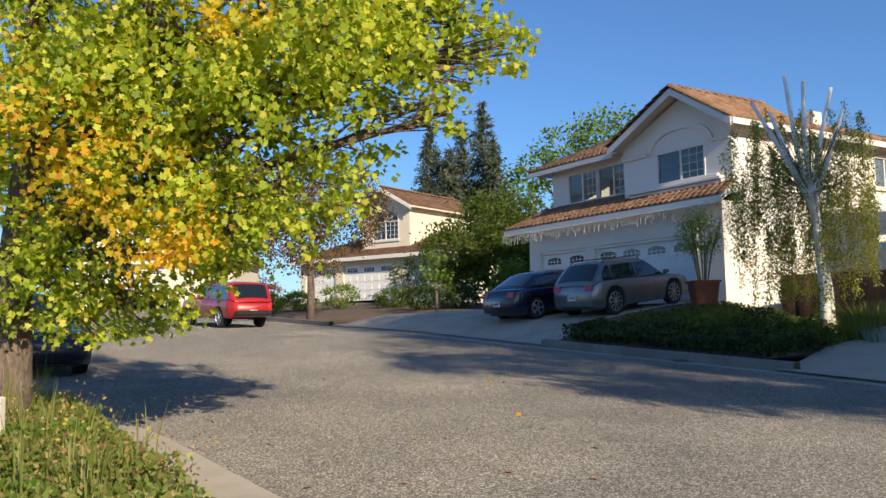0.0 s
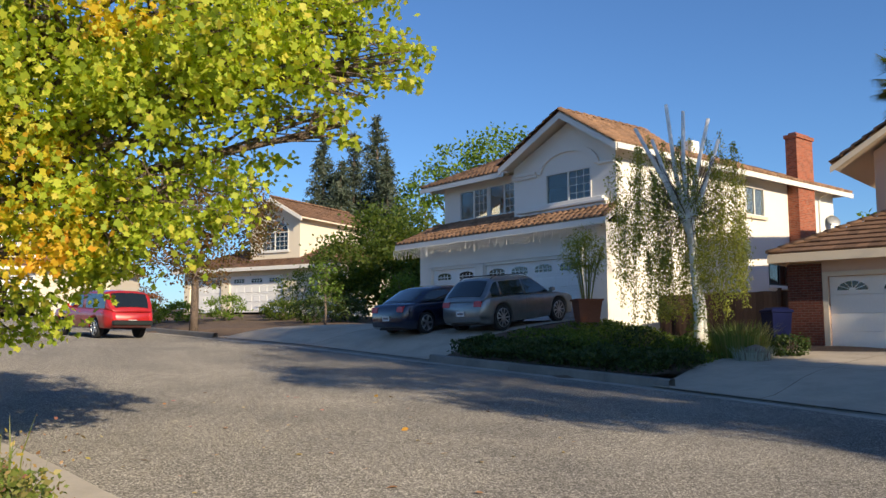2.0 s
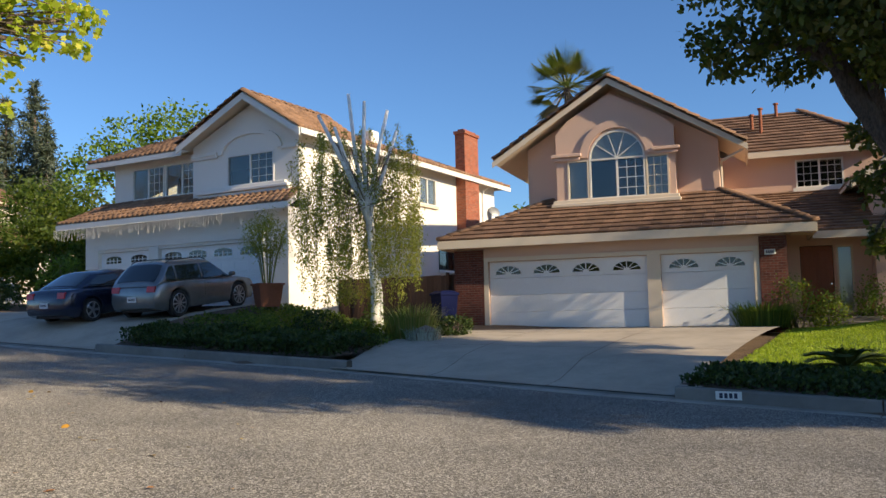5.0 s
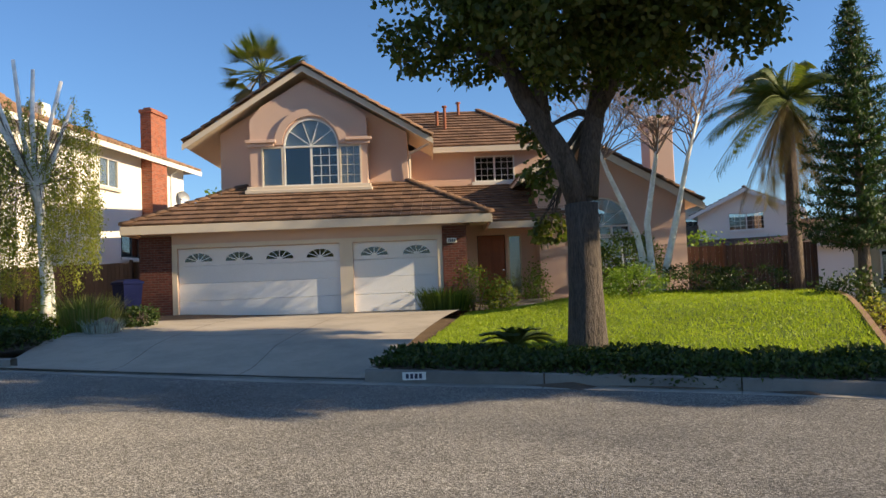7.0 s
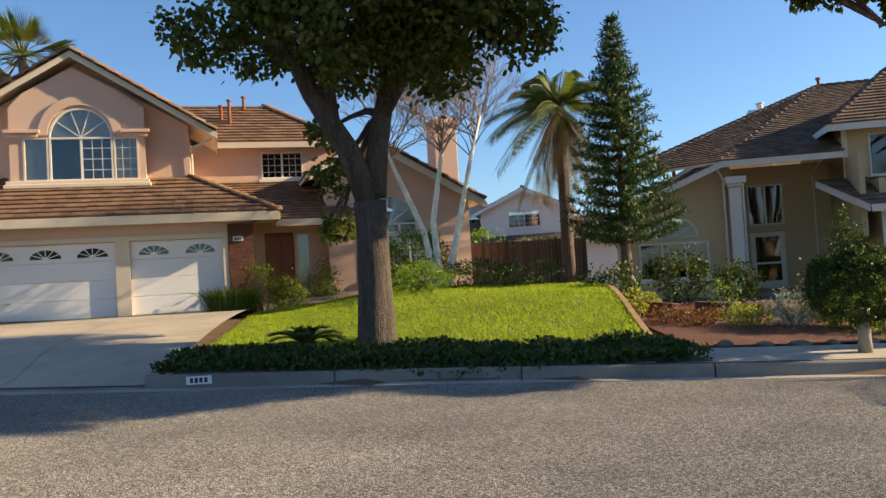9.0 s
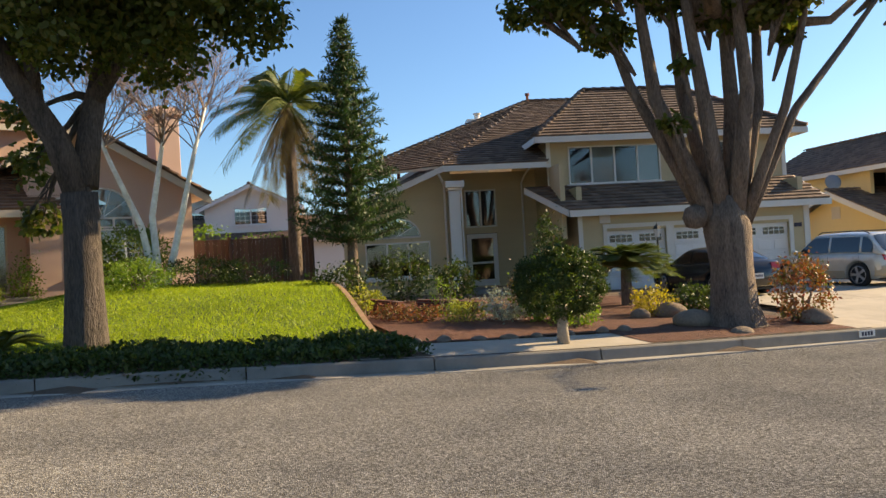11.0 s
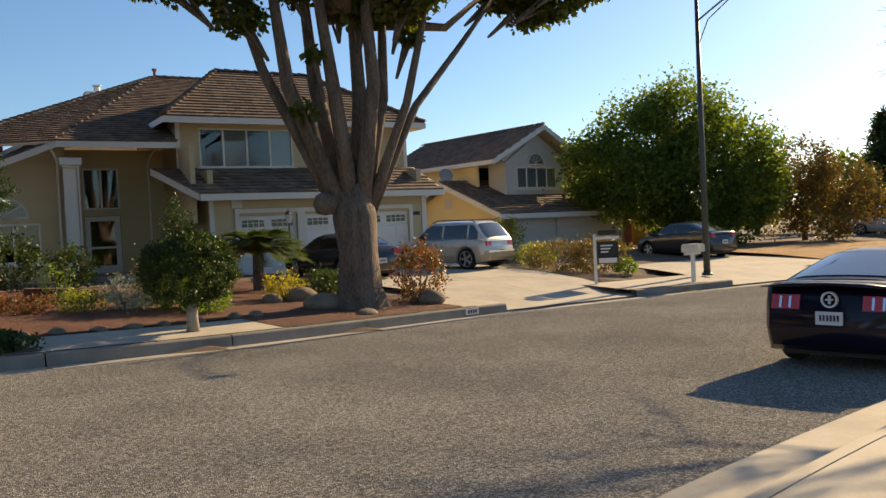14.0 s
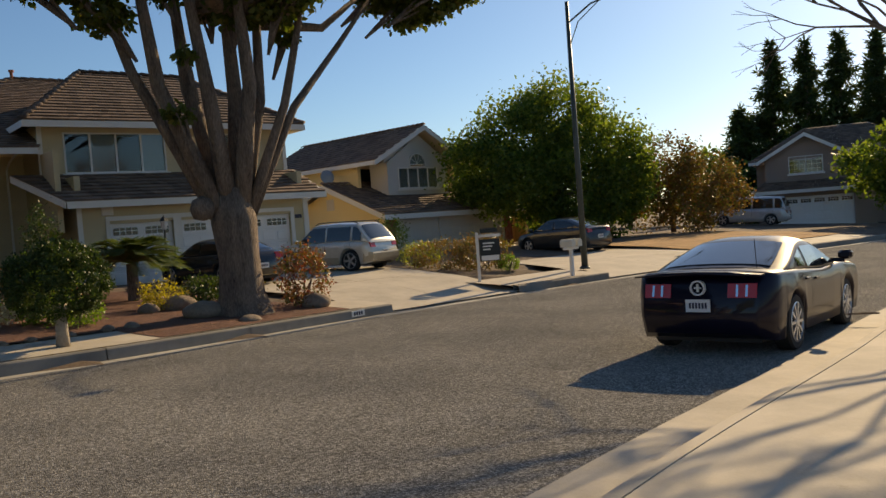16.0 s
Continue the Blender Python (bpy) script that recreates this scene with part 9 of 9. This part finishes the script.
flag("verge", patch((-0.9, 4.6), (-4.6, 10.4), (-12, 14), (-9, 3), 0.0, 14, 14, lambda x, y: road_z(x, y) + 0.13), SOIL, "weedy near verge behind the kerb", "verge")
cover("weeds", [(-1.1, 4.7), (-4.3, 9.7), (-7.5, 9.4), (-5.0, 3.6)], 26000, STRAW, 0.055, "tangle of green and straw-coloured weeds on the verge", "weeds", near_z, 0.42, "kite", 7, 0, -0.5)
cover("weeds", [(-1.1, 4.7), (-4.3, 9.7), (-7.5, 9.4), (-5.0, 3.6)], 24000, GREEN_LIGHT, 0.05, "fresh green weeds among dry stalks on the verge", "weeds", near_z, 0.36, "kite", 8, 0, -0.3)
for k in range(46):
    t = g.random()
    x, y = -1.5 - 3.2 * t + g.normal() * 0.25 - 0.5, 5.2 + 4.4 * t + g.normal() * 0.3
    tuft(x, y, 9, g.uniform(0.4, 0.85), 0.4, "tall dry seeding weed stalks on the verge", STRAW, near_z(x, y), 100 + k, 0.006, "weed_clump", 0.5)
P = []
for k in range(900):
    t = g.random()
    P.append((-1.6 - 3.0 * t + g.normal() * 0.3 - 0.4, 5.2 + 4.4 * t + g.normal() * 0.3, 0.75 + g.normal() * 0.14))
tagged(blades("seed_head_mass", *leaves(P, 0.035, "kite", 0, 0, 3), leaf_mat("yellow weed flowers", [(0.5, 0.4, 0.06), (0.35, 0.25, 0.1), (0.3, 0.12, 0.1)], 0.3), None), "small yellow and brown seed heads above the weeds", "weeds", kind="stuff")
for i in range(7):
    m = Mesh()
    m.box(-0.11, 0.11, -0.055, 0.055, 0, 0.08, 0.01)
    x, y = -4.4 + 0.27 * i * 0.8, 8.0 - 0.2 * i * 0.2
    lone("brick", m, surface("pale red brick", (0.42, 0.2, 0.13), 0.9, 30, 4, 0.3, 0.4, 0.01) if i == 0 else bpy.data.materials["pale red brick"], "loose pale red edging brick on the verge", "brick", pose(x, y, near_z(x, y) + 0.02, 0, 0, rnd(-15, 15)), "verge bricks")
m = Mesh()
m.box(-0.05, 0.05, -0.05, 0.05, 0, 0.55, 0.01)
x, y, _ = polar(-28.2, 8.2)
lone("marker_post", m, TRIM, "short white painted marker post on the verge", "post", pose(x, y, near_z(x, y)))
# fallen leaves and the broken twig on the pavement
P = [(rnd(-3.6, 3.5), rnd(5, 15)) for _ in range(70)]
pts = [(x, y, road_z(x, y) + 0.012) for x, y in P if beyond(NEARR, x, y, -1) < -0.1]
tagged(blades("leaf_litter", *leaves(pts, 0.08, "oval", 0.95, 0, 6), leaf_mat("fallen leaves", [(0.5, 0.06, 0.04), (0.5, 0.35, 0.05), (0.3, 0.12, 0.05)], 0.1), None), "scattered red and yellow fallen leaves on the street", "leaves", kind="stuff")
m = Mesh()
m.tube([(-0.25, 0, 0.02), (-0.1, 0.03, 0.03), (0.08, -0.02, 0.025), (0.25, 0.05, 0.03)], [0.012, 0.018, 0.015, 0.006], 6), m.tube([(-0.05, 0.02, 0.03), (0.1, 0.1, 0.04), (0.2, 0.16, 0.03)], [0.01, 0.01, 0.004], 5)
lone("fallen_twig", m, BARK_BROWN, "broken brown twig lying on the pavement", "twig", pose(8.3, -10.9, road_z(8.3, -10.9) + 0.14, 0, 0, 50))

# the bare tree behind the camera's right whose branches hang in the last view and whose shadow crosses the pavement
base = Vector((8.4, -15.8, 0))
base.z = road_z(base.x, base.y) + 0.13
T = thing("bare_tree", Matrix.Translation(base), "leafless tree on the near pavement with thin dark branches", "tree")
tw = Mesh()
g2 = random.Random(17)


def grow(p, d, L, r, depth):
    q = p + d * L
    tw.tube([p, p.lerp(q, 0.5) + Vector((g2.uniform(-1, 1), g2.uniform(-1, 1), g2.uniform(-1, 1))) * L * 0.07, q], [r, r * 0.85, r * 0.68], 5 if depth > 2 else 4)
    if depth:
        for _ in range(3 if depth > 1 else 2):
            e = (d + Vector((g2.uniform(-.75, .75), g2.uniform(-.75, .75), g2.uniform(-.45, .5)))).normalized()
            grow(q, e, L * g2.uniform(0.6, 0.85), r * 0.6, depth - 1)


m = Mesh()
m.tube([(0, 0, -0.1), (0, 0, 0.5), (0.05, 0, 2.6)], [0.2, 0.15, 0.12], 10)
part("trunk", m, BARK_BROWN, T, smooth=True)
for a in range(7):
    grow(Vector((0.05, 0, 2.3 + 0.1 * a)), Vector((math.cos(a * 0.9), math.sin(a * 0.9), 1.5)).normalized(), 2.0, 0.075, 5)
tagged(part("branchwork", tw, BARK_BROWN, T), kind="stuff")
